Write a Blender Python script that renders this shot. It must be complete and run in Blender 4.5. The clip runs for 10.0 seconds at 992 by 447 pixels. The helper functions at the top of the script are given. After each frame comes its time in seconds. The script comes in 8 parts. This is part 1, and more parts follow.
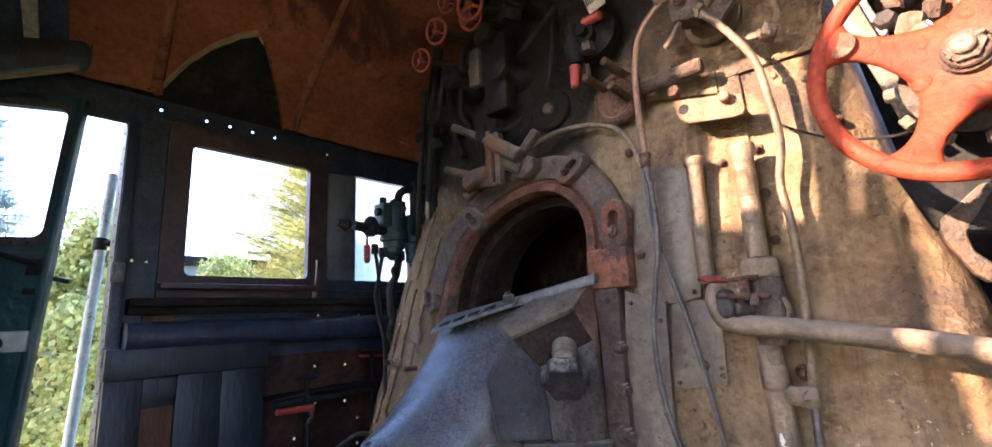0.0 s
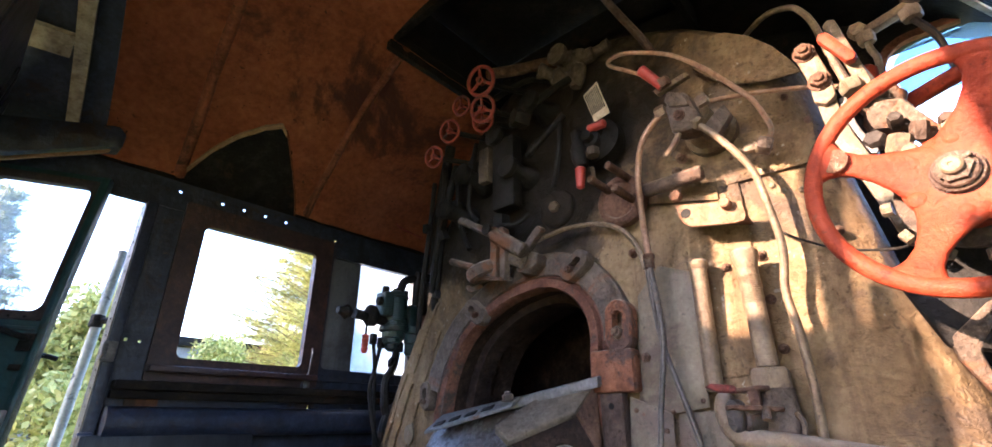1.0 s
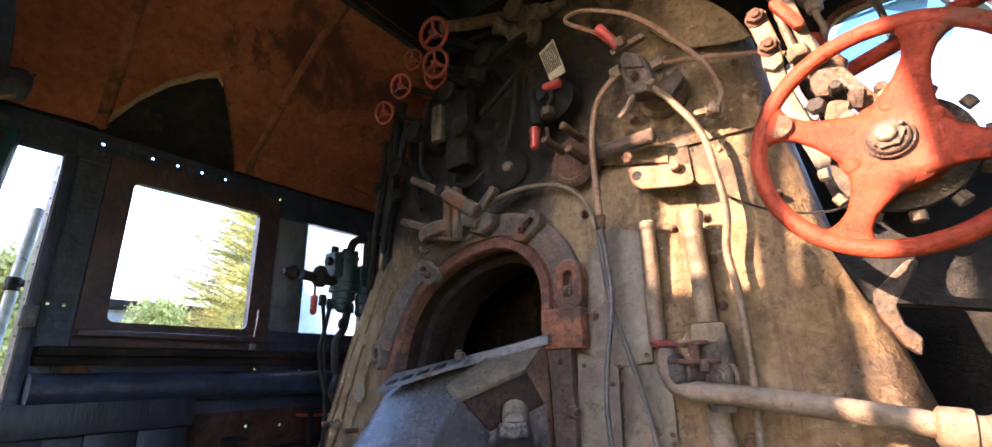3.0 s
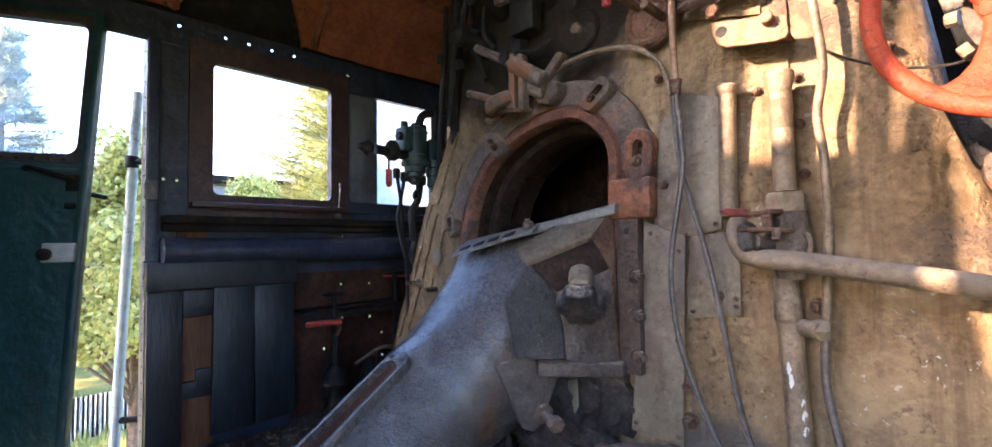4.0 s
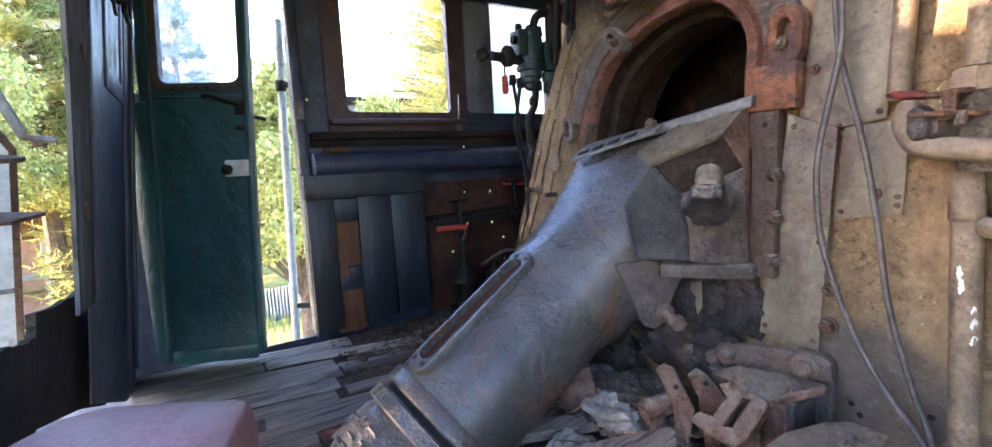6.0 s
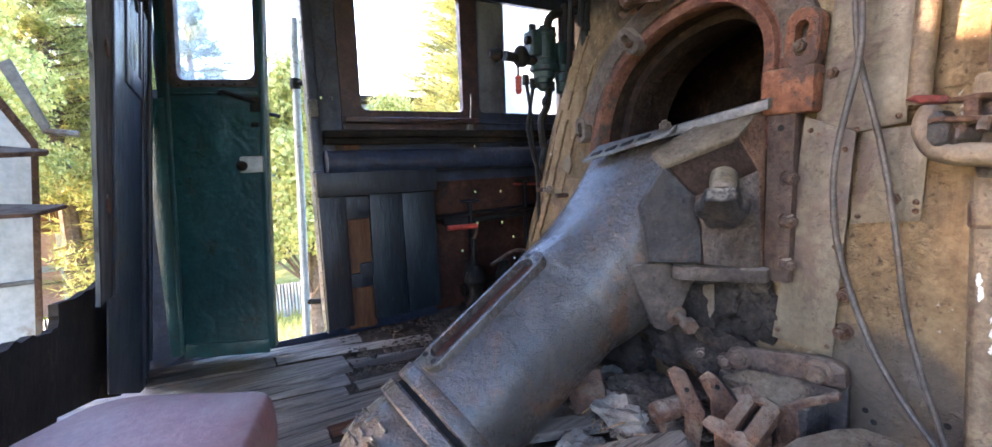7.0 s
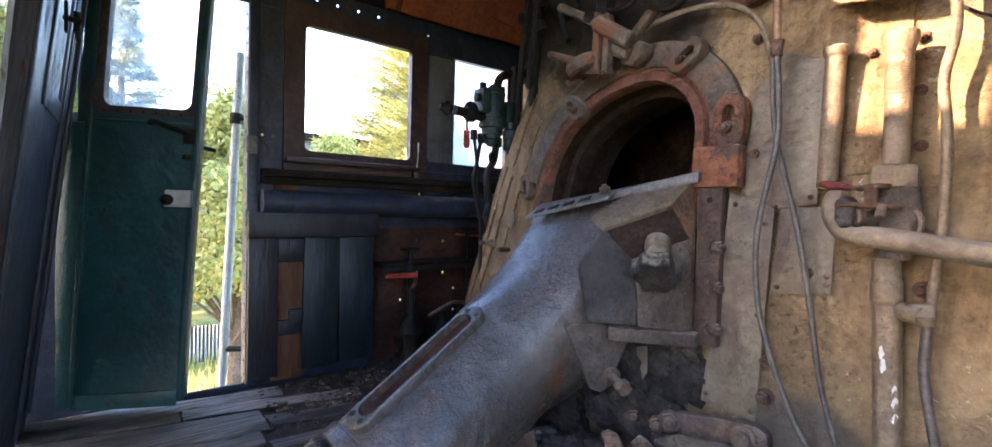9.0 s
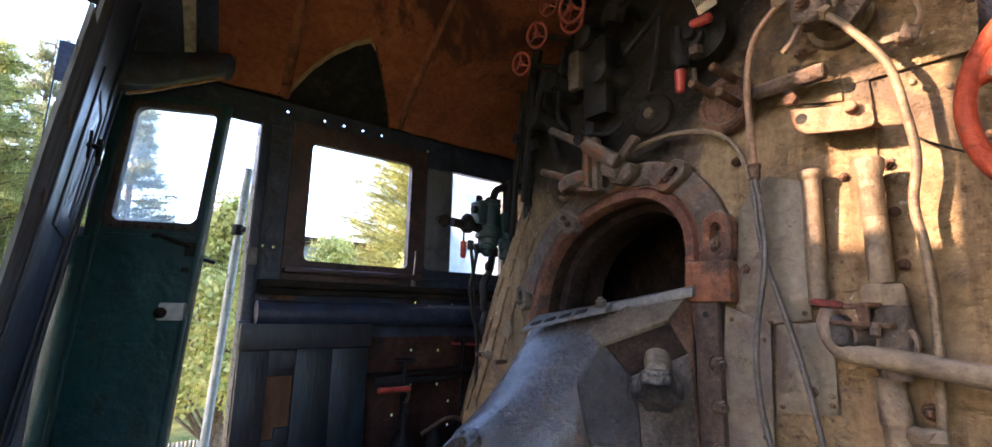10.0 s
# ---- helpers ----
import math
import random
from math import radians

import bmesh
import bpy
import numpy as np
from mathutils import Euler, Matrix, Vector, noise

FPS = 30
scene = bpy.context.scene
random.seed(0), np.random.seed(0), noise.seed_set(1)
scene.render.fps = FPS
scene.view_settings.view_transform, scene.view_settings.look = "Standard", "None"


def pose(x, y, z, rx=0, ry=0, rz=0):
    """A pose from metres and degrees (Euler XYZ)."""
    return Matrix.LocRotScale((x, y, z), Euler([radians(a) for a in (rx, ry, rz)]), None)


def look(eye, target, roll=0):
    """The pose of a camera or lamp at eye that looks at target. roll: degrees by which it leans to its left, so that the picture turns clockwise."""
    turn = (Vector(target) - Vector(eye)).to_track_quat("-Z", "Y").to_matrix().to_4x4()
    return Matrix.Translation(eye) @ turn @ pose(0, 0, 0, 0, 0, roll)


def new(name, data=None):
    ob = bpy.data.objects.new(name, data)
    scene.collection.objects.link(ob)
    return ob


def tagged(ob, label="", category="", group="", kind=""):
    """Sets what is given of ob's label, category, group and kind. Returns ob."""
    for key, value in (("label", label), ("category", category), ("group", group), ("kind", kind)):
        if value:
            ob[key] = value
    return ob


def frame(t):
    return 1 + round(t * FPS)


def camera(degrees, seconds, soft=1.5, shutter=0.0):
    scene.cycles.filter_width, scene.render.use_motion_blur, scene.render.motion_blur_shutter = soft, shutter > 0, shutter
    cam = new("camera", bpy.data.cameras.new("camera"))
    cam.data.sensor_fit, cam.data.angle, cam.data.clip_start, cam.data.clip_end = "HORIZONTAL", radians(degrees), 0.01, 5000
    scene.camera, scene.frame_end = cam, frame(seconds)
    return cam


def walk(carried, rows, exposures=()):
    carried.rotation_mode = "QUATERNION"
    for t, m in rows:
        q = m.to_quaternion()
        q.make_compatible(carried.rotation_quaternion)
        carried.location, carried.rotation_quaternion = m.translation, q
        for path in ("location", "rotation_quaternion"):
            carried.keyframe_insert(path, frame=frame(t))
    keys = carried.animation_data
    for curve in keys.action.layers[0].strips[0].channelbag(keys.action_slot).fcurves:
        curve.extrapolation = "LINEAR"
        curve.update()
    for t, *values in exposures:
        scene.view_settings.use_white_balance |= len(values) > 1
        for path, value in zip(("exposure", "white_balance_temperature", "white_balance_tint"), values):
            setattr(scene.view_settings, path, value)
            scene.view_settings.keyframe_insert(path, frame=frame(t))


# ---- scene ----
cam = camera(91.39, 10.0)
# seconds, x, y, z, pitch + 90, roll, yaw
EXPOSURE = 3.5
LIGHT = [(0.0, 0.18), (2.0, 0.23), (3.5, 0.21), (4.5, 0.62), (5.5, 0.80), (8.0, 0.85), (9.0, 0.46), (10.0, 0.0)]
SPOKE0 = radians(63.5)
ROWS = [
    (0.0, 0.0002, 0.0000, 0.8850, -48.609, 11.065, -2.601),
    (0.5, -0.0028, -0.0042, 0.8873, -48.352, 18.843, -1.101),
    (1.0, -0.0035, -0.0051, 0.8880, -48.299, 21.995, 0.007),
    (1.5, 0.0010, -0.0014, 0.8898, -48.909, 22.052, 0.524),
    (2.0, 0.0089, 0.0046, 0.8935, -51.637, 21.568, 0.819),
    (3.5, 0.0078, 0.0060, 0.8927, -52.385, 11.866, -0.970),
    (4.0, -0.0020, -0.0019, 0.8878, -45.893, 2.406, -0.882),
    (4.5, -0.0083, -0.0023, 0.8742, -42.032, -3.199, -0.811),
    (5.0, -0.0177, -0.0010, 0.8680, -37.703, -6.564, -0.984),
    (5.5, -0.0159, -0.0073, 0.8670, -34.728, -7.700, -1.964),
    (6.0, -0.0277, -0.0120, 0.8680, -32.009, -7.669, -2.808),
    (7.5, -0.0407, -0.0010, 0.8647, -30.981, -7.611, -1.989),
    (8.0, -0.0182, 0.0129, 0.8541, -35.215, -7.730, -0.629),
    (8.5, -0.0199, 0.0127, 0.8523, -36.819, -7.530, 0.660),
    (9.0, -0.0379, -0.0001, 0.8835, -37.999, -1.940, 1.681),
    (9.5, -0.0540, -0.0155, 0.9232, -38.045, 3.186, 1.752),
    (10.0, -0.0529, -0.0157, 0.9248, -38.158, 9.901, 1.367),
]


def carried_pose(x, y, z, yaw, pitch, roll):
    return pose(x, y, z, 0, 0, yaw) @ pose(0, 0, 0, 90 + pitch, 0, 0) @ pose(0, 0, 0, 0, 0, roll)


walk(cam, [(r[0], carried_pose(*r[1:])) for r in ROWS], exposures=[(t, EXPOSURE + e, 4920 if t < 1 else 5040 if t < 3 else 5010 if t < 4 else 5060 if t < 5 else 5120 if t < 6 else 5340 if t < 8.5 else 5250, 29 if t < 3 or t > 9.2 else 28) for t, e in LIGHT])

# ---- world and sun ----
SUN_AZ = math.atan2(0.45, -1.0)      # the sun stands behind the cab, to its left
SUN_EL = radians(18)
sun_dir = Vector((math.cos(SUN_AZ) * math.cos(SUN_EL), math.sin(SUN_AZ) * math.cos(SUN_EL), math.sin(SUN_EL)))
world = bpy.data.worlds.new("sky")
scene.world = world
world.use_nodes = True
nt = world.node_tree
sky = nt.nodes.new("ShaderNodeTexSky")
sky.sky_type = "NISHITA"
sky.sun_disc = False
sky.sun_elevation = SUN_EL
sky.sun_rotation = math.pi / 2 - SUN_AZ
sky.air_density = 1.3
sky.dust_density = 1.5
nt.nodes["Background"].inputs[1].default_value = 0.15
nt.links.new(sky.outputs[0], nt.nodes["Background"].inputs[0])
sun = new("sun", bpy.data.lights.new("sun", "SUN"))
sun.data.energy = 3.35
sun.data.angle = radians(0.6)
sun.data.color = (1.0, 0.65, 0.31)
sun.matrix_world = look(sun_dir * 30, (0, 0, 0))


# ---- materials ----
def material(name, dark, mid, light, rough=0.8, metal=0.0, scale=6.0, fine=60.0, bump=0.35, spots=None, spot_amount=0.5,
             spot_scale=3.0, stretch=(1, 1, 1), gloss=0.12, dust=None, streaks=0.0, chips=None, soot_shade=None, dents=0.0, wrinkles=0.0, grain=0.0, stain=None):
    """Mottled surface: three tones by broad noise, fine grain, patches of another colour (rust, bare metal), runs down
    the face, small chips, and dust that has settled on what faces up."""
    m = bpy.data.materials.new(name)
    m.use_nodes = True
    t = m.node_tree
    b = t.nodes["Principled BSDF"]
    co = t.nodes.new("ShaderNodeTexCoord")

    def mapped(s3):
        mp = t.nodes.new("ShaderNodeMapping")
        mp.inputs["Scale"].default_value = s3
        t.links.new(co.outputs["Object"], mp.inputs[0])
        return mp
    base_map = mapped(stretch)

    def noise_node(s, detail, r=0.6, d=0.0, mp=base_map):
        n = t.nodes.new("ShaderNodeTexNoise")
        n.inputs["Scale"].default_value, n.inputs["Detail"].default_value = s, detail
        n.inputs["Roughness"].default_value, n.inputs["Distortion"].default_value = r, d
        t.links.new(mp.outputs[0], n.inputs["Vector"])
        return n

    def maths(op, x, y, z=None):
        n = t.nodes.new("ShaderNodeMath")
        n.operation = op
        for i, v in enumerate((x, y, z)):
            if v is None:
                continue
            if isinstance(v, (int, float)):
                n.inputs[i].default_value = v
            else:
                t.links.new(v, n.inputs[i])
        return n.outputs[0]

    def mask(src, lo, hi):
        n = t.nodes.new("ShaderNodeMapRange")
        n.interpolation_type = "SMOOTHSTEP"
        n.inputs[1].default_value, n.inputs[2].default_value = lo, hi
        t.links.new(src, n.inputs[0])
        return n.outputs[0]

    def blend(fac, x, colour2, kind="MIX"):
        n = t.nodes.new("ShaderNodeMixRGB")
        n.blend_type = kind
        n.inputs[2].default_value = (*colour2, 1)
        t.links.new(fac, n.inputs[0])
        t.links.new(x, n.inputs[1])
        return n.outputs[0]

    big, small, lumps = noise_node(scale, 5, 0.65, 0.3), noise_node(fine, 4, 0.65), noise_node(scale * 3.7, 4, 0.6)
    mix = maths("ADD", maths("MULTIPLY", small.outputs[0], 0.3), maths("ADD", maths("MULTIPLY", big.outputs[0], 0.45), maths("MULTIPLY", lumps.outputs[0], 0.25)))
    ramp = t.nodes.new("ShaderNodeValToRGB")
    e = ramp.color_ramp.elements
    e[0].position, e[0].color = 0.39, (*dark, 1)
    e[1].position, e[1].color = 0.61, (*light, 1)
    e.new(0.5).color = (*mid, 1)
    t.links.new(mix, ramp.inputs[0])
    colour = ramp.outputs[0]
    roughness = maths("MULTIPLY_ADD", mix, -gloss * 3, rough + gloss * 1.5)
    if streaks:
        st = noise_node(1.0, 5, 0.7, 0.2, mapped((14, 14, 1.1)))
        colour = blend(maths("MULTIPLY", mask(st.outputs[0], 0.48, 0.66), streaks), colour, (0.42, 0.36, 0.32), "MULTIPLY")
    if spots:
        sp = noise_node(spot_scale, 7, 0.72, 0.6)
        colour = blend(mask(sp.outputs[0], 0.62 - 0.2 * spot_amount, 0.70 - 0.14 * spot_amount), colour, spots)
    if bump >= 0.45:
        # small pits and grime specks
        pit, where = noise_node(fine * 1.25, 4, 0.6, 0.3), noise_node(scale * 1.6, 3)
        colour = blend(maths("MULTIPLY", mask(pit.outputs[0], 0.56, 0.68), mask(where.outputs[0], 0.38, 0.60)), colour, (0.45, 0.42, 0.40), "MULTIPLY")
    if grain:
        # dark cracks that follow the grain
        gn = noise_node(1.0, 4, 0.6, 0.15, mapped((1.6, 75, 75)))
        colour = blend(maths("MULTIPLY", mask(gn.outputs[0], 0.54, 0.66), grain), colour, (0.18, 0.16, 0.15), "MULTIPLY")
    if chips:
        ch = noise_node(46, 3, 0.55, 0.4)
        cb = noise_node(5, 3)
        colour = blend(maths("MULTIPLY", mask(ch.outputs[0], 0.65, 0.68), mask(cb.outputs[0], 0.5, 0.62)), colour, chips)
    if dust:
        g = t.nodes.new("ShaderNodeNewGeometry")
        sep = t.nodes.new("ShaderNodeSeparateXYZ")
        t.links.new(g.outputs["Normal"], sep.inputs[0])
        dn = noise_node(24, 5, 0.7)
        fac = maths("MULTIPLY", mask(sep.outputs[2], 0.15, 0.9), mask(dn.outputs[0], 0.32, 0.62))
        colour = blend(fac, colour, dust)
        roughness = maths("ADD", roughness, maths("MULTIPLY", fac, 0.25))
    for patch, ample in ((soot_shade, 0.94), (stain, 0.75)):
        # ragged patches by centre, half sizes, colour: soot together with painted shade; a grey stain
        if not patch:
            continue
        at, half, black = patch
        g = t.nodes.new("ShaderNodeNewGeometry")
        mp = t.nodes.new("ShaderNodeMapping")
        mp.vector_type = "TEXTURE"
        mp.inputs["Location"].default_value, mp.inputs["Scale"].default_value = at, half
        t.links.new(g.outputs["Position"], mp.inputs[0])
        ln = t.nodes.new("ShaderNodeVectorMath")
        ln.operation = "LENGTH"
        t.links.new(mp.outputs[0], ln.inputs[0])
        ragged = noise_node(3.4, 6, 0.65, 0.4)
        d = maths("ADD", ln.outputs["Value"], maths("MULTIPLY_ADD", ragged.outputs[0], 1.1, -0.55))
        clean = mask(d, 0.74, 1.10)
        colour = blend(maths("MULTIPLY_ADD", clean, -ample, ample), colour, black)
    t.links.new(colour, b.inputs["Base Color"])
    t.links.new(roughness, b.inputs["Roughness"])
    b.inputs["Metallic"].default_value = metal
    b.inputs["Specular IOR Level"].default_value = 0.2 if rough > 0.55 else 0.5
    if bump:
        grit = noise_node(fine * 2.6, 3, 0.7)
        gb = t.nodes.new("ShaderNodeBump")
        gb.inputs["Strength"].default_value, gb.inputs["Distance"].default_value = min(1, bump), 0.004
        t.links.new(grit.outputs[0], gb.inputs["Height"])
        if dents:
            dn_ = noise_node(8.5, 2, 0.5, 0.5)
            db = t.nodes.new("ShaderNodeBump")
            db.inputs["Strength"].default_value, db.inputs["Distance"].default_value = dents, 0.035
            t.links.new(dn_.outputs[0], db.inputs["Height"])
            t.links.new(gb.outputs[0], db.inputs["Normal"])
            gb = db
        if wrinkles:
            # fine creases in the dried dust coat, lying across the face
            wn = noise_node(26, 5, 0.62, 1.4, mapped((1, 0.8, 1.7)))
            crease = maths("ABSOLUTE", maths("SUBTRACT", wn.outputs[0], 0.5), 0.0)
            where_ = noise_node(2.2, 3, 0.6)
            wb = t.nodes.new("ShaderNodeBump")
            wb.inputs["Strength"].default_value, wb.inputs["Distance"].default_value = wrinkles, 0.02
            t.links.new(maths("MULTIPLY", mask(crease, 0.0, 0.09), mask(where_.outputs[0], 0.38, 0.58)), wb.inputs["Height"])
            t.links.new(gb.outputs[0], wb.inputs["Normal"])
            gb = wb
        bn = t.nodes.new("ShaderNodeBump")
        t.links.new(gb.outputs[0], bn.inputs["Normal"])
        bn.inputs["Strength"].default_value, bn.inputs["Distance"].default_value = min(1, bump * 1.3), 0.022 if bump > 0.8 else 0.012
        t.links.new(mix, bn.inputs["Height"])
        t.links.new(bn.outputs[0], b.inputs["Normal"])
    return m


def piecewise(m, amount=0.35):
    """Lets each object made of this material be a little lighter or darker than the next."""
    t = m.node_tree
    b = t.nodes["Principled BSDF"]
    link = b.inputs["Base Color"].links[0]
    src = link.from_socket
    info = t.nodes.new("ShaderNodeObjectInfo")
    hsv = t.nodes.new("ShaderNodeHueSaturation")
    r = t.nodes.new("ShaderNodeMapRange")
    r.inputs[3].default_value, r.inputs[4].default_value = 1 - amount, 1 + amount
    t.links.new(info.outputs["Random"], r.inputs[0])
    t.links.new(r.outputs[0], hsv.inputs["Value"])
    t.links.new(src, hsv.inputs["Color"])
    t.links.new(hsv.outputs[0], b.inputs["Base Color"])
    return m


def leafy(name, a, b_, c):
    m = bpy.data.materials.new(name)
    m.use_nodes = True
    t = m.node_tree
    b = t.nodes["Principled BSDF"]
    g = t.nodes.new("ShaderNodeNewGeometry")
    r = t.nodes.new("ShaderNodeValToRGB")
    e = r.color_ramp.elements
    e[0].color, e[1].color = (*a, 1), (*c, 1)
    e.new(0.5).color = (*b_, 1)
    t.links.new(g.outputs["Random Per Island"], r.inputs[0])
    t.links.new(r.outputs[0], b.inputs["Base Color"])
    b.inputs["Roughness"].default_value = 0.55
    tr = t.nodes.new("ShaderNodeBsdfTranslucent")
    t.links.new(r.outputs[0], tr.inputs[0])
    ms = t.nodes.new("ShaderNodeMixShader")
    ms.inputs[0].default_value = 0.45
    t.links.new(b.outputs[0], ms.inputs[1])
    t.links.new(tr.outputs[0], ms.inputs[2])
    t.links.new(ms.outputs[0], t.nodes["Material Output"].inputs[0])
    return m


def glassy(name, tint, rough, haze=0.0):
    """Window glass; haze is the share of dried dirt that scatters the light."""
    m = bpy.data.materials.new(name)
    m.use_nodes = True
    t = m.node_tree
    b = t.nodes["Principled BSDF"]
    b.inputs["Base Color"].default_value = (*tint, 1)
    b.inputs["Roughness"].default_value = rough
    b.inputs["Transmission Weight"].default_value = 1.0
    b.inputs["IOR"].default_value = 1.12
    if haze:
        d = t.nodes.new("ShaderNodeBsdfTranslucent")
        d.inputs[0].default_value = (0.46, 0.53, 0.56, 1)
        n = t.nodes.new("ShaderNodeTexNoise")
        n.inputs["Scale"].default_value, n.inputs["Detail"].default_value = 7, 6
        co = t.nodes.new("ShaderNodeTexCoord")
        t.links.new(co.outputs["Object"], n.inputs["Vector"])
        r = t.nodes.new("ShaderNodeMapRange")
        r.inputs[1].default_value, r.inputs[2].default_value = 0.3, 0.7
        r.inputs[3].default_value, r.inputs[4].default_value = max(0, haze - 0.25), min(1, haze + 0.25)
        t.links.new(n.outputs[0], r.inputs[0])
        ms = t.nodes.new("ShaderNodeMixShader")
        t.links.new(r.outputs[0], ms.inputs[0])
        t.links.new(b.outputs[0], ms.inputs[1])
        t.links.new(d.outputs[0], ms.inputs[2])
        t.links.new(ms.outputs[0], t.nodes["Material Output"].inputs[0])
    return m


# the soot patch at upper left also paints in the shade under the roof
M_LAG = material("dusty_lagging", (0.104, 0.069, 0.034), (0.173, 0.118, 0.059), (0.235, 0.169, 0.089), 0.66, 0, 2.6, 55, 0.60, (0.094, 0.068, 0.046), 0.47, 2.3, streaks=0.5, chips=(0.32, 0.28, 0.22), soot_shade=((1.32, 1.22, 2.0), (1.0, 0.85, 0.70), (0.006, 0.005, 0.004)), dents=1.0, wrinkles=0.45, stain=((1.31, 0.46, 0.27), (0.25, 0.17, 0.15), (0.062, 0.057, 0.050)))
M_PLATE = material("dusty_plate", (0.089, 0.071, 0.043), (0.135, 0.108, 0.067), (0.187, 0.151, 0.096), 0.55, 0.1, 5, 70, 0.45, (0.085, 0.058, 0.04), 0.35, 4, streaks=0.4, dust=(0.22, 0.18, 0.13), dents=0.6)
M_CAST = material("cast_iron", (0.050, 0.038, 0.030), (0.094, 0.071, 0.053), (0.16, 0.125, 0.094), 0.6, 0.1, 6, 75, 0.95, (0.15, 0.068, 0.032), 0.46, 4, dust=(0.25, 0.20, 0.145))
M_CASTB = material("blue_grey_casting", (0.038, 0.032, 0.026), (0.069, 0.057, 0.046), (0.114, 0.093, 0.073), 0.27, 0.15, 5, 62, 0.8, (0.115, 0.060, 0.032), 0.26, 3.2, chips=(0.18, 0.11, 0.065), dents=0.5, wrinkles=0.3)
# an oily film over the worn iron
M_CASTB.node_tree.nodes["Principled BSDF"].inputs["Coat Weight"].default_value = 0.5
M_CASTB.node_tree.nodes["Principled BSDF"].inputs["Coat Roughness"].default_value = 0.32
M_SLATE = material("dark_slate_casting", (0.018, 0.017, 0.016), (0.034, 0.031, 0.029), (0.064, 0.057, 0.051), 0.6, 0.0, 5, 70, 0.85, (0.08, 0.048, 0.03), 0.3, 4, dust=(0.14, 0.12, 0.095))
M_DBROWN = material("dark_brown_casting", (0.036, 0.024, 0.018), (0.068, 0.046, 0.034), (0.12, 0.084, 0.06), 0.65, 0.05, 6, 75, 0.9, (0.10, 0.05, 0.026), 0.4, 5, dust=(0.23, 0.185, 0.135))
M_RUST = material("orange_rust", (0.10, 0.042, 0.023), (0.185, 0.075, 0.037), (0.27, 0.125, 0.068), 0.85, 0, 8, 80, 0.9, (0.075, 0.045, 0.034), 0.45, 6, dust=(0.22, 0.18, 0.135))
M_RING = material("dark_red_brown_casting", (0.061, 0.027, 0.018), (0.119, 0.051, 0.030), (0.196, 0.090, 0.052), 0.75, 0, 7, 80, 0.9, (0.06, 0.045, 0.034), 0.4, 6)
M_BROWN = material("brown_rust", (0.050, 0.028, 0.019), (0.095, 0.052, 0.032), (0.16, 0.092, 0.057), 0.8, 0, 8, 80, 1.0, (0.14, 0.105, 0.072), 0.4, 6, dust=(0.185, 0.15, 0.112))
M_BRACKET = material("tan_dusted_rust", (0.12, 0.062, 0.034), (0.18, 0.102, 0.058), (0.24, 0.15, 0.09), 0.8, 0, 9, 80, 0.7, (0.20, 0.145, 0.09), 0.45, 6)
M_PIPE = material("dusty_pipe", (0.085, 0.062, 0.037), (0.146, 0.106, 0.062), (0.218, 0.162, 0.095), 0.55, 0.12, 11, 100, 0.5, (0.095, 0.052, 0.033), 0.42, 8, dust=(0.22, 0.18, 0.135))
M_COPPER = material("dusty_copper_pipe", (0.17, 0.10, 0.062), (0.25, 0.152, 0.096), (0.32, 0.215, 0.14), 0.58, 0.25, 14, 90, 0.3, (0.19, 0.14, 0.095), 0.4, 9)
M_GREYPIPE = material("grey_pipe", (0.040, 0.034, 0.030), (0.072, 0.062, 0.053), (0.125, 0.108, 0.092), 0.5, 0.3, 14, 110, 0.3, (0.11, 0.075, 0.05), 0.3, 9)
M_DARK = material("sooty_iron", (0.004, 0.004, 0.004), (0.009, 0.008, 0.007), (0.022, 0.019, 0.016), 0.62, 0.05, 8, 80, 0.6, (0.035, 0.020, 0.012), 0.3, 6)
M_SOOT = material("soot_black_sheet", (0.006, 0.005, 0.004), (0.013, 0.010, 0.008), (0.032, 0.023, 0.016), 0.85, 0, 5, 60, 0.6, (0.055, 0.030, 0.016), 0.2, 5)
M_WALL = material("sooty_blue_paint", (0.011, 0.016, 0.029), (0.023, 0.031, 0.055), (0.048, 0.061, 0.092), 0.40, 0.0, 5, 60, 0.45, (0.030, 0.020, 0.020), 0.3, 4, streaks=0.5, chips=(0.08, 0.055, 0.045), dents=0.35)
M_FRAME = material("brown_window_frame", (0.021, 0.013, 0.016), (0.043, 0.024, 0.025), (0.088, 0.046, 0.038), 0.45, 0, 8, 70, 0.45, (0.085, 0.038, 0.024), 0.35, 5, chips=(0.10, 0.06, 0.042))
M_GREEN = material("dark_green_door_paint", (0.008, 0.034, 0.036), (0.013, 0.053, 0.055), (0.022, 0.078, 0.078), 0.32, 0, 3, 60, 0.35, (0.022, 0.032, 0.030), 0.35, 6, streaks=0.45, chips=(0.07, 0.05, 0.036), dents=0.3)
M_DOORRIM = material("worn_door_rim", (0.020, 0.015, 0.014), (0.042, 0.029, 0.025), (0.085, 0.056, 0.042), 0.55, 0, 9, 80, 0.4, (0.11, 0.058, 0.034), 0.3, 8)
M_ROOF = material("rust_brown_roof_lining", (0.22, 0.068, 0.030), (0.38, 0.120, 0.048), (0.54, 0.190, 0.072), 0.6, 0, 0.9, 34, 0.25, (0.13, 0.044, 0.028), 0.42, 1.3, chips=(0.10, 0.042, 0.026), dents=0.35)
M_RIB = material("rusty_roof_rib", (0.10, 0.034, 0.018), (0.18, 0.060, 0.028), (0.27, 0.095, 0.042), 0.75, 0, 5, 60, 0.6, (0.05, 0.022, 0.014), 0.5, 3)
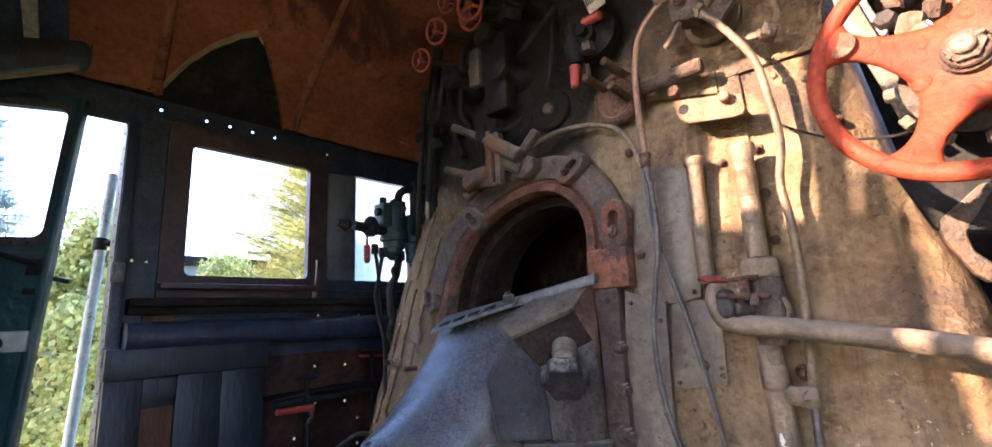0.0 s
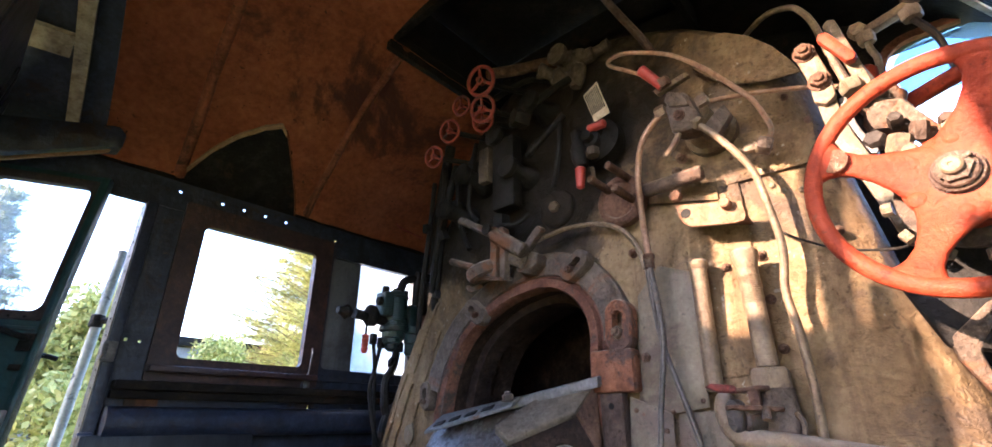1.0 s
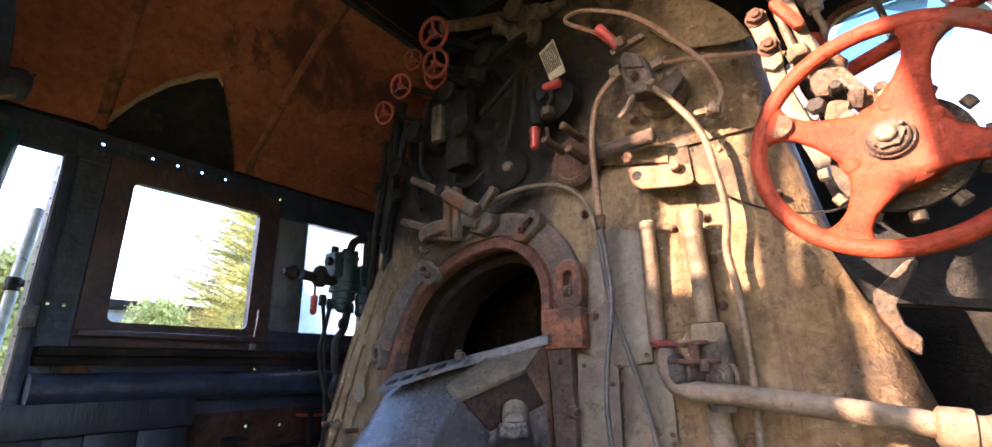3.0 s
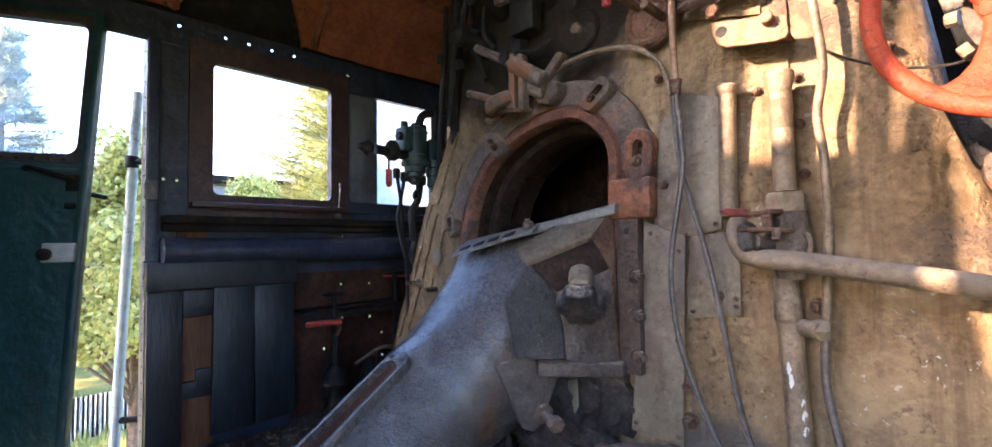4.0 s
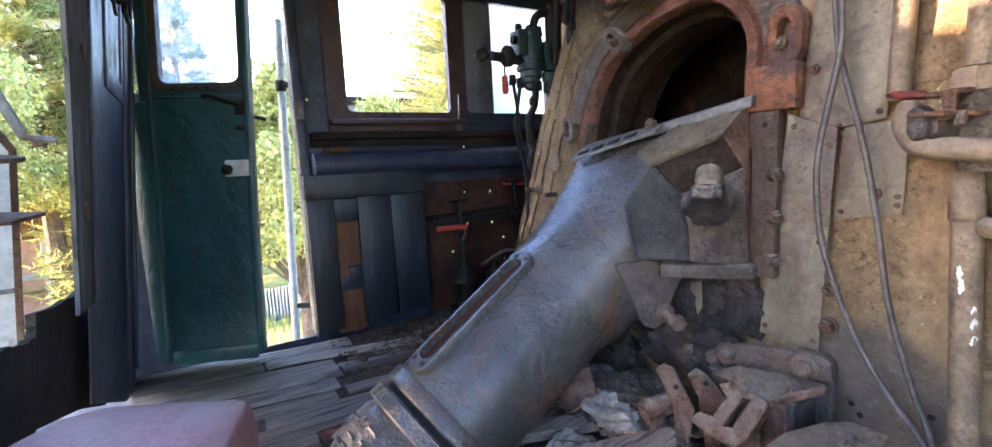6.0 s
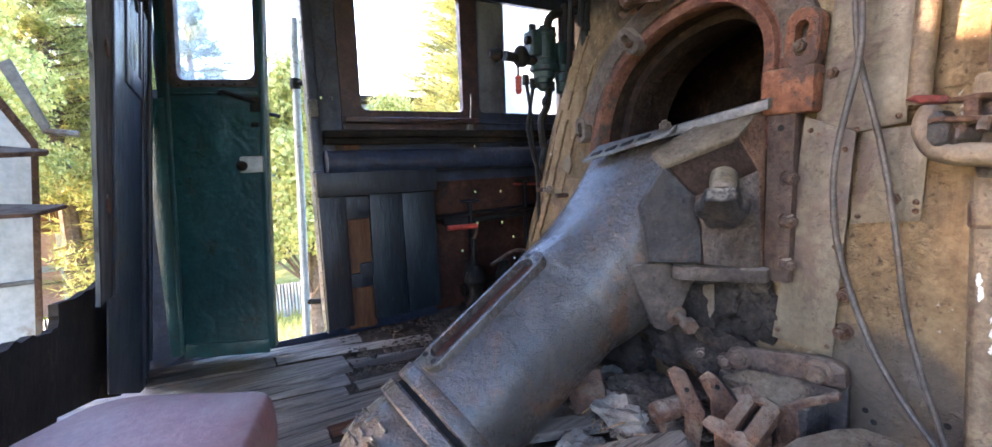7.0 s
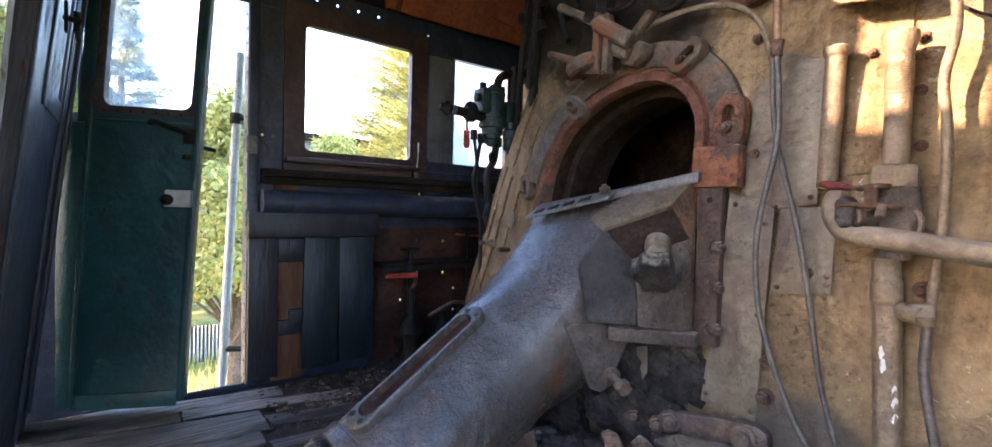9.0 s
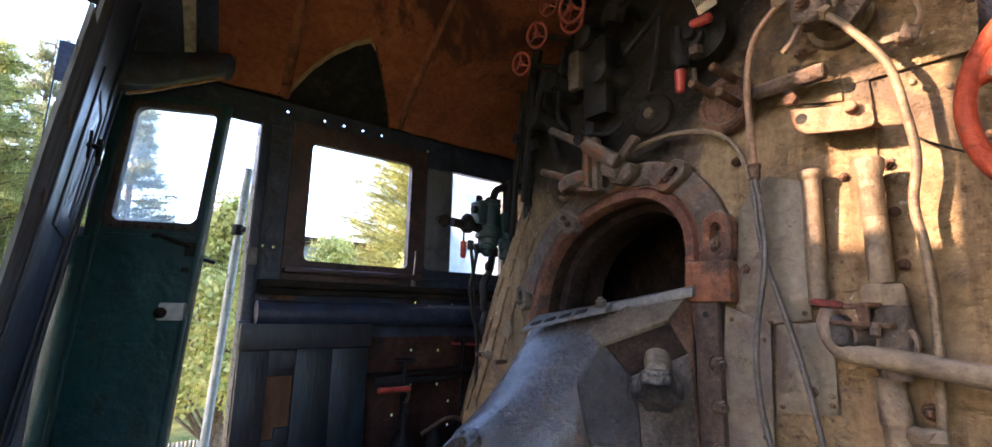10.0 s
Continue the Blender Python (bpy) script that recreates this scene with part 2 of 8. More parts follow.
M_LINING_EDGE = material("torn_lining_edge", (0.20, 0.12, 0.06), (0.33, 0.20, 0.10), (0.42, 0.28, 0.15), 0.9, 0, 12, 90, 0.5)
M_RED = material("chipped_red_paint", (0.14, 0.018, 0.005), (0.215, 0.030, 0.007), (0.27, 0.044, 0.011), 0.6, 0, 6, 70, 0.45, (0.13, 0.045, 0.022), 0.25, 8, chips=(0.05, 0.03, 0.022))
M_REDOLD = material("faded_dark_red_paint", (0.06, 0.018, 0.014), (0.11, 0.022, 0.016), (0.20, 0.04, 0.028), 0.65, 0, 14, 70, 0.6, (0.05, 0.03, 0.022), 0.55, 16)
M_COCK = material("oily_black_brown_iron", (0.012, 0.009, 0.007), (0.026, 0.020, 0.015), (0.055, 0.042, 0.031), 0.38, 0.1, 12, 90, 0.7, (0.08, 0.042, 0.022), 0.3, 12)
M_REDDIM = material("old_red_paint", (0.20, 0.024, 0.014), (0.30, 0.036, 0.020), (0.38, 0.055, 0.03), 0.45, 0, 10, 70, 0.3, (0.12, 0.045, 0.028), 0.3, 9)
M_REDWHEEL = material("sooty_red_wheel_paint", (0.12, 0.022, 0.012), (0.21, 0.030, 0.015), (0.29, 0.05, 0.024), 0.5, 0, 12, 70, 0.4, (0.07, 0.03, 0.02), 0.4, 12)
M_RUSTSHEET = material("dark_red_brown_sheet", (0.026, 0.011, 0.008), (0.052, 0.022, 0.013), (0.095, 0.040, 0.021), 0.6, 0, 5, 60, 0.6, (0.015, 0.012, 0.012), 0.45, 4, streaks=0.5)
M_TEALWOOD = material("soot_stained_teal_boards", (0.005, 0.007, 0.009), (0.010, 0.016, 0.020), (0.022, 0.035, 0.041), 0.45, 0, 7, 60, 0.4, (0.009, 0.009, 0.010), 0.45, 4, (1, 1, 0.2), chips=(0.04, 0.04, 0.038))
M_LUB = material("oily_dark_green_paint", (0.006, 0.014, 0.012), (0.012, 0.030, 0.025), (0.022, 0.050, 0.042), 0.35, 0, 14, 80, 0.6, (0.012, 0.010, 0.008), 0.45, 14)
M_WOOD = piecewise(material("weathered_floor_plank", (0.10, 0.084, 0.068), (0.29, 0.25, 0.21), (0.46, 0.41, 0.35), 0.38, 0, 9, 90, 1.0, (0.10, 0.08, 0.064), 0.35, 4, (0.07, 1, 1), grain=0.9), 0.32)
M_WOODL = material("brown_grey_loose_board", (0.085, 0.066, 0.05), (0.165, 0.135, 0.102), (0.25, 0.21, 0.165), 0.85, 0, 9, 70, 0.8, (0.06, 0.045, 0.034), 0.35, 4, (0.15, 1, 1), grain=0.8)
M_WOODE = material("reddish_broken_board", (0.06, 0.03, 0.02), (0.13, 0.065, 0.042), (0.19, 0.105, 0.07), 0.85, 0, 9, 70, 0.9, None, 0.3, 4, (0.12, 1, 1))
M_WOODV = material("dark_painted_boards", (0.005, 0.0065, 0.009), (0.011, 0.013, 0.018), (0.023, 0.026, 0.033), 0.5, 0, 8, 60, 0.45, (0.016, 0.012, 0.011), 0.35, 5, (1, 1, 0.2), chips=(0.035, 0.032, 0.03))
M_WOODB = material("brown_bare_board", (0.07, 0.032, 0.016), (0.12, 0.055, 0.026), (0.17, 0.085, 0.042), 0.75, 0, 7, 60, 0.5, (0.045, 0.028, 0.018), 0.35, 4, (1, 1, 0.15))
M_SEAT = material("dusty_maroon_vinyl", (0.098, 0.040, 0.036), (0.145, 0.065, 0.057), (0.195, 0.100, 0.088), 0.5, 0, 3, 120, 0.15, (0.15, 0.095, 0.083), 0.5, 2)
M_POST = material("weathered_grey_timber", (0.055, 0.054, 0.050), (0.10, 0.097, 0.088), (0.155, 0.15, 0.135), 0.85, 0, 8, 60, 0.8, (0.04, 0.04, 0.037), 0.35, 4, (1, 1, 0.14))
M_POST.node_tree.nodes["Principled BSDF"].inputs["Specular IOR Level"].default_value = 0.0
M_BATTEN = material("pale_dusty_batten", (0.24, 0.20, 0.15), (0.40, 0.345, 0.26), (0.52, 0.46, 0.36), 0.85, 0, 9, 60, 0.6, (0.17, 0.14, 0.10), 0.3, 5)
M_STEEL = material("bare_grey_steel", (0.085, 0.08, 0.072), (0.14, 0.132, 0.12), (0.21, 0.198, 0.18), 0.45, 0.35, 10, 90, 0.4, (0.10, 0.062, 0.038), 0.3, 8)
M_PALE = material("pale_peeling_paint", (0.36, 0.40, 0.38), (0.50, 0.54, 0.51), (0.62, 0.65, 0.61), 0.6, 0, 8, 60, 0.3, (0.18, 0.20, 0.18), 0.35, 9)
M_GALV = material("pale_grey_sheet", (0.38, 0.38, 0.36), (0.50, 0.50, 0.48), (0.62, 0.61, 0.58), 0.6, 0.1, 4, 40, 0.2, (0.32, 0.27, 0.21), 0.35, 3)
M_DEBRIS = material("floor_dirt", (0.034, 0.026, 0.019), (0.066, 0.050, 0.036), (0.12, 0.092, 0.066), 0.95, 0, 12, 60, 1.0, (0.16, 0.125, 0.09), 0.3, 14)
M_CLINKER = material("dark_grey_brown_clinker", (0.014, 0.012, 0.010), (0.030, 0.024, 0.019), (0.062, 0.048, 0.036), 0.95, 0, 9, 60, 1.2, (0.09, 0.066, 0.046), 0.3, 9)
M_SHUTTER = material("grey_shutter_paint", (0.075, 0.080, 0.092), (0.105, 0.112, 0.126), (0.14, 0.148, 0.163), 0.5, 0, 2.5, 50, 0.3, (0.06, 0.06, 0.066), 0.4, 2, streaks=0.4)
M_KNOB = material("black_dusted_iron", (0.008, 0.007, 0.007), (0.017, 0.015, 0.014), (0.038, 0.033, 0.029), 0.6, 0, 9, 80, 0.8, (0.05, 0.036, 0.026), 0.25, 8, dust=(0.34, 0.29, 0.22))
M_GREYBROWN = material("dusty_grey_brown_iron", (0.038, 0.029, 0.022), (0.072, 0.056, 0.043), (0.124, 0.098, 0.076), 0.75, 0, 6, 70, 0.95, (0.085, 0.050, 0.030), 0.28, 5, dust=(0.22, 0.18, 0.14))
# hood facet's brown, darkened for the shade on its downward face
M_HOOD = material("shaded_brown_pitted_iron", (0.012, 0.007, 0.005), (0.026, 0.015, 0.010), (0.055, 0.034, 0.023), 0.7, 0.0, 7, 75, 0.95, (0.06, 0.032, 0.02), 0.4, 6, chips=(0.16, 0.13, 0.10))
M_DUSTY = material("dust_coated_iron", (0.073, 0.056, 0.037), (0.120, 0.095, 0.064), (0.172, 0.139, 0.095), 0.85, 0, 7, 70, 0.8, (0.06, 0.045, 0.036), 0.4, 6, wrinkles=0.4)
M_DIRT = material("tan_dust_and_crumbs", (0.050, 0.040, 0.031), (0.105, 0.083, 0.063), (0.18, 0.148, 0.115), 0.95, 0, 14, 90, 1.2, (0.22, 0.18, 0.135), 0.25, 18)
M_PAPER = material("grey_wrapping_paper", (0.15, 0.13, 0.105), (0.21, 0.185, 0.15), (0.27, 0.24, 0.20), 0.8, 0, 9, 60, 0.6, (0.12, 0.09, 0.065), 0.35, 6)
M_FIREBOX = material("sooty_firebox", (0.010, 0.006, 0.004), (0.022, 0.013, 0.009), (0.05, 0.030, 0.018), 0.9, 0, 7, 50, 1.0, (0.06, 0.032, 0.018), 0.3, 5)
M_GLASS = glassy("clear_glass", (0.95, 0.98, 0.98), 0.02, 0.06)
M_DIRTY = glassy("dirty_glass", (0.80, 0.90, 0.93), 0.15, 0.72)
M_HAZEGLASS = glassy("milky_glass", (0.9, 0.97, 0.97), 0.06, 0.4)
M_BLUEGLASS = glassy("blue_tinted_glass", (0.25, 0.45, 0.75), 0.05, 0.12)
M_LEAF = leafy("leaf_green", (0.07, 0.12, 0.015), (0.15, 0.20, 0.03), (0.30, 0.29, 0.05))
M_LEAFY = leafy("leaf_yellow", (0.24, 0.27, 0.06), (0.42, 0.41, 0.11), (0.58, 0.51, 0.17))
M_NEEDLE = leafy("pine_needles", (0.15, 0.19, 0.05), (0.27, 0.30, 0.085), (0.40, 0.39, 0.13))
M_SPRUCE = leafy("spruce_needles", (0.10, 0.135, 0.075), (0.17, 0.20, 0.105), (0.28, 0.29, 0.15))
M_BARK = material("bark", (0.07, 0.05, 0.035), (0.12, 0.085, 0.06), (0.18, 0.135, 0.10), 0.9, 0, 10, 50, 0.9)
M_GRASS = material("grass_ground", (0.17, 0.18, 0.045), (0.30, 0.29, 0.08), (0.42, 0.38, 0.13), 0.95, 0, 2.5, 30, 0.6)
M_CONC = material("grey_render", (0.22, 0.225, 0.23), (0.29, 0.295, 0.30), (0.36, 0.36, 0.36), 0.85, 0, 1.5, 25, 0.2)
M_BRICK = material("pale_brick_wall", (0.22, 0.13, 0.09), (0.30, 0.18, 0.13), (0.38, 0.25, 0.19), 0.9, 0, 3, 30, 0.3)
M_WHITE = material("white_sheet_fence", (0.55, 0.56, 0.55), (0.66, 0.67, 0.66), (0.75, 0.76, 0.74), 0.6, 0, 4, 30, 0.1)
M_BLACKGLASS = material("dark_opening", (0.01, 0.012, 0.014), (0.015, 0.017, 0.02), (0.02, 0.022, 0.026), 0.2, 0, 3, 30, 0.0)


# ---- building helpers ----
def thing(name, at=(0, 0, 0), label="", category="", group="", kind=""):
    ob = new(name)
    ob.empty_display_size = 0.05
    ob.location = at
    bpy.context.view_layer.update()
    return tagged(ob, label, category, group, kind)


def part(name, bm, mat, parent=None, label="", smooth=True):
    """One mesh object, in world coordinates, under its thing or part."""
    me = bpy.data.meshes.new(name)
    bmesh.ops.recalc_face_normals(bm, faces=bm.faces[:])
    bm.to_mesh(me)
    bm.free()
    me.materials.append(mat)
    if smooth:
        for p in me.polygons:
            p.use_smooth = True
        me.set_sharp_from_angle(angle=radians(38))
    ob = new(name, me)
    if parent:
        ob.parent = parent
        ob.matrix_parent_inverse = Matrix.Translation(-Vector(parent.location))
    if label:
        ob["label"] = label
    return ob


def single(name, bm, mat, label="", category="", group="", kind="", smooth=True):
    return tagged(part(name, bm, mat, None, "", smooth), label, category, group, kind)


def bevel_all(bm, w, seg=2):
    if w:
        edges = [e for e in bm.edges if len(e.link_faces) == 2 and e.calc_face_angle(0) > radians(30)]
        bmesh.ops.bevel(bm, geom=edges, offset=w, segments=seg, affect="EDGES", profile=0.5, clamp_overlap=True)
    return bm


def box(lo, hi, bev=0.004, turn=None, bm=None):
    b = bmesh.new()
    bmesh.ops.create_cube(b, size=1)
    lo, hi = Vector(lo), Vector(hi)
    for v in b.verts:
        v.co = Vector([(lo[i] + hi[i]) / 2 + v.co[i] * (hi[i] - lo[i]) for i in range(3)])
    bevel_all(b, bev)
    if turn:
        c = (lo + hi) / 2
        bmesh.ops.transform(b, matrix=Matrix.Translation(c) @ pose(0, 0, 0, *turn) @ Matrix.Translation(-c), verts=b.verts[:])
    return join(bm, b) if bm else b


def join(a, b):
    """Adds the geometry of b to a."""
    me = bpy.data.meshes.new("tmp")
    b.to_mesh(me)
    b.free()
    a.from_mesh(me)
    bpy.data.meshes.remove(me)
    return a


def frame_of(axis):
    a = Vector(axis).normalized()
    u = a.orthogonal().normalized() if abs(a.z) > 0.9 else a.cross(Vector((0, 0, 1))).normalized()
    return a, u, a.cross(u)


def rings(bm, loops, caps=True, closed=False):
    """Skins a row of vertex loops of equal length."""
    vs = [[bm.verts.new(p) for p in lp] for lp in loops]
    n = len(vs[0])
    pairs = list(zip(vs[:-1], vs[1:])) + ([(vs[-1], vs[0])] if closed else [])
    for a, b in pairs:
        for i in range(n):
            bm.faces.new((a[i], a[(i + 1) % n], b[(i + 1) % n], b[i]))
    if caps and not closed:
        bm.faces.new(list(reversed(vs[0])))
        bm.faces.new(vs[-1])
    return bm


def turned(p, axis, profile, seg=20, bm=None):
    """A turned solid: profile rows (distance along axis, radius)."""
    bm = bm or bmesh.new()
    a, u, w = frame_of(axis)
    loops = [[Vector(p) + a * d + (u * math.cos(k * 2 * math.pi / seg) + w * math.sin(k * 2 * math.pi / seg)) * max(r, 0.0005) for k in range(seg)]
             for d, r in profile]
    return rings(bm, loops)


def rod(p0, p1, r, r2=None, seg=16, bm=None, bev=0.0):
    v = Vector(p1) - Vector(p0)
    h = v.length
    r2 = r if r2 is None else r2
    c = min(bev, r * 0.4, h * 0.4)
    prof = [(0, r - c), (c, r), (h - c, r2), (h, r2 - c)] if c else [(0, r), (h, r2)]
    return turned(p0, v, prof, seg, bm)


def hexnut(p, axis, r, h, bm=None, turn=0.0):
    bm = bm or bmesh.new()
    a, u, w = frame_of(axis)
    p = Vector(p)
    def loop(d, s):
        return [p + a * d + (u * math.cos(turn + k * math.pi / 3) + w * math.sin(turn + k * math.pi / 3)) * r * s for k in range(6)]
    return rings(bm, [loop(0, 0.93), loop(h * 0.12, 1), loop(h * 0.85, 1), loop(h, 0.86)])


def bolt(p, axis, r, h, bm=None, turn=0.3):
    """Hexagon head on a washer, with the stub of the stud."""
    bm = bm or bmesh.new()
    a = Vector(axis).normalized()
    turned(p, a, [(0, r * 1.25), (h * 0.18, r * 1.25), (h * 0.2, r * 1.1)], 14, bm)
    hexnut(Vector(p) + a * h * 0.2, a, r, h * 0.8, bm, turn)
    turned(Vector(p) + a * h, a, [(0, r * 0.55), (h * 0.35, r * 0.52), (h * 0.42, r * 0.4)], 10, bm)
    return bm


def smooth_path(pts, n=8):
    pts = [Vector(p) for p in pts]
    out = []
    for i in range(len(pts) - 1):
        p0, p1, p2, p3 = pts[max(i - 1, 0)], pts[i], pts[i + 1], pts[min(i + 2, len(pts) - 1)]
        for k in range(n):
            t = k / n
            out.append(0.5 * ((2 * p1) + (p2 - p0) * t + (2 * p0 - 5 * p1 + 4 * p2 - p3) * t * t + (3 * p1 - p0 - 3 * p2 + p3) * t ** 3))
    return out + [pts[-1]]


def tube(pts, r, seg=10, n=8, bm=None, straight=False):
    """A round pipe along a smooth line through the points."""
    bm = bm or bmesh.new()
    line = [Vector(p) for p in pts] if straight else smooth_path(pts, n)
    loops, u = [], None
    for i, p in enumerate(line):
        d = (line[min(i + 1, len(line) - 1)] - line[max(i - 1, 0)]).normalized()
        if u is None:
            u = frame_of(d)[1]
        u = (u - d * u.dot(d)).normalized()
        w = d.cross(u)
        loops.append([p + (u * math.cos(k * 2 * math.pi / seg) + w * math.sin(k * 2 * math.pi / seg)) * r for k in range(seg)])
    return rings(bm, loops)


def ring(c, axis, R, r, seg=36, sides=10, bm=None, squash=1.0):
    bm = bm or bmesh.new()
    a, u, w = frame_of(axis)
    c = Vector(c)
    loops = []
    for k in range(seg):
        o = u * math.cos(k * 2 * math.pi / seg) + w * math.sin(k * 2 * math.pi / seg)
        loops.append([c + o * (R + r * math.cos(j * 2 * math.pi / sides)) + a * r * squash * math.sin(j * 2 * math.pi / sides) for j in range(sides)])
    return rings(bm, loops, closed=True)


def prism(pts, depth, bev=0.003, bm=None, seg=2):
    """A plate: a flat outline of 3D points, thickened by the vector depth."""
    b = bmesh.new()
    d = Vector(depth)
    pts = [Vector(p) for p in pts]
    lo = [b.verts.new(p) for p in pts]
    hi = [b.verts.new(p + d) for p in pts]
    n = len(pts)
    b.faces.new(lo)
    b.faces.new(list(reversed(hi)))
    for i in range(n):
        b.faces.new((lo[i], hi[i], hi[(i + 1) % n], lo[(i + 1) % n]))
    bmesh.ops.recalc_face_normals(b, faces=b.faces[:])
    bevel_all(b, bev, seg)
    return join(bm, b) if bm else b


def sheet_with_holes(u0, u1, v0, v1, holes, put, thick, rough=0.0):
    """A wall panel in u, v with rectangular holes (u0, u1, v0, v1); put(u, v, side) gives the place, side 0 or 1 its faces."""
    us = sorted({u0, u1, *[h[0] for h in holes], *[h[1] for h in holes]})
    vs = sorted({v0, v1, *[h[2] for h in holes], *[h[3] for h in holes]})
    bm = bmesh.new()
    grid = {}
    def vert(i, j, s):
        if (i, j, s) not in grid:
            grid[i, j, s] = bm.verts.new(put(us[i], vs[j], s))
        return grid[i, j, s]
    def solid(i, j):
        if not (0 <= i < len(us) - 1 and 0 <= j < len(vs) - 1):
            return False
        cu, cv = (us[i] + us[i + 1]) / 2, (vs[j] + vs[j + 1]) / 2
        return not any(h[0] < cu < h[1] and h[2] < cv < h[3] for h in holes)
    for i in range(len(us) - 1):
        for j in range(len(vs) - 1):
            if not solid(i, j):
                continue
            for s in (0, 1):
                q = [vert(i, j, s), vert(i + 1, j, s), vert(i + 1, j + 1, s), vert(i, j + 1, s)]
                bm.faces.new(q if s else list(reversed(q)))
            for di, dj, a, b in ((-1, 0, (i, j), (i, j + 1)), (1, 0, (i + 1, j + 1), (i + 1, j)), (0, -1, (i + 1, j), (i, j)), (0, 1, (i, j + 1), (i + 1, j + 1))):
                if not solid(i + di, j + dj):
                    bm.faces.new((vert(*a, 0), vert(*a, 1), vert(*b, 1), vert(*b, 0)))
    return bm


def window_frame(x0, x1, z0, z1, y, w, d, r=0.03):
    """A frame round an opening in a wall of constant y, with rounded inner corners."""
    def loop(a0, a1, b0, b1, rad, yy):
        out = []
        for cx, cz, s in ((a1 - rad, b1 - rad, 0), (a0 + rad, b1 - rad, 1), (a0 + rad, b0 + rad, 2), (a1 - rad, b0 + rad, 3)):
            for k in range(5):
                t = (s + k / 4) * math.pi / 2
                out.append(Vector((cx + rad * math.cos(t), yy, cz + rad * math.sin(t))))
        return out
    bm = bmesh.new()
    rings(bm, [loop(x0, x1, z0, z1, r, y), loop(x0, x1, z0, z1, r, y - d), loop(x0 - w, x1 + w, z0 - w, z1 + w, r * 0.4, y - d),
               loop(x0 - w, x1 + w, z0 - w, z1 + w, r * 0.4, y)], caps=False, closed=True)
    return bm


# ---- the cab: floor, walls, roof ----
WALL_Y, RIGHT_Y, REAR_X, FRONT_X = 2.55, -0.65, -0.2, 2.1
YC = 0.95                         # the engine's centre line
cab = thing("cab_floor_frame", (0.9, 0.95, -0.1), "sooty steel cab floor with worn timber planks", "floor", kind="structure")
part("floor_plate", box((-0.85, -0.75, -0.12), (2.15, 2.62, -0.035), 0), M_DEBRIS, cab)

# far side wall with the door opening and two windows
def far_put(u, v, s):
    return (u, WALL_Y + 0.014 * s, v)
# bolt holes in the side sheets, through which daylight shows
FAR_HOLES = [(0.561, 1.907), (0.754, 1.907), (0.861, 1.907), (0.973, 1.907), (1.089, 1.907), (1.40, 1.88), (1.357, 0.675), (1.537, 0.667), (1.364, 0.485), (1.54, 0.473),
             (1.621, 0.37), (1.623, 0.234), (1.256, 0.329), (1.299, 0.126), (0.509, 1.20), (0.56, 1.198), (1.374, 0.945), (1.629, 0.94)]
SMALL = [(x - 0.006, x + 0.006, z - 0.006, z + 0.006) for x, z in FAR_HOLES]
WIDE = [(a - 0.004, b + 0.02, c - 0.004, d + (0.02 if c > 1 else 0.004)) if (c > 1.8 or (a > 1.1 and d < 0.72)) else (a, b, c, d) for a, b, c, d in SMALL]
holes_far = WIDE + [(-0.15, 0.44, 0.0, 1.81), (-0.335, -0.165, 1.21, 1.80), (0.70, 1.29, 1.14, 1.765), (1.40, 2.0, 1.14, 1.78)]
wall_left = single("wall_left", sheet_with_holes(REAR_X - 0.14, FRONT_X, -0.1, 1.97, holes_far, far_put, 0.05), M_WALL,
                   "sooty dark blue painted steel cab side wall with rivets", "wall", kind="structure", smooth=False)
def right_put(u, v, s):
    return (u, RIGHT_Y - 0.05 * s, v)
single("wall_right", sheet_with_holes(REAR_X - 0.05, FRONT_X, -0.1, 1.97, [(-0.10, 0.50, 0.0, 1.81)], right_put, 0.05), M_WALL,
       "sooty painted steel cab side wall", "wall", kind="structure", smooth=False)
def front_put(u, v, s):
    return (FRONT_X + 0.05 * s, u, v)
single("wall_front", sheet_with_holes(RIGHT_Y - 0.05, WALL_Y + 0.05, -0.1, 2.6, [(-0.56, -0.12, 1.5, 2.2)], front_put, 0.05), M_DARK,
       "sooty black front wall of the cab", "wall", kind="structure", smooth=False)

# rear wall, leaning inwards: a timber post beside the opening, a torn low sheet, a panel with a narrow window
def rear_x(y, z):
    return -0.204 + 0.105 * (z - 1.065)
def ragged(line, amount, seed, n=5):
    r_ = random.Random(seed)
    out = []
    for (a, b), (c, d) in zip(line[:-1], line[1:]):
        for k in range(n):
            f = k / n
            out.append((a + (c - a) * f + r_.uniform(-amount, amount), b + (d - b) * f + r_.uniform(-amount, amount)))
    return out + [line[-1]]
def rear_foot(y):
    """Height of the torn lower edge."""
    return max(-0.05, 0.31 - 0.40 * (y - 1.5))
def rear_panel():
    def put(u, v, s):
        z = rear_foot(u) if v < 0 else v
        return (rear_x(u, z) - 0.004 * s, u, z)
    return sheet_with_holes(1.43, 2.528, -0.1, 2.1, [(1.80, 2.13, 1.185, 1.545)], put, 0.004)
rear = thing("wall_rear", (REAR_X, 1.9, 0), "sooty blue painted rear wall with a torn lower edge and a grey timber post", "wall", kind="structure")
part("panel", rear_panel(), M_WALL, rear, smooth=False)
